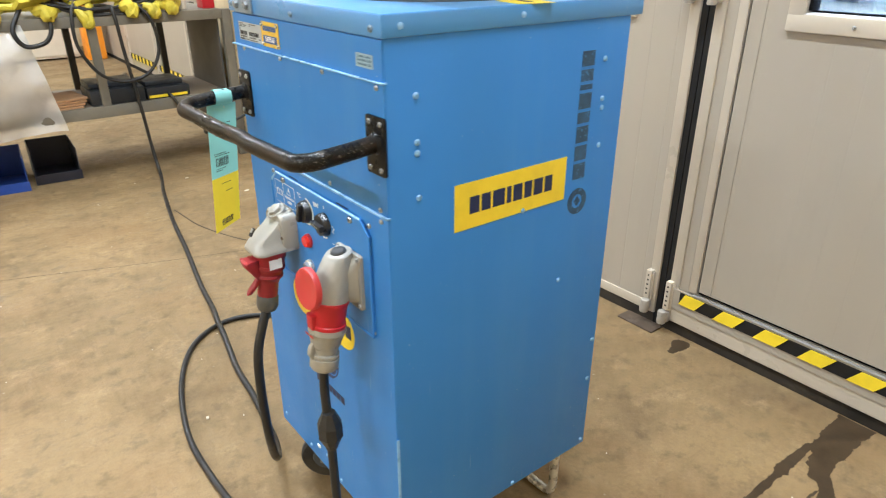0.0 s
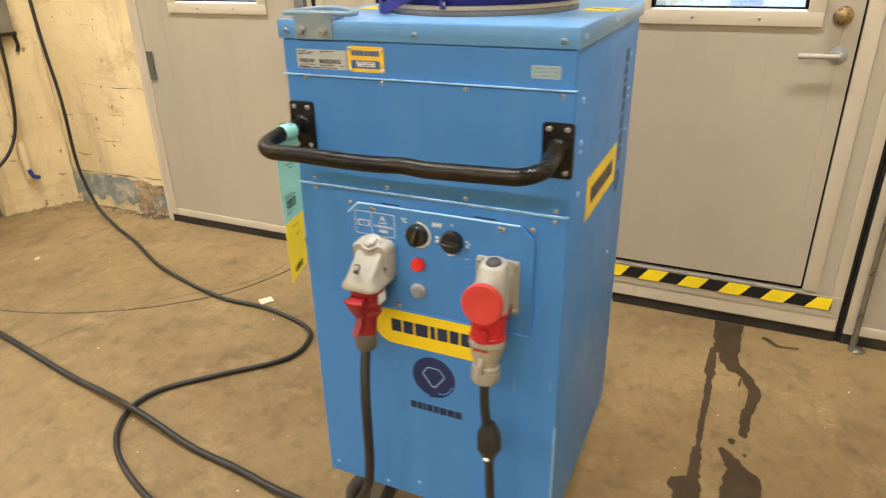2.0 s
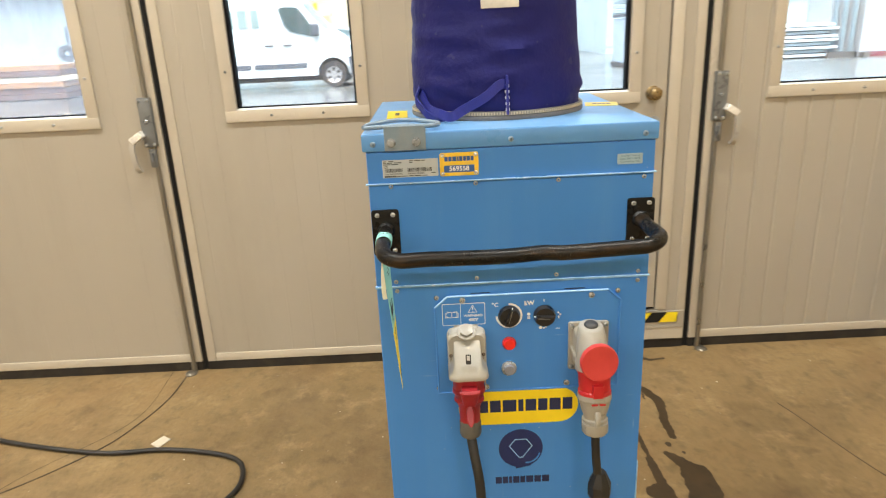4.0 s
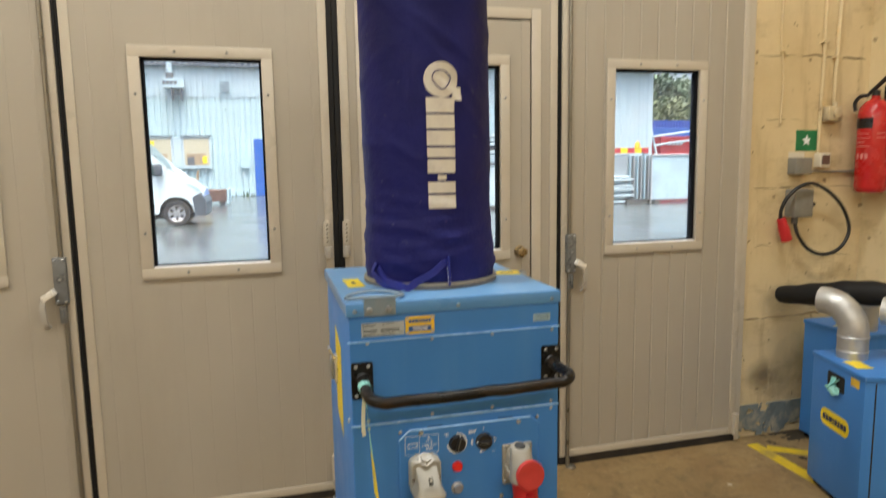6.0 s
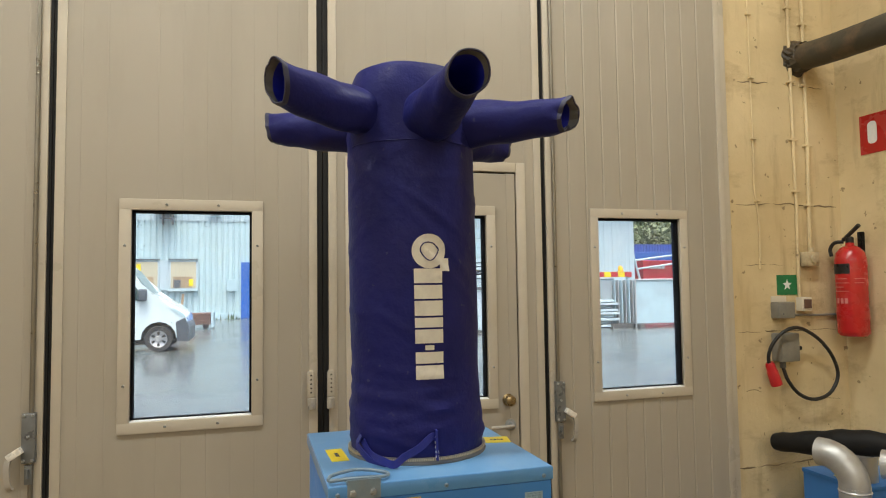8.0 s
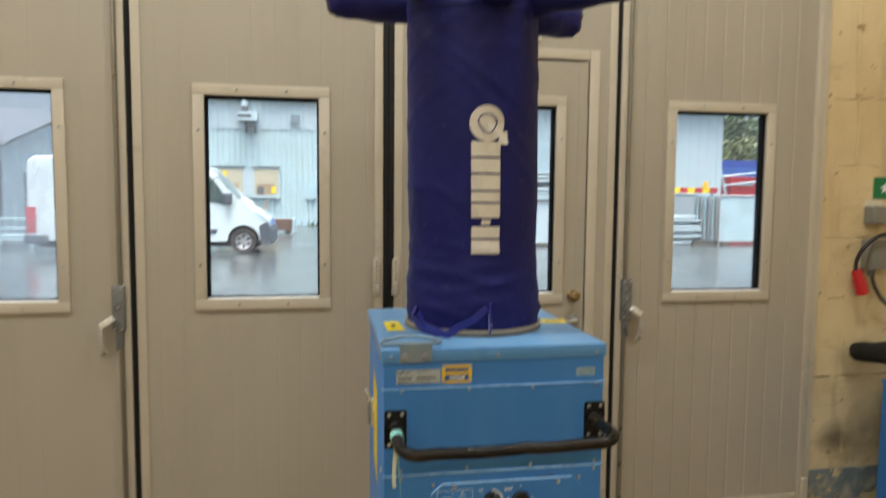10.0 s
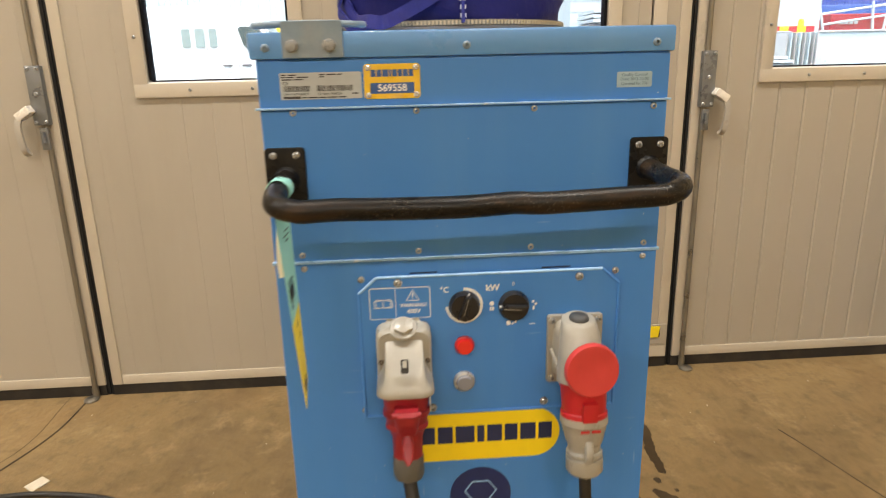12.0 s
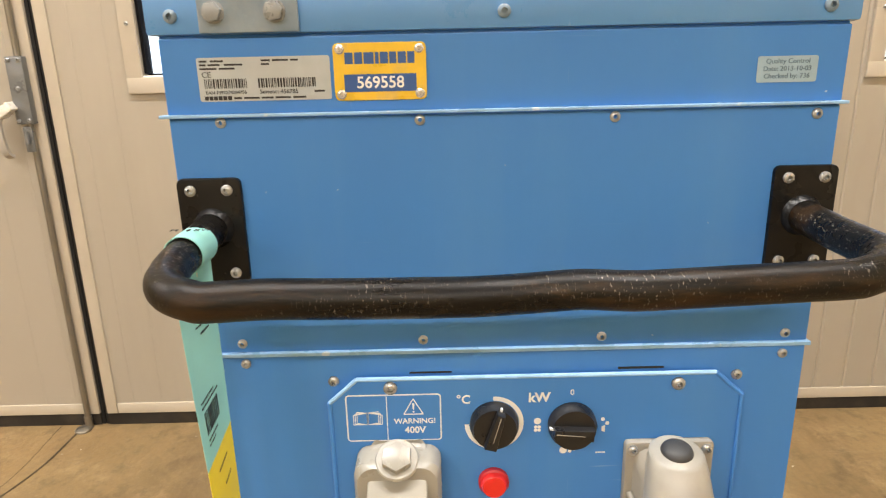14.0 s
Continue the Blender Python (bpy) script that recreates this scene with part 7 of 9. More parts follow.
part("sheath", sweep([(FX - 0.045, -0.885, 1.180), (FX - 0.055, -0.905, 1.11), (FX - 0.06, -0.97, 1.035), (FX - 0.06, -1.07, 1.002), (FX - 0.06, -1.175, 1.03), (FX - 0.06, -1.233, 1.12), (FX - 0.06, -1.200, 1.225), (FX - 0.065, -1.115, 1.315), (FX - 0.075, -1.01, 1.372), (FX - 0.098, -0.915, 1.388), (FX - 0.095, -0.845, 1.365),
                      (FX - 0.075, -0.800, 1.31), (FX - 0.06, -0.783, 1.25), (FX - 0.055, -0.787, 1.200)], 0.0095, 10), CABLE, hang, smooth=True)
part("plug", lathe([(0, 0), (0.019, 0.0), (0.024, 0.012), (0.024, 0.042), (0.028, 0.05), (0.029, 0.125), (0, 0.125)], Matrix.Translation((FX - 0.055, -0.789, 1.208)) @ Matrix.Rotation(radians(180), 4, "Y") @ Matrix.Rotation(radians(20), 4, "X"), 22), RED_PLASTIC, hang, "red plug", smooth=True)
for name, pts, r, label in (
        ("conduit", [(FX - 0.012, -1.130, 1.79), (FX - 0.012, -1.140, 2.2), (FX - 0.012, -1.146, 2.6), (FX - 0.012, -1.145, 4.6)], 0.011, "cream painted conduit on the wall"),
        ("conduit", [(FX - 0.010, -1.050, 1.52), (FX - 0.010, -1.048, 1.75), (FX - 0.010, -1.055, 2.06), (FX - 0.011, -1.050, 2.45), (FX - 0.011, -1.045, 4.6)], 0.010, "cream painted conduit on the wall"),
        ("conduit", [(FX - 0.006, -0.800, 1.70), (FX - 0.006, -0.805, 1.95), (FX - 0.006, -0.782, 2.15), (FX - 0.006, -0.785, 2.5), (FX - 0.006, -0.778, 4.6)], 0.006, "thin painted-over cable on the wall")):
    c = solo(name, sweep(pts, r, 10, steps=6), PLASTER, label, "conduit", "wall conduits", smooth=True)
    rnd = random.Random(len(pts) + int(r * 1e4))
    for z in (2.08, 2.43, 2.70, 3.1):
        z += rnd.uniform(-0.06, 0.06)
        p = [q for q in curve_points(pts, 6) if q.z <= z][-1]
        part("clip", box((FX - 0.022, p.y - r * 2.4, z - 0.006), (FX, p.y + r * 2.4, z + 0.006), 0.002), PLASTER, c)
solo("conduit", sweep([(FX - 0.010, -0.966, 1.452), (FX - 0.010, -1.15, 1.446), (FX - 0.012, -1.36, 1.448)], 0.006, 8), BOX_GREY, "grey level conduit on the wall", "conduit", "wall conduits", smooth=True)
SY = -1.37
ext = thing("fire_extinguisher", (1.770, SY + 0.095, 1.365), "red fire extinguisher hung on the side wall", "fire extinguisher")
part("cylinder", lathe([(0, 0), (0.062, 0.0), (0.075, 0.012), (0.078, 0.03), (0.078, 0.40), (0.070, 0.445), (0.045, 0.475), (0.022, 0.485), (0.022, 0.50), (0, 0.50)], Matrix.Translation((1.770, SY + 0.090, 1.335)), 36), EXT_RED, ext, smooth=True)
bm = lathe([(0, 0), (0.020, 0), (0.020, 0.030), (0.012, 0.036), (0, 0.036)], Matrix.Translation((1.770, SY + 0.09, 1.833)), 18)
sweep([(1.800, SY + 0.10, 1.852), (1.760, SY + 0.10, 1.880), (1.700, SY + 0.10, 1.925)], 0.011, 8, bm)
sweep([(1.800, SY + 0.10, 1.842), (1.838, SY + 0.12, 1.838), (1.858, SY + 0.13, 1.805), (1.856, SY + 0.125, 1.765)], 0.010, 8, bm)
part("valve", bm, KNOB, ext, "black valve, levers and hose", smooth=True)
def round_patch(a0, a1, z0, z1, bm=None, r=0.0788):
    """A label bent round the cylinder, from angle to angle."""
    bm = bm or bmesh.new()
    arc = [(1.770 + r * math.cos(radians(a0 + (a1 - a0) * k / 10)), SY + 0.090 + r * math.sin(radians(a0 + (a1 - a0) * k / 10))) for k in range(11)]
    lo, hi = [bm.verts.new((x, y, z0)) for x, y in arc], [bm.verts.new((x, y, z1)) for x, y in arc]
    for k in range(10):
        bm.faces.new((lo[k], lo[k + 1], hi[k + 1], hi[k]))
    return bm


part("label", round_patch(48, 128, 1.668, 1.722), KNOB, ext, "black label on the cylinder")
bm = bmesh.new()
for k, (a0, a1) in enumerate(((60, 118), (60, 125), (60, 105), (60, 122), (142, 185), (142, 178))):
    round_patch(a0, a1, 1.640 - 0.022 * (k % 4), 1.643 - 0.022 * (k % 4), bm)
for a0 in (72, 90, 106):
    round_patch(a0, a0 + 11, 1.510, 1.538, bm)
part("small_print", bm, RED_PRINT, ext)
part("wall_bracket", box((1.755, SY, 1.655), (1.785, SY + 0.02, 1.895), 0.002), BLACK_PAINT, ext)
es = solo("extinguisher_sign", box((1.49, SY, 2.31), (1.752, SY + 0.004, 2.522), 0.001), EXT_RED, "red fire extinguisher sign with white pictogram", "sign")
bm = plate(rounded(0.055, 0.12, 0.022, 4, 0, -0.01), Matrix.Translation((1.677, SY + 0.004, 2.412)) @ Matrix.Rotation(radians(-90), 4, "X"), 0.001)
part("pictogram", bm, WHITE_PRINT, es)
pipe = thing("heating_pipe", (1.2, -1.18, 2.85), "thick dark rusty lagged pipe along the side wall", "pipe")
part("run", sweep([(1.90, -1.11, 2.875), (1.5, -1.11, 2.845), (0.0, -1.12, 2.80), (-3.4, -1.12, 2.73)], 0.073, 22, steps=6), PIPE, pipe, smooth=True)
bm = lathe([(0.074, 0.0), (0.100, 0.0), (0.094, 0.012), (0.086, 0.030), (0.080, 0.055), (0.074, 0.062)], Matrix.Translation((1.90, -1.11, 2.876)) @ Matrix.Rotation(radians(-90), 4, "Y"), 34, close=True)
rnd = random.Random(8)
for v in bm.verts:
    k = rnd.uniform(0.90, 1.09)
    v.co.y, v.co.z = -1.11 + (v.co.y + 1.11) * k, 2.876 + (v.co.z - 2.876) * k
part("wall_sleeve", bm, PIPE, pipe, "crumbling rusty sleeve")

# ---- stored heaters in the corner ----
def stored_heater(x, y, w, d, h, turn, label, slots):
    """Smaller blue cabinet: front towards +y, corner post, recessed grip, label."""
    t = thing("stored_heater", (x, y, 0), label, "fan heater", "stored heaters")
    m = Matrix.Translation((x, y, 0)) @ Matrix.Rotation(radians(turn), 4, "Z")

    def b(lo, hi, bevel=0.0):
        bm = box(lo, hi, bevel)
        bm.transform(m)
        return bm

    def face(u, z):
        """Plane on the +y flank."""
        return m @ Matrix.Translation((u, d / 2, z)) @ Matrix(((-1, 0, 0, 0), (0, 0, 1, 0), (0, 1, 0, 0), (0, 0, 0, 1)))

    cab = part("cabinet", b((-w / 2, -d / 2, 0.03), (w / 2, d / 2, h - 0.02), 0.006), BLUE, t, smooth=True)
    part("lid", b((-w / 2 - 0.004, -d / 2 - 0.004, h - 0.022), (w / 2 + 0.004, d / 2 + 0.004, h), 0.004), BLUE, t, smooth=True)
    part("foot_rail", b((-w / 2 + 0.02, -d / 2 + 0.02, 0.0), (w / 2 - 0.02, d / 2 - 0.02, 0.03)), BLACK_PAINT, t)
    part("door_line", b((-w / 2 - 0.001, d / 2 - 0.048, 0.04), (-w / 2 + 0.002, d / 2 - 0.042, h - 0.03)), HOLE, cab)
    part("sticker", b((-0.09, d / 2 - 0.10, h + 0.0002), (0.02, d / 2 - 0.03, h + 0.001)), YELLOW, t, "yellow sticker")
    if slots:
        part("grip_recess", plate(rounded(0.125, 0.075, 0.006, 3), face(0.005, 0.545), 0.0015), HOLE, t, "carrying grip, its recess shade painted as a dark plate", smooth=True)
        bm = bmesh.new()
        rnd = random.Random(6)
        for k in range(7):
            sweep([face(rnd.uniform(-0.045, 0.03), 0.545 + rnd.uniform(-0.02, 0.03)) @ Vector((0, 0, 0.006)), face(rnd.uniform(-0.04, 0.04), 0.53 + rnd.uniform(-0.03, 0.01)) @ Vector((0, 0, 0.02)), face(rnd.uniform(-0.04, 0.04), 0.515) @ Vector((0, 0, 0.012))], 0.012, steps=4, flat=(0.013, 0.0008), bm=bm)
        part("label_bundle", bm, TEAL, t, "crumpled teal paper tag")
        lab = part("label", plate(rounded(0.215, 0.078, 0.036, 6), face(0.0, 0.365), 0.001), YELLOW, t, "yellow rounded label with a dark brand name")
        brand_blocks(face(0.0, 0.365) @ Matrix.Translation((0, 0, 0.001)), [0.02, 0.019, 0.026, 0.009, 0.02, 0.017, 0.02, 0.018], 0.027, 0.004, 0.0006, NAVY, lab)
        part("rating_sticker", plate(rounded(0.06, 0.036, 0.002, 2), face(-0.13, 0.585), 0.0008), ORANGE_YELLOW, t)
        part("notice", b((-w / 2 - 0.0012, d / 2 - 0.24, 0.18), (-w / 2, d / 2 - 0.12, 0.42)), TAG_BACK, t, "pale notice sheet")
    return t


stored_heater(1.150, -0.735, 0.39, 0.40, 0.634, -16, "small blue fan heater cabinet with yellow brand label", True)
rear = stored_heater(1.638, -1.155, 0.37, 0.40, 0.656, -3, "small blue fan heater cabinet against the wall", False)
part("spigot", lathe([(0.062, 0.0), (0.064, 0.0), (0.064, 0.122), (0.062, 0.122)], Matrix.Translation((1.56, -1.06, 0.656)), 28, close=True), ALU, rear, "galvanised outlet spigot", smooth=True)


def elbow(x, y, z0, straight, bend, turn, name_label):
    """Sheet metal bend: straight socket with two beads, quarter bend with a few seams, open mouth."""
    e = thing("duct_elbow", (x, y, z0), name_label, "duct", "duct elbows")
    r = 0.0615
    part("socket", lathe([(r - 0.002, 0.0), (r, 0.0), (r, 0.030), (r + 0.004, 0.034), (r, 0.038), (r, straight - 0.022), (r + 0.004, straight - 0.017), (r, straight - 0.012), (r, straight), (r - 0.002, straight)], Matrix.Translation((x, y, z0)), 32, close=True), ALU, e, smooth=True)
    c, s = math.cos(radians(turn)), math.sin(radians(turn))
    line = [(x, y, z0 + straight - 0.004)]
    for k in range(1, 13):
        a = radians(90 * k / 12)
        d = bend * (1 - math.cos(a))
        line.append((x + c * d, y + s * d, z0 + straight + bend * math.sin(a)))
    d = bend + 0.018
    line.append((x + c * d, y + s * d, z0 + straight + bend))
    part("bend", sweep(line, r - 0.001, 28, steps=2, radii=lambda t: r - 0.001 + 0.0012 * max(0.0, math.sin(t * 31.0)) ** 6), ALU, e, smooth=True)


elbow(1.250, -0.665, 0.634, 0.115, 0.125, 20, "galvanised duct elbow on the stored heater")
elbow(1.090, -0.830, 0.634, 0.105, 0.110, 30, "short galvanised duct elbow on the stored heater")
solo("hose", sweep([(1.83, -0.80, 0.802), (1.70, -0.815, 0.825), (1.56, -0.855, 0.852), (1.46, -0.90, 0.872), (1.36, -0.95, 0.880), (1.25, -1.01, 0.872), (1.10, -1.09, 0.82), (0.95, -1.16, 0.74)], 0.05, 22, steps=6,
               radii=lambda t: 0.043 + 0.017 * math.sin(math.pi * min(1, t * 1.3)) + 0.0025 * math.sin(40 * t)), RUBBER, "black fabric air hose lying over a heater's outlet", "hose", smooth=True)

# ---- left side: pier fittings ----
PY = 4.475
cee = thing("wall_socket_box", (1.72, PY, 1.0), "grey wall box with blue round sockets", "socket box")
part("box", box((1.635, PY - 0.085, 0.96), (1.80, PY, 1.22), 0.008), BOX_GREY, cee, smooth=True)
part("blue_cover", box((1.615, PY - 0.10, 0.915), (1.65, PY - 0.02, 0.985), 0.006), BIN_BLUE, cee, "blue plastic cover", smooth=True)
part("bracket_bar", box((1.64, PY - 0.075, 0.942), (1.815, PY - 0.05, 0.962), 0.003), KNOB, cee)
part("hook", sweep([(1.655, PY - 0.06, 0.945), (1.648, PY - 0.065, 0.88), (1.665, PY - 0.06, 0.835)], 0.010, 8), KNOB, cee, smooth=True)
part("hook", sweep([(1.805, PY - 0.06, 0.95), (1.812, PY - 0.06, 0.89), (1.80, PY - 0.06, 0.86)], 0.009, 8), KNOB, cee, smooth=True)
solo("conduit", sweep([(1.70, PY - 0.015, 0.93), (1.705, PY - 0.015, 0.6), (1.71, PY - 0.015, 0.33)], 0.012, 10), PLASTER, "cream painted conduit on the pier", "conduit", "wall conduits", smooth=True)
vt = solo("pipe_valve", sweep([(1.70, PY - 0.02, 0.40), (1.70, PY - 0.025, 0.25), (1.705, PY - 0.02, 0.19)], 0.022, 12), PLASTER, "painted pipe end with blue valve", "valve", smooth=True)
part("valve_handle", sweep([(1.69, PY - 0.05, 0.245), (1.705, PY - 0.05, 0.205), (1.735, PY - 0.05, 0.19)], 0.012, 8), BIN_BLUE, vt, "blue valve handle", smooth=True)
solo("corner_post", box((1.562, 4.525, 0.0), (1.622, 4.585, 3.2), 0.006), PLASTER, "cream painted corner board on the pier", "corner post")
bm = bmesh.new()
rnd = random.Random(31)
for k in range(70):
    x, s = rnd.uniform(1.60, 1.87), rnd.uniform(0.003, 0.014)
    y = 4.545 - (x - 1.585) * 0.555 - abs(rnd.gauss(0, 0.045))
    if k > 45:
        x, y = WX - abs(rnd.gauss(0, 0.03)), rnd.uniform(3.72, 4.1)
    made = bmesh.ops.create_icosphere(bm, subdivisions=1, radius=s, matrix=Matrix.Translation((x, y, s * 0.3)) @ Matrix.Rotation(rnd.uniform(0, 6), 4, "Z") @ Matrix.Diagonal((1, rnd.uniform(0.5, 1), rnd.uniform(0.4, 0.8), 1)))
    for v in made["verts"]:
        v.co += Vector((rnd.gauss(0, 1), rnd.gauss(0, 1), rnd.gauss(0, 0.5))) * s * 0.2
solo("rubble", bm, BARE, "crumbled plaster at the foot of the pier", "rubble", kind="stuff")

# ---- workbench with clutter ----
bench = thing("workbench", (0.2, 4.97, 0), "grey-green steel workbench with a lower shelf", "workbench")
BY0, BY1, BX0, BX1 = 4.56, 5.26, -1.6, 1.50
part("top", box((BX0, BY0, 0.865), (BX1, BY1, 0.922), 0.004), BENCH, bench, smooth=True)
part("shelf", box((BX0, BY0 + 0.03, 0.405), (BX1, BY1, 0.424), 0.002), BOARD, bench, "worn brown shelf board")
part("shelf_rail", box((BX0, BY0, 0.362), (BX1, BY0 + 0.03, 0.428), 0.004), BENCH, bench, smooth=True)
part("shelf_rail", box((BX0, BY1 - 0.03, 0.362), (BX1, BY1, 0.404), 0.004), BENCH, bench, smooth=True)
for x in (0.757, -0.50):
    part("upright", box((x - 0.024, BY0 + 0.002, 0.424), (x + 0.024, BY0 + 0.03, 0.864), 0.004), BENCH, bench, smooth=True)
for x in (1.30, 0.73, 0.0):
    part("back_post", box((x - 0.020, BY1 - 0.058, 0.424), (x + 0.020, BY1 - 0.032, 0.864), 0.004), BENCH_DARK, bench, smooth=True)
part("end_panel", box((1.478, BY0 + 0.056, 0.05), (1.490, BY1 - 0.06, 0.864), 0.002), BENCH_DARK, bench, "dark end panel")
for x0, x1 in ((1.501, 1.556), (-1.66, -1.601)):
    part("leg", box((x0, BY0, 0.0), (x1, BY0 + 0.05, 0.92), 0.004), BENCH, bench, smooth=True)
    part("leg", box((x0, BY1 - 0.05, 0.0), (x1, BY1, 0.92), 0.004), BENCH_DARK, bench, smooth=True)

heap = thing("lifting_slings", (0.6, 4.75, 0.85), "heap of yellow webbing slings on the workbench", "slings")
rnd = random.Random(15)
for k in range(16):
    x, y = rnd.uniform(-0.25, 1.05), rnd.uniform(4.63, 4.95)
    z = 0.875 + rnd.uniform(0, 0.10)
    pts = [(x + rnd.uniform(-0.16, 0.16), max(4.60, y + rnd.uniform(-0.12, 0.12)), z + rnd.uniform(-0.02, 0.05)) for _ in range(4)]
    part("sling", sweep(pts, 0.028, 8, steps=5, flat=(0.032, 0.012)), YELLOW_STRAP, heap, smooth=True)
for x, z in ((0.66, 0.795), (0.90, 0.845), (1.02, 0.825), (1.12, 0.842), (0.48, 0.845), (0.22, 0.82), (0.02, 0.80)):
    q, w = rnd.uniform(0.2, 1.4), rnd.uniform(0.024, 0.031)
    part("sling_end", sweep([(x - 0.06 + rnd.uniform(-0.03, 0.03), 4.70, 0.89), (x - 0.03, 4.635, 0.885), (x, 4.600, z + 0.05), (x + 0.008, 4.598, z + 0.012), (x + 0.022, 4.60, z + 0.03), (x + 0.034, 4.63, 0.88), (x + 0.08 + rnd.uniform(-0.03, 0.03), 4.71, 0.90)], 0.02, 9, steps=5,
         radii=lambda t: w * (0.75 + 0.35 * math.sin(math.pi * t) + 0.14 * math.sin(23 * t + q * 5))), YELLOW_STRAP, heap, smooth=True)
for k in range(14):
    x, y = rnd.uniform(-0.5, 0.75), rnd.uniform(4.66, 4.95)
    q, w = rnd.uniform(0.0, 6.0), rnd.uniform(0.018, 0.028)
    part("sling", sweep([(x + rnd.uniform(-0.2, 0.2), max(4.64, y + rnd.uniform(-0.1, 0.1)), 0.89 + 0.006 * k + rnd.uniform(-0.01, 0.03)) for _ in range(5)], 0.02, 9, steps=5, radii=lambda t: w * (0.85 + 0.2 * math.sin(17 * t + q))), YELLOW_STRAP, heap, smooth=True)
heap.location += Vector((0.07, -0.055, 0.072))
coil = thing("cable_coil", (0.7, 4.66, 0.9), "coils of dark cable hanging over the bench edge", "cable coil")
for k in range(9):
    rx, rz = 0.36 - 0.02 * k, 0.075 + 0.006 * k
    cx, cz = 0.72 + rnd.uniform(-0.05, 0.05), 0.93 + rnd.uniform(-0.02, 0.03)
    pts = [(cx + rx * math.cos(a), 4.70 + 0.08 * math.sin(a) + rnd.uniform(-0.015, 0.015), cz + rz * math.sin(a) * 0.5 + 0.02 * math.cos(2 * a)) for a in np.linspace(0, 2 * math.pi, 14)]
    part("turn", sweep(pts, 0.0085, 8, steps=4), CABLE, coil, smooth=True)
part("turn", sweep([(0.57, 4.66, 0.93), (0.53, 4.60, 0.86), (0.525, 4.585, 0.70), (0.60, 4.58, 0.55), (0.72, 4.575, 0.49), (0.86, 4.575, 0.52), (0.94, 4.58, 0.63), (0.94, 4.585, 0.78), (0.89, 4.60, 0.88), (0.82, 4.68, 0.93)], 0.0095, 10), CABLE, coil, smooth=True)
part("turn", sweep([(0.30, 4.64, 0.90), (0.24, 4.59, 0.80), (0.28, 4.585, 0.72), (0.38, 4.585, 0.735), (0.42, 4.59, 0.82), (0.38, 4.64, 0.91)], 0.012, 10), CABLE, coil, smooth=True)
coil.location += Vector((0.14, -0.055, 0.072))
for x, w, h, mat_, lab in ((1.41, 0.075, 0.12, RED_PLASTIC, "red box on the workbench"), (1.30, 0.06, 0.16, WHITE_CAB, "pale bottle on the workbench"), (1.22, 0.05, 0.13, AMBER, "amber bottle on the workbench")):
    if mat_ is RED_PLASTIC:
        solo("small_box", box((x, 4.62, 0.923), (x + w, 4.72, 0.923 + h), 0.004), mat_, lab, "box", smooth=True)
    else:
        solo("bottle", lathe([(0, 0), (w / 2, 0), (w / 2, h * 0.65), (w / 5, h * 0.8), (w / 5, h), (0, h)], Matrix.Translation((x, 4.68, 0.923)), 20), mat_, lab, "bottle", smooth=True)
for x0, x1, z1, lab in ((0.99, 1.245, 0.425, "black tool case with yellow strips"), (0.68, 0.980, 0.445, "black tool case with lid")):
    c = solo("tool_case", box((x0, 4.64, 0.358), (x1, 4.90, z1), 0.010), CASE, lab, "tool case", "tool cases", smooth=True)
    if x0 > 0.8:
        for a, b in ((0.01, 0.118), (0.128, 0.236)):
            part("strip", box((x0 + a, 4.6375, 0.366), (x0 + b, 4.641, 0.382), 0.001), YELLOW, c, "yellow strip")
    c.location += Vector((0.0, -0.055, 0.069))
    part("case_lid", box((x0 + 0.01, 4.70, z1), (x1 - 0.02, 4.93, z1 + 0.03), 0.008), CASE, c, smooth=True)
for k in range(4):
    solo("cardboard_sheet", box((0.28 + 0.03 * k, 4.60 + 0.012 * k, 0.4245 + 0.0125 * k), (0.64 + 0.008 * k, 4.90, 0.4355 + 0.0125 * k), 0.002, turn=Matrix.Rotation(0.05 * k, 4, "Z")), CARDBOARD, "brown cardboard sheet on the shelf", "cardboard", "cardboard stack")

bag = bmesh.new()
CREASES = [(rb.uniform(0, 3.14), rb.uniform(2.0, 8.0), rb.uniform(0.006, 0.024), rb.random()) for rb in [random.Random(64)] for _ in range(20)]
rows = []
rnd = random.Random(21)
for j in range(34):
    v = j / 33
    row = []
    for i in range(44):
        u = i / 43
        x = -0.30 + 0.72 * u + 0.11 * v
        fold = sum(h * (0.25 + 0.25 * math.sin(2 * math.pi * ((u * math.cos(a) + v * math.sin(a)) * f * 0.6 + p))) for a, f, h, p in CREASES)
        z = 0.90 - 0.55 * v - 0.06 * u * v - 0.03 * math.sin(5 * u) * v
        y = 4.475 - 0.14 * math.sin(math.pi * min(1, v * 1.1)) * math.sin(math.pi * u) + fold
        row.append(bag.verts.new((x, y, z)))
    rows.append(row)
for a, b in zip(rows, rows[1:]):
    for k in range(43):
        bag.faces.new((a[k], a[k + 1], b[k + 1], b[k]))
bmesh.ops.solidify(bag, geom=bag.faces[:], thickness=0.004)
solo("plastic_bag", bag, FILM, "crumpled cloudy plastic film hanging from the bench", "plastic film", smooth=True)


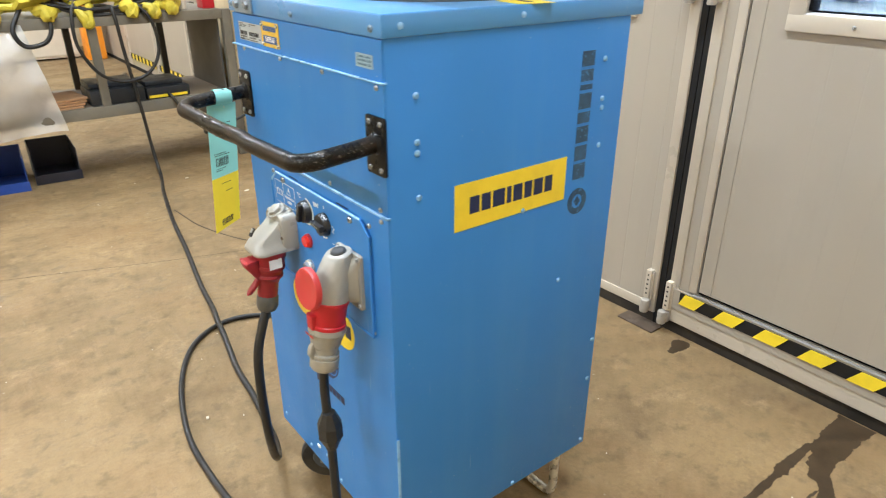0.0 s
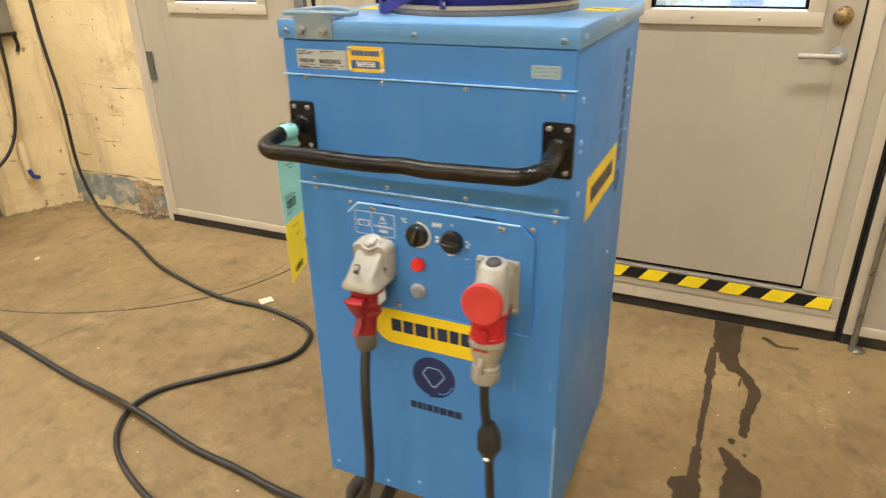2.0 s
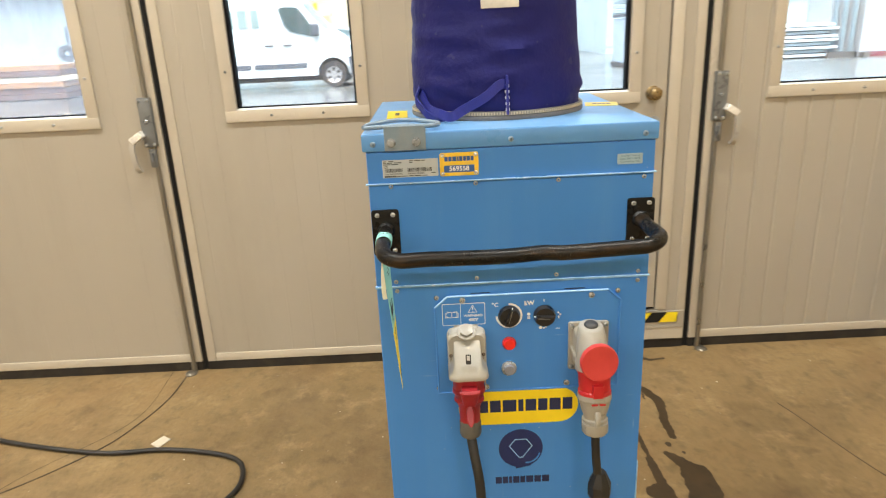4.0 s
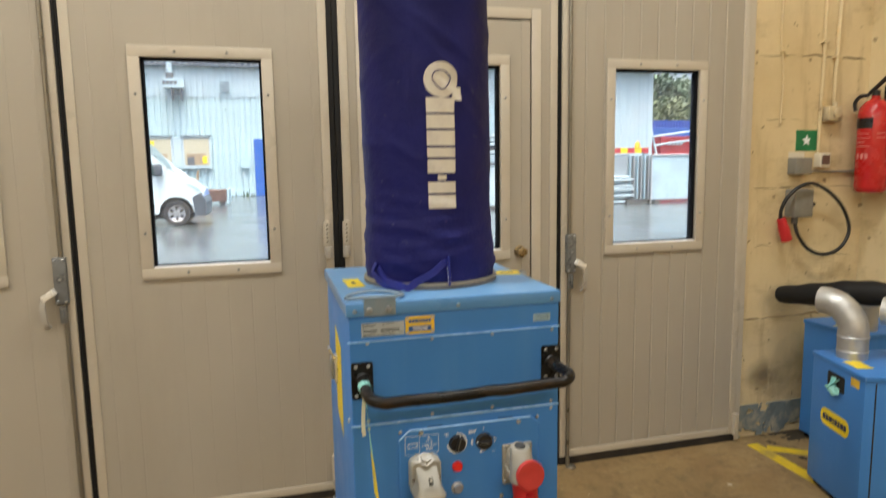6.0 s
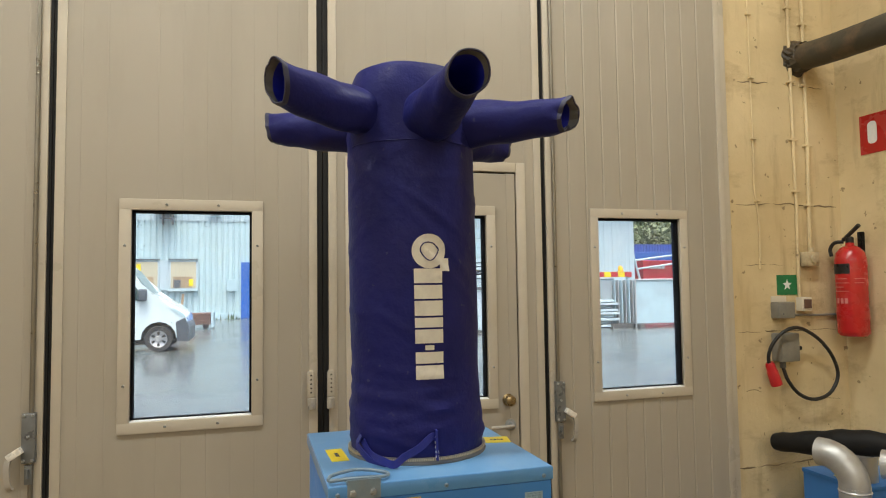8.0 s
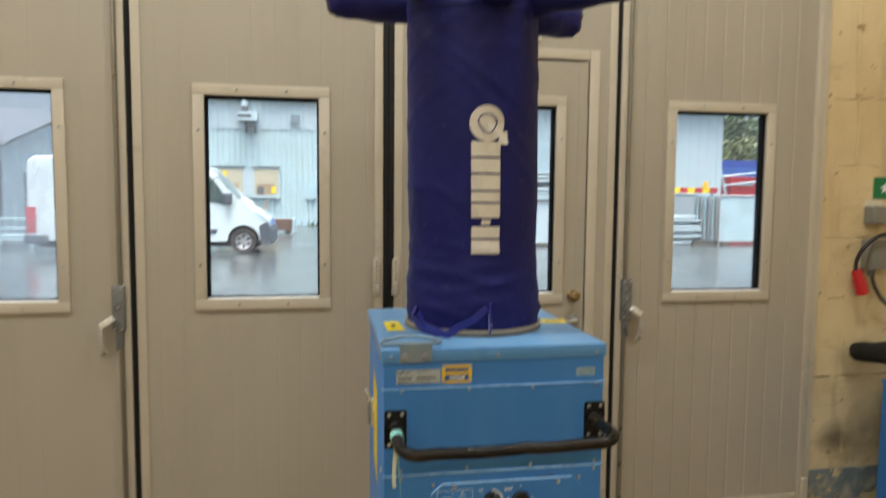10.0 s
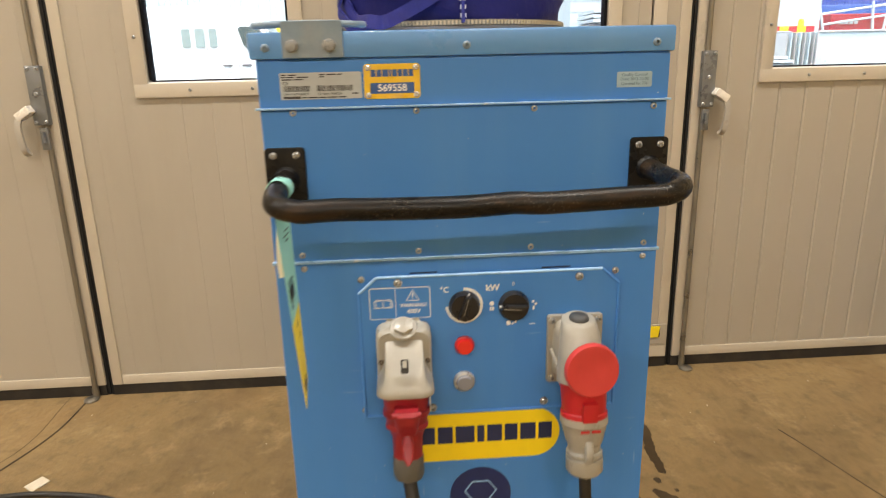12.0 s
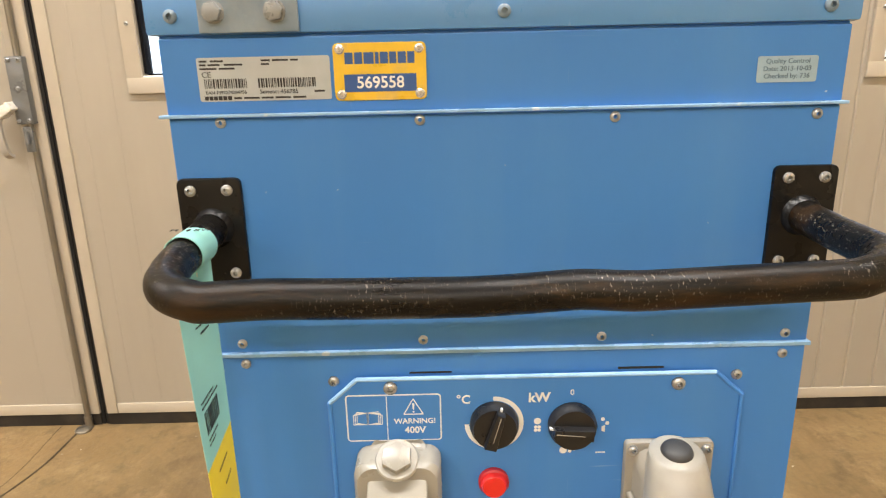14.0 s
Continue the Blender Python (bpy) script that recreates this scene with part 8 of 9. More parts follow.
def storage_bin(x, y, turn, mat_, label):
    """Open-fronted stacking bin."""
    b = thing("storage_bin", (x, y, 0), label, "storage bin", "floor bins")
    m = Matrix.Translation((x, y, 0)) @ Matrix.Rotation(radians(turn), 4, "Z")
    w, d, h, t = 0.235, 0.36, 0.19, 0.005
    for name, lo, hi in (("bottom", (-w / 2, -d / 2, 0), (w / 2, d / 2, t)), ("side", (-w / 2, -d / 2, t), (-w / 2 + t, d / 2, h)), ("side", (w / 2 - t, -d / 2, t), (w / 2, d / 2, h)), ("back", (-w / 2, d / 2 - t, t), (w / 2, d / 2, h)), ("lip", (-w / 2 - 0.006, -d / 2 - 0.006, 0.0), (w / 2 + 0.006, -d / 2 + t, 0.055))):
        bm = box(lo, hi, 0.002)
        bm.transform(m)
        part(name, bm, mat_, b)


storage_bin(0.448, 4.86, -3, BIN_DARK, "black-blue plastic stacking bin under the bench")
storage_bin(0.17, 4.80, -5, BIN_BLUE, "blue plastic stacking bin under the bench")
storage_bin(-0.11, 4.79, -4, BIN_BLUE, "blue plastic stacking bin under the bench")

# ---- farther back, seen through the bench ----
cab = thing("cabinet", (0.95, 9.9, 0), "low off-white steel cabinet with dark handle", "cabinet")
part("body", box((0.35, 9.7, 0.02), (1.56, 10.2, 0.78), 0.006), WHITE_CAB, cab, smooth=True)
part("drawer", box((0.37, 9.685, 0.05), (1.54, 9.705, 0.36), 0.003), WHITE_CAB, cab)
part("drawer", box((0.37, 9.685, 0.38), (1.54, 9.705, 0.76), 0.003), WHITE_CAB, cab)
part("handle", box((1.10, 9.65, 0.46), (1.15, 9.685, 0.56), 0.003), KNOB, cab)
crate = thing("plastic_crate", (1.7, 9.6, 0), "orange plastic crate standing on end", "crate")
part("body", box((1.59, 9.42, 0.0), (1.80, 9.66, 0.62), 0.02), ORANGE, crate, smooth=True)
part("rim", box((1.58, 9.41, 0.57), (1.81, 9.67, 0.62), 0.008), ORANGE, crate, smooth=True)
solo("hand_tool", rod((1.15, 7.1, 0.03), (1.62, 7.9, 0.05), 0.022), BOARD, "wooden pole lying on the floor", "pole", smooth=True)

# ---- ceiling lamps ----
for lx, ly, watt in LAMPS:
    lamp_ob = thing("ceiling_lamp", (lx, ly, 4.45), "long white fluorescent batten lamp", "ceiling lamp", "ceiling lamps")
    part("housing", box((lx - 0.09, ly - 0.75, 4.50), (lx + 0.09, ly + 0.75, 4.56), 0.01), WHITE_CAB, lamp_ob, smooth=True)
    part("tube", rod((lx, ly - 0.72, 4.475), (lx, ly + 0.72, 4.475), 0.02), LAMP_TUBE, lamp_ob, smooth=True)
    part("suspension", rod((lx, ly, 4.56), (lx, ly, 4.80), 0.008), ZINC, lamp_ob)
    data = bpy.data.lights.new("lamp", "AREA")
    data.shape, data.size, data.size_y, data.energy, data.color = "RECTANGLE", 0.16, 1.5, watt, LAMP_COLOUR
    light = new("lamp_light", data)
    light.location = (lx, ly, 4.44)


# ---- outside ----
tagged(part("ground", box((2.25, -300, -0.3), (500, 300, -0.02)), ASPHALT), "wet grey asphalt yard", "ground", kind="structure")
tagged(part("pavement", box((2.3, -1.0, -0.02), (3.4, 4.2, -0.004), 0.002), ASPHALT), "wet grey concrete apron outside the door", "pavement", kind="structure")


def ribbed(bm, x, y0, y1, z0, z1, pitch, deep):
    n = int((y1 - y0) / pitch)
    prof = []
    for k in range(n):
        y = y0 + k * pitch
        prof += [(y, x), (y + pitch * 0.55, x), (y + pitch * 0.65, x + deep), (y + pitch * 0.90, x + deep)]
    prof.append((y1, x))
    lo = [bm.verts.new((px, y, z0)) for y, px in prof]
    hi = [bm.verts.new((px, y, z1)) for y, px in prof]
    for a in range(len(prof) - 1):
        bm.faces.new((lo[a], lo[a + 1], hi[a + 1], hi[a]))
    return bm


hall = thing("hall_building", (37.5, 4.0, 0), "pale blue-grey corrugated industrial hall across the yard", "building")
part("wall", ribbed(bmesh.new(), 37.0, -6.5, 14.2, 0.3, 5.33, 0.30, 0.07), CLAD, hall, "corrugated cladding")
part("upper_wall", ribbed(bmesh.new(), 36.97, -6.5, 14.2, 5.33, 7.0, 0.30, 0.03), CLAD_W, hall, "paler upper cladding")
part("core", box((37.12, -6.5, -0.02), (45, 14.2, 7.0)), CLAD, hall)
part("plinth", box((36.93, -6.5, -0.02), (37.1, 14.2, 0.30), 0.01), PANEL_GREY, hall, "concrete plinth")
roof = part("roof", plate([(-6.7, 0.0), (14.4, 0.0), (14.4, 10.6), (-6.7, 10.6)], Matrix.Translation((36.7, 0, 7.06)) @ Matrix.Rotation(radians(-16), 4, "Y") @ Matrix(((0, 1, 0, 0), (1, 0, 0, 0), (0, 0, -1, 0), (0, 0, 0, 1))), 0.06), ROOF_PALE, hall, "pale corrugated roof")
bm = bmesh.new()
for k in range(70):
    rod((36.66, -6.6 + 0.30 * k, 7.05), (36.95, -6.6 + 0.30 * k, 7.13), 0.075, seg=8, bm=bm)
part("eave", box((36.66, -6.7, 6.90), (36.74, 14.4, 7.02), 0.01, bm), ROOF, hall, "dark corrugated eave line")
part("skylight", box((38.0, 4.45, 7.52), (39.3, 5.35, 7.95), 0.02), ROOF, roof)
for y0, y1, lamp_y in ((6.58, 8.02, 7.4), (4.66, 5.93, 4.80), (9.2, 10.6, 9.9)):
    z0, z1 = 1.70, 3.12
    wdw = part("window", box((36.90, y0 - 0.10, z0 - 0.12), (37.02, y1 + 0.10, z1 + 0.10), 0.02), CLAD_W, hall, "white framed office window, lit inside")
    part("pane", box((36.885, y0, z0), (36.905, y1, z1)), WARM_PANE, wdw)
    part("shelf", box((36.872, y0 + 0.20, z0 + 0.03), (36.886, y1 - 0.12, z0 + 0.62)), TAN_SHELF, wdw)
    part("shadowed_chair", box((36.868, y1 - 0.50, z0 + 0.02), (36.873, y1 - 0.15, z0 + 0.45)), DARK_FRAME, wdw)
    part("desk_lamp", box((36.870, lamp_y, z0 + (0.10 if lamp_y < 5 else 0.85)), (36.886, lamp_y + 0.22, z0 + (0.48 if lamp_y < 5 else 1.30))), YELLOW, wdw)
    part("window_hood", box((36.80, y0 - 0.12, z1 + 0.11), (36.92, y1 + 0.12, z1 + 0.16)), DARK_FRAME, wdw)
    part("window_sill", box((36.78, y0 - 0.16, z0 - 0.16), (36.92, y1 + 0.16, z0 - 0.10)), CLAD_W, wdw)
part("window_pier", box((36.91, 6.04, 1.60), (36.99, 6.47, 3.20), 0.01), CLAD_W, hall)
part("door", box((36.88, 0.85, -0.02), (37.02, 2.33, 3.08), 0.02), BLUE_DOOR, hall, "tall blue steel door")
part("lamp", box((36.80, 1.55, 2.3), (36.88, 1.8, 2.7), 0.01), CLAD_W, hall)
ac = part("cooling_unit", box((36.35, 5.68, 5.72), (36.93, 6.70, 6.20), 0.03), CLAD_W, hall, "white cooling unit on brackets")
part("bracket", box((36.4, 5.80, 5.10), (36.96, 5.86, 5.71), 0, box((36.4, 6.28, 5.10), (36.96, 6.34, 5.71))), DARK_FRAME, ac)
part("bracket_rail", box((36.38, 5.70, 5.38), (36.42, 6.42, 5.44)), DARK_FRAME, ac)
part("brand_mark", bars(front(6.36, 5.98, 36.345), [0.14, 0.16, 0.16, 0.16], 0.18, 0.03, 0.01), DARK_FRAME, ac)
part("flue_collar", box((36.55, 6.22, 6.21), (36.93, 6.56, 6.52), 0.01), DARK_FRAME, hall)
part("flue", lathe([(0, 0), (0.16, 0), (0.16, 1.35), (0.22, 1.36), (0.22, 1.45), (0, 1.45)], Matrix.Translation((36.72, 6.39, 6.52)), 18), CLAD_W, hall, "white flue pipe", smooth=True)
vent = part("vent", box((36.86, 3.40, 5.55), (36.96, 3.99, 6.20), 0.02), PANEL_GREY, hall, "grey wall vent")
for k in range(5):
    part("slat", box((36.84, 3.45, 5.61 + 0.115 * k), (36.87, 3.94, 5.66 + 0.115 * k)), DARK_FRAME, vent)
part("meter_box", box((36.8, 2.58, 1.50), (37.0, 3.08, 2.14), 0.02), PANEL_GREY, hall, "grey meter box")

low = thing("low_building", (31, 22, 0), "white low building with a dark pitched roof", "building")
bm = bmesh.new()
gable = [(27.4, -0.02), (34.6, -0.02), (34.6, 5.55), (27.4, 3.62)]
g0 = [bm.verts.new((x, 14.4, z)) for x, z in gable]
g1 = [bm.verts.new((x, 40.0, z)) for x, z in gable]
bm.faces.new(g0)
bm.faces.new(g1[::-1])
for k in range(4):
    bm.faces.new((g0[k], g0[(k + 1) % 4], g1[(k + 1) % 4], g1[k]))
part("wall", bm, CLAD_W, low)
bm = bmesh.new()
slope = [(26.9, 14.0, 3.62), (26.9, 40.2, 3.62), (34.4, 40.2, 5.80), (34.4, 14.0, 5.80)]
top = [bm.verts.new(p) for p in slope]
bot = [bm.verts.new((x, y, z - 0.14)) for x, y, z in slope]
bm.faces.new(top)
bm.faces.new(bot[::-1])
for k in range(4):
    bm.faces.new((top[k], top[(k + 1) % 4], bot[(k + 1) % 4], bot[k]))
part("roof", bm, ROOF, low, "dark grey pitched roof")
part("verge_board", plate([(26.9, 3.52), (34.4, 5.70), (34.4, 5.82), (26.9, 3.64)], Matrix.Translation((0, 13.99, 0)) @ Matrix.Rotation(radians(90), 4, "X"), 0.04), DARK_FRAME, low)
part("downpipe", sweep([(26.95, 14.75, 3.50), (27.1, 14.70, 3.25), (27.28, 14.52, 2.95), (27.30, 14.50, 2.0), (27.30, 14.50, 0.0)], 0.075, 8), DARK_FRAME, low)
part("gutter", rod((26.88, 14.0, 3.50), (26.88, 40, 3.50), 0.09, seg=10), DARK_FRAME, low)
solo("flag_pole", rod((44, 23.8, -0.02), (44, 23.8, 13), 0.07), PANEL_GREY, "grey mast behind the roof", "mast")


# van
def van(y_nose, x_side):
    v = thing("van", (x_side + 1.0, y_nose + 3.1, -0.02), "white high-roof delivery van parked in the yard", "van")
    W = 2.0
    prof = [(0.03, 0.42), (0.0, 0.66), (0.02, 0.86), (0.09, 1.02), (0.28, 1.18), (0.60, 1.36), (0.95, 1.53), (1.42, 2.16), (1.72, 2.45), (2.1, 2.57), (2.7, 2.66), (6.05, 2.64), (6.20, 2.50), (6.25, 0.42), (5.54, 0.36)]
    for k in range(9):
        a = math.pi * k / 8
        prof.append((5.08 + 0.46 * math.cos(a), 0.36 + 0.44 * math.sin(a)))
    prof += [(4.60, 0.34), (1.16, 0.34)]
    for k in range(9):
        a = math.pi * k / 8
        prof.append((0.72 + 0.44 * math.cos(a), 0.36 + 0.44 * math.sin(a)))
    n = len(prof)
    bm = bmesh.new()
    a_ = [bm.verts.new((x_side + (0.05 if z > 2.3 else 0.02 if z > 1.5 else 0), y_nose + y, z - 0.02)) for y, z in prof]
    b_ = [bm.verts.new((x_side + W - (0.05 if z > 2.3 else 0), y_nose + y, z - 0.02)) for y, z in prof]
    f1 = bm.faces.new(a_)
    f2 = bm.faces.new(b_[::-1])
    for k in range(n):
        bm.faces.new((a_[k], a_[(k + 1) % n], b_[(k + 1) % n], b_[k]))
    edges = [e for f in (f1, f2) for e in f.edges if min(q.co.z for q in e.verts) > 0.9]
    bmesh.ops.bevel(bm, geom=edges, offset=0.07, segments=3, affect="EDGES", profile=0.6)
    part("body", bm, VAN_WHITE, v, "white van body", smooth=True)
    mm = Matrix.Translation((x_side, y_nose, -0.02)) @ Matrix(((0, 0, -1, 0), (1, 0, 0, 0), (0, 1, 0, 0), (0, 0, 0, 1)))
    part("side_window", plate([(1.08, 1.40), (1.22, 1.36), (1.80, 1.50), (1.94, 1.66), (2.06, 2.08), (1.98, 2.13), (1.58, 2.12), (1.40, 1.92)], mm, 0.012, 0.004), TINTED, v, "dark cab side window")
    part("window_post", box((x_side - 0.016, y_nose + 1.47, 1.44), (x_side - 0.011, y_nose + 1.50, 2.06)), DARK_FRAME, v)
    part("windscreen", plate([(-0.85, 0), (0.85, 0), (0.75, 0.80), (-0.75, 0.80)], Matrix.Translation((x_side + 1.0, y_nose + 0.955, 1.53)) @ Matrix.Rotation(radians(-36.7), 4, "X") @ Matrix.Rotation(radians(90), 4, "X"), 0.012), TINTED, v, "dark windscreen")
    part("mirror", box((x_side - 0.22, y_nose + 1.00, 1.34), (x_side - 0.015, y_nose + 1.20, 1.66), 0.05, seg=3), BUMPER, v, smooth=True)
    part("bumper", plate([(-0.03, 0.26), (0.26, 0.28), (0.27, 0.46), (0.30, 0.78), (0.06, 0.90), (-0.05, 0.62)], mm @ Matrix.Translation((0, 0, -W - 0.01)), W + 0.03, 0.02), BUMPER, v, "dark grey bumper")
    part("headlamp", plate([(0.05, 0.92), (0.16, 0.92), (0.44, 1.14), (0.32, 1.17), (0.12, 1.02)], mm, 0.015, 0.004), PANEL_GREY, v, "clear headlamp")
    part("side_moulding", plate([(1.45, 0.55), (2.85, 0.55), (2.85, 0.68), (1.40, 0.68)], mm, 0.015, 0.005, plate([(2.95, 0.55), (4.45, 0.55), (4.45, 0.68), (2.95, 0.68)], mm, 0.015, 0.005)), BUMPER, v, "black side moulding")
    bm = plate([(2.10, 0.40), (2.112, 0.40), (2.112, 2.35), (2.10, 2.35)], mm, 0.003)
    plate([(2.88, 0.40), (2.892, 0.40), (2.892, 2.35), (2.88, 2.35)], mm, 0.003, 0, bm)
    plate([(2.12, 0.98), (6.1, 0.98), (6.1, 0.988), (2.12, 0.988)], mm, 0.003, 0, bm)
    part("panel_joint", bm, DARK_FRAME, v)
    part("door_grip", plate([(1.78, 1.14), (2.02, 1.14), (2.02, 1.185), (1.78, 1.185)], mm, 0.03, 0.01, plate([(2.28, 1.14), (2.52, 1.14), (2.52, 1.185), (2.28, 1.185)], mm, 0.03, 0.01)), DARK_FRAME, v)
    part("brand_mark", bars(mm @ Matrix.Translation((3.06, 1.86, 0)), [0.20, 0.24, 0.22], 0.46, 0.12, 0.004), VAN_PRINT, v, "pale grey brand letters as plain blocks")
    bm = bars(mm @ Matrix.Translation((4.70, 2.02, 0)), [0.55, 0.50], 0.07, 0.10, 0.004)
    for k, ws in enumerate(([0.35, 0.30], [0.60])):
        bars(mm @ Matrix.Translation((4.75, 1.86 - 0.14 * k, 0)), ws, 0.05, 0.10, 0.004, bm)
    part("small_print", bm, PANEL_GREY, v)
    part("tail_lamp", box((x_side - 0.012, y_nose + 6.02, 0.55), (x_side + 0.12, y_nose + 6.262, 1.25), 0.02), SKIP_RED, v, "red tail lamp", smooth=True)
    part("rear_bumper", box((x_side - 0.015, y_nose + 5.72, 0.26), (x_side + W + 0.015, y_nose + 6.33, 0.50), 0.04), BUMPER, v, "dark rear bumper", smooth=True)
    for yy in (0.72, 5.08):
        for xx, s in ((x_side + 0.10, 1), (x_side + W - 0.10, -1)):
            ax = Matrix.Translation((xx, y_nose + yy, 0.325)) @ Matrix.Rotation(radians(90), 4, "Y")
            wheel = part("wheel", lathe([(0.22, -0.11), (0.33, -0.11), (0.345, -0.08), (0.345, 0.08), (0.33, 0.11), (0.22, 0.11)], ax, 36, close=True), TYRE, v, smooth=True)
            bm = lathe([(0.0, -0.085), (0.07, -0.09), (0.09, -0.06), (0.20, -0.08), (0.225, -0.10), (0.225, 0.10), (0, 0.06)], ax, 30)
            part("rim", bm, ALU, wheel, smooth=True)
            bm = bmesh.new()
            for k in range(6):
                q = ax @ Matrix.Rotation(radians(60 * k), 4, "Z")
                plate([(0.10, -0.02), (0.19, -0.04), (0.19, 0.04), (0.10, 0.02)], q @ Matrix.Translation((0, 0, -0.096 if s > 0 else 0.09)), 0.006, 0, bm)
            part("spoke_gap", bm, TYRE, wheel)
    part("wheel_well", box((x_side + 0.2, y_nose + 0.32, 0.3), (x_side + W - 0.2, y_nose + 1.12, 0.78), 0, box((x_side + 0.2, y_nose + 4.66, 0.3), (x_side + W - 0.2, y_nose + 5.5, 0.78))), HOLE, v)
    part("underbody", box((x_side + 0.15, y_nose + 0.4, 0.18), (x_side + W - 0.15, y_nose + 6.0, 0.36)), HOLE, v)
    return v


van(3.45, 18.0)

trolley = thing("goods_trolley", (28.6, 4.2, -0.02), "brown wooden goods trolley standing in the yard", "trolley")
for k in range(5):
    part("board", box((28.0, 3.42, 0.16 + 0.095 * k), (29.2, 5.2, 0.25 + 0.095 * k), 0.01), BRICK_BROWN, trolley)
part("end_frame", box((27.98, 3.30, 0.06), (29.2, 3.40, 0.66), 0.01), PANEL_GREY, trolley)
for y in (3.6, 5.0):
    part("wheel", rod((28.05, y, 0.10), (28.15, y, 0.10), 0.12), TYRE, trolley)
part("pole", rod((28.7, 4.62, 0.6), (28.7, 4.55, 1.45), 0.05), TAN_SHELF, trolley)
weeds = bmesh.new()
rnd = random.Random(5)
for k in range(220):
    y = rnd.uniform(2.4, 14)
    if not (2.4 < y < 3.6 or rnd.random() < 0.3):
        continue
    x, h = 36.7 + rnd.uniform(-0.2, 0.2), rnd.uniform(0.1, 0.5) * (1 if 2.6 < y < 3.4 else 0.4)
    w = rnd.uniform(0.02, 0.05)
    a = [weeds.verts.new((x - w, y - w, -0.02)), weeds.verts.new((x + w, y + w, -0.02)), weeds.verts.new((x + rnd.uniform(-0.1, 0.1), y + rnd.uniform(-0.1, 0.1), h))]
    weeds.faces.new(a)
solo("weeds", weeds, LEAF, "dark weeds along the plinth of the hall", "weeds", kind="stuff")

# right-hand yard
white = thing("white_hall", (34, -12.5, -0.02), "plain white hall with a grey roof beyond the yard", "building")
part("wall", ribbed(box((30.05, -17.95, -0.02), (42, -6.4, 6.3)), 30.0, -17.95, -6.4, -0.02, 6.3, 0.5, 0.02), CLAD_W, white)
part("roof", plate([(-18.6, 0.0), (-6.4, 0.0), (-6.4, 12.0), (-18.6, 12.0)], Matrix.Translation((29.4, 0, 6.30)) @ Matrix.Rotation(radians(-12), 4, "Y") @ Matrix(((0, 1, 0, 0), (1, 0, 0, 0), (0, 0, -1, 0), (0, 0, 0, 1))), 0.08), ROOF_PALE, white, "pale grey roof")
part("eave", box((29.36, -18.6, 6.16), (29.46, -6.4, 6.30), 0.01), ROOF, white, "dark eave")
bm = bmesh.new()
for k in range(9):
    box((29.97, -11.4, 0.3 + 0.46 * k), (30.0, -6.4, 0.70 + 0.46 * k), 0.01, bm)
part("roller_door", bm, PANEL_GREY, white, "pale roller door with level slats")
red = thing("red_container", (36, -25.5, -0.02), "red steel container with pale rails", "container")
part("body", box((35.2, -28.5, -0.02), (38, -21.87, 3.05), 0.05), SKIP_RED, red)
for y0, y1, z0, z1 in ((-20.95, -21.75, 3.85, 0.9), (-24.0, -24.25, 3.65, 1.2), (-24.95, -24.6, 3.7, 0.8), (-26.9, -26.7, 4.0, 0.6)):
    part("rail", rod((35.0, y0, z0), (35.0, y1, z1), 0.07, seg=8), CLAD_W, red)
for z in (2.5, 3.05):
    part("rail", rod((35.05, -21.3, z), (35.05, -27.5, z + 0.75), 0.06, seg=8), CLAD_W, red)
part("brand_mark", bars(Matrix.Translation((35.18, -22.9, 2.62)) @ front(0, 0, 0), [0.24, 0.2, 0.22, 0.2], 0.2, 0.06, 0.01), CLAD_W, red)
blue = thing("blue_container", (44, -30, -0.02), "blue steel container stack", "container")
part("body", box((43, -38, -0.02), (46, -26.2, 4.02), 0.05), SKIP_BLUE, blue)
bm = bmesh.new()
for k in range(60):
    box((47, -44 + 0.27 * k, -0.02), (47.05, -43.77 + 0.27 * k, 4.85), 0, bm)
solo("blue_fence", bm, BIN_BLUE, "dark blue sheet fence behind the containers", "fence")
solo("warning_barrier", box((27.6, -16.25, 1.94), (27.75, -10.8, 2.20), 0.01), YELLOW, "yellow and red striped barrier boards", "barrier")
bm = bmesh.new()
for k in range(7):
    box((27.58, -16.24 + 0.76 * k, 1.945), (27.6, -15.86 + 0.76 * k, 2.195), 0, bm)
solo("barrier_stripes", bm, SKIP_RED, "red stripes of the barrier boards", "barrier")
for y in (-11.5, -14.2, -16.1):
    solo("barrier_post", box((27.65, y - 0.06, -0.02), (27.85, y + 0.06, 1.94)), PANEL_GREY, "grey post of the barrier boards", "post", "barrier posts")
solo("beacon", lathe([(0, 0), (0.13, 0), (0.13, 0.16), (0.08, 0.28), (0, 0.30)], Matrix.Translation((27.68, -15.68, 2.20)), 16), AMBER, "amber beacon lamp on the barrier boards", "beacon", smooth=True)


def hoarding(x, y0, y1, z1, label):
    h = thing("site_panels", (x, (y0 + y1) / 2, -0.02), label, "site panel", "stored site panels")
    part("panel", box((x, y0, 0.12), (x + 0.9, y1, z1), 0.02), PANEL_GREY, h, "pale sheet panel")
    bm = bmesh.new()
    rod((x - 0.02, y0, z1), (x - 0.02, y1, z1), 0.03, seg=8, bm=bm)
    for y in (y0, y1):
        rod((x - 0.02, y, -0.02), (x - 0.02, y, z1), 0.03, seg=8, bm=bm)
    part("frame", bm, ALU, h)
    part("foot", box((x - 0.2, y0 + 0.05, -0.02), (x + 1.0, y0 + 0.25, 0.10), 0, box((x - 0.2, y1 - 0.25, -0.02), (x + 1.0, y1 - 0.05, 0.10))), GREY_DARK, h)
    return h


hoarding(20.6, -15.4, -11.95, 1.76, "stack of pale site hoarding panels on feet")
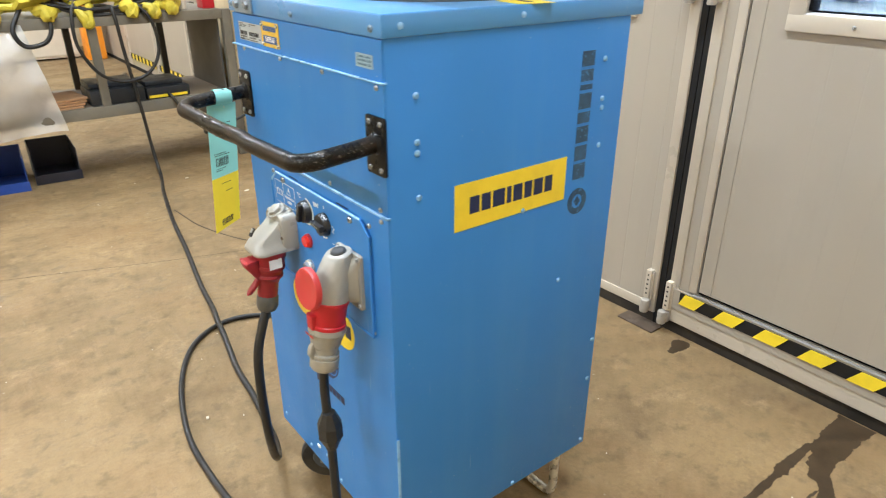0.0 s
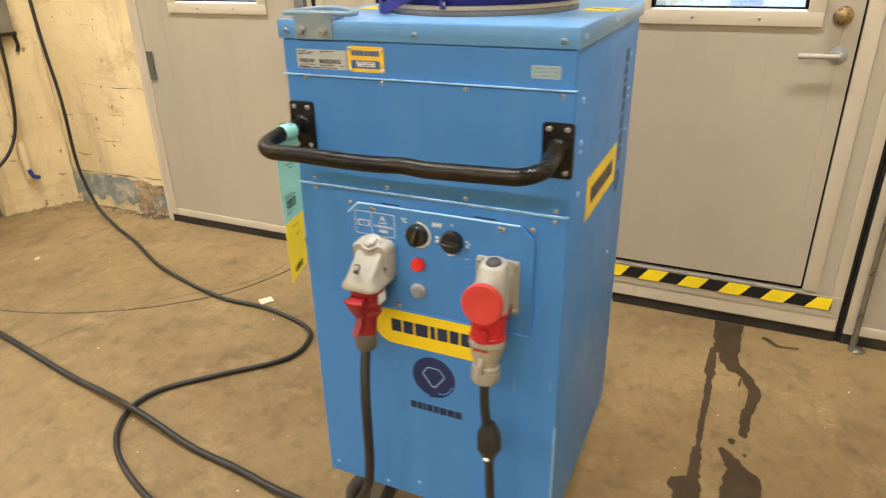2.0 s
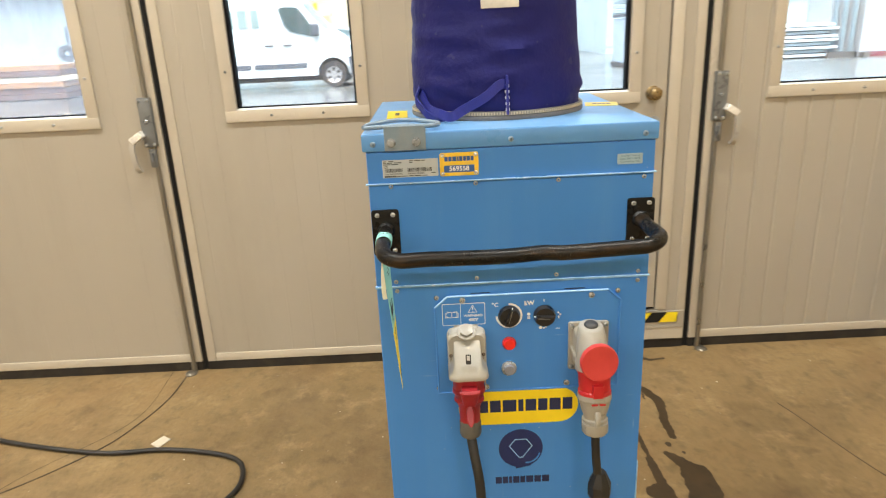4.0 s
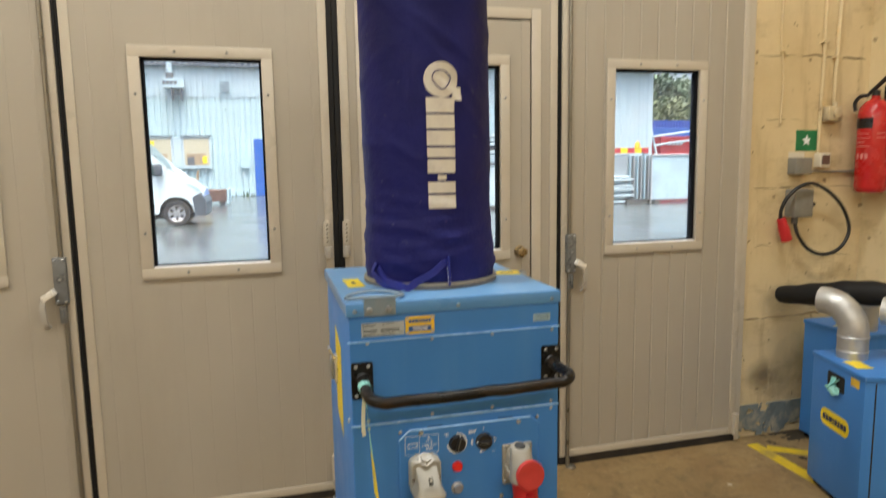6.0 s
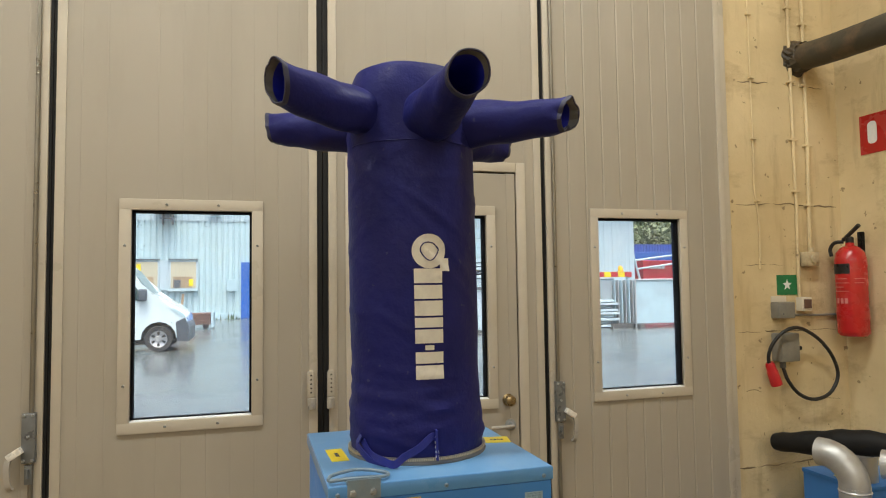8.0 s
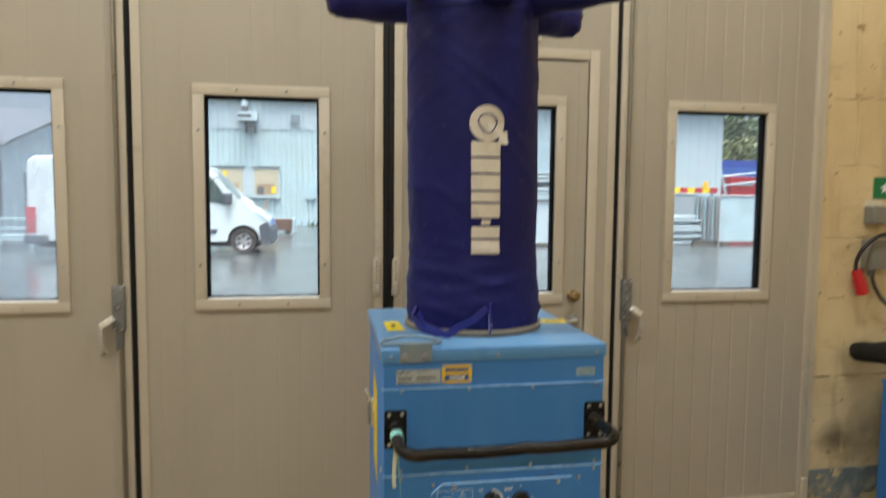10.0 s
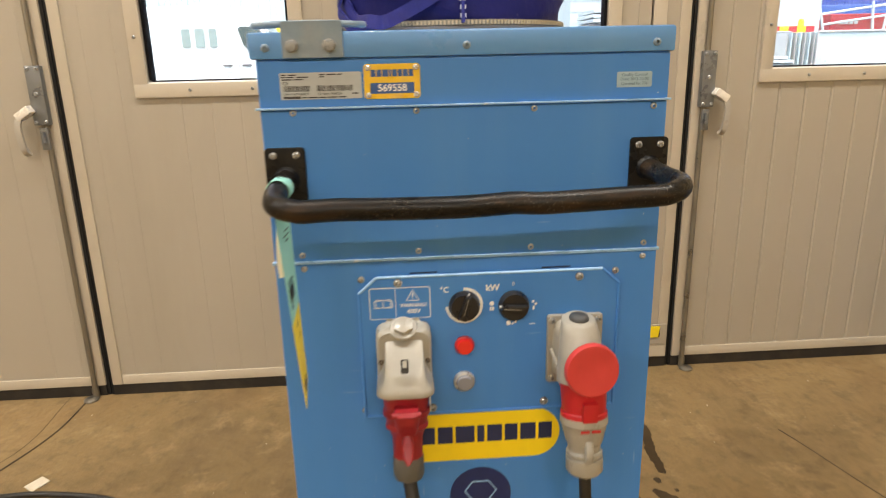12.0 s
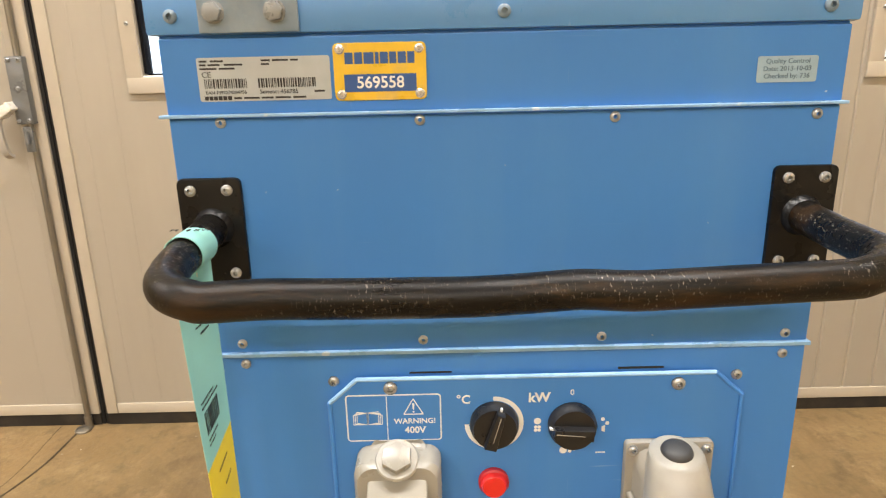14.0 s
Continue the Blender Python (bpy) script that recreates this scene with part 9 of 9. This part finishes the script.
grid = thing("panel_rack", (21.2, -11.8, -0.02), "rack of upright fence panels seen edge on", "panel rack", "stored site panels")
for k in range(7):
    part("panel", box((20.6 + 0.06 * k, -11.88 + 0.115 * k, 0.14), (22.4, -11.85 + 0.115 * k, 1.75), 0.004), PANEL_GREY if k % 2 else ALU, grid)
part("base", box((20.7, -11.92, -0.02), (22.5, -11.05, 0.13)), GREY_DARK, grid)
hoarding(23.2, -12.6, -9.6, 1.84, "pale site hoarding panel")
pile = thing("plate_stack", (21.5, -10.4, -0.02), "uneven stack of white plastic boards", "board stack", "board stacks")
rnd = random.Random(8)
for k in range(9):
    o = rnd.uniform(-0.12, 0.12)
    part("board", box((20.9 + o, -11.3 + o, 0.02 + 0.115 * k), (22.3 + o, -9.4 + o, 0.105 + 0.115 * k), 0.01), CLAD_W, pile)
pile = thing("plate_stack", (20.8, -6.0, -0.02), "tall stack of white plastic boards", "board stack", "board stacks")
for k in range(8):
    o = rnd.uniform(-0.06, 0.06)
    part("board", box((20.2 + o, -7.6 + o, 1.47 + 0.135 * k), (22.0 + o, -4.5 + o, 1.57 + 0.135 * k), 0.01), CLAD_W if k % 4 else DARK_FRAME, pile)
part("wrapped_bale", box((20.25, -7.5, 0.10), (22.0, -4.55, 1.44), 0.04), CLAD_W, pile, "white wrapped bale")
part("pallet", box((20.1, -7.5, -0.02), (22.0, -4.5, 0.10), 0.02), GREY_DARK, pile)

# things seen in the first window
rack = thing("pipe_rack", (21.2, 12.0, -0.02), "grey yard rack with a hose reel and poles", "rack")
for z in (0.18, 0.52, 0.80):
    part("rail", box((20.7, 10.6, z), (20.78, 13.1, z + 0.09), 0.01), PANEL_GREY, rack)
for y in (10.7, 11.6, 12.35, 13.0):
    part("post", box((20.68, y - 0.05, -0.02), (20.80, y + 0.05, 0.90), 0.01), PANEL_GREY, rack)
part("deck", box((20.8, 10.6, 0.20), (21.8, 13.1, 0.34), 0.02), PANEL_GREY, rack)
part("reel", lathe([(0.10, -0.10), (0.25, -0.10), (0.25, 0.10), (0.10, 0.10)], Matrix.Translation((21.0, 12.85, 1.16)) @ Matrix.Rotation(radians(90), 4, "Y"), 24, close=True), BUMPER, rack)
for y, z0, z1 in ((12.76, 0.35, 1.95), (12.36, 0.35, 1.95), (10.95, 0.35, 2.25)):
    part("pole", rod((21.0, y, z0), (21.0, y, z1), 0.04, seg=8), BUMPER, rack)
part("cylinder", lathe([(0, 0), (0.16, 0), (0.17, 0.05), (0.17, 0.45), (0.08, 0.56), (0, 0.58)], Matrix.Translation((21.2, 12.05, 0.80)), 18), WHITE_CAB, rack, smooth=True)
load = thing("timber_stack", (18.6, 12.7, -0.02), "stack of brown and cream boards in the yard", "board stack")
for k, mat_ in enumerate((BRICK_BROWN, BRICK_BROWN, CARDBOARD, TAG_BACK, BRICK_BROWN, CARDBOARD)):
    part("board", box((18.3 + 0.03 * (k % 2), 11.70 + 0.02 * (k % 3), 0.0 + 0.155 * k), (19.3, 14.2, 0.145 + 0.155 * k), 0.012), mat_, load)


# trees
def tree(x, y, h, seed, leaf=LEAF):
    rnd = random.Random(seed)
    t = thing("tree", (x, y, -0.02), "dark green broadleaf tree beyond the yard", "tree", "yard trees")
    bm = sweep([(x, y, -0.05), (x + 0.2, y + 0.1, h * 0.3), (x + 0.1, y - 0.2, h * 0.6), (x, y, h * 0.85)], 0.2, 9, steps=5, radii=lambda q: 0.28 * (1 - 0.85 * q))
    for k in range(7):
        z0 = h * rnd.uniform(0.3, 0.7)
        a = rnd.uniform(0, 6.28)
        l_ = h * rnd.uniform(0.2, 0.32)
        sweep([(x + 0.1, y, z0), (x + l_ * 0.5 * math.cos(a), y + l_ * 0.5 * math.sin(a), z0 + l_ * 0.4), (x + l_ * math.cos(a), y + l_ * math.sin(a), z0 + l_ * 0.7)], 0.08, 6, bm, steps=4, radii=lambda q: 0.10 * (1 - 0.8 * q))
    part("trunk", bm, BARK, t, smooth=True)
    bm = bmesh.new()
    clumps = [(rnd.gauss(0, h * 0.17), rnd.gauss(0, h * 0.19), h * rnd.uniform(0.28, 1.0)) for _ in range(95)]
    for cx, cy, cz in clumps:
        for k in range(110):
            p = Vector((x + cx + rnd.gauss(0, 0.55), y + cy + rnd.gauss(0, 0.55), cz + rnd.gauss(0, 0.45)))
            s = rnd.uniform(0.13, 0.30)
            u = Vector((rnd.gauss(0, 1), rnd.gauss(0, 1), rnd.gauss(0, 1))).normalized()
            w = u.orthogonal().normalized()
            q = [bm.verts.new(p + u * s), bm.verts.new(p + w * s * 0.6), bm.verts.new(p - u * s), bm.verts.new(p - w * s * 0.6)]
            bm.faces.new(q)
    tagged(part("crown", bm, leaf, t, "uneven crown"), kind="stuff")


OLIVE = surf("olive_foliage", (0.105, 0.135, 0.050), 0.6, var=0.45, scale=0.9, rand=0.3)
for k, (x, y, h) in enumerate(((54, -37.5, 6.3), (53, -41.5, 6.0), (55, -45.5, 6.4), (52, -34.5, 6.2))):
    tree(x, y, h, 80 + k, OLIVE)
for k, (x, y, h) in enumerate(((60, -38, 9.6), (62, -42, 8.8), (61, -46, 8.4), (63, -51, 8.6), (60, -34, 9.4))):
    tree(x, y, h, 50 + k)
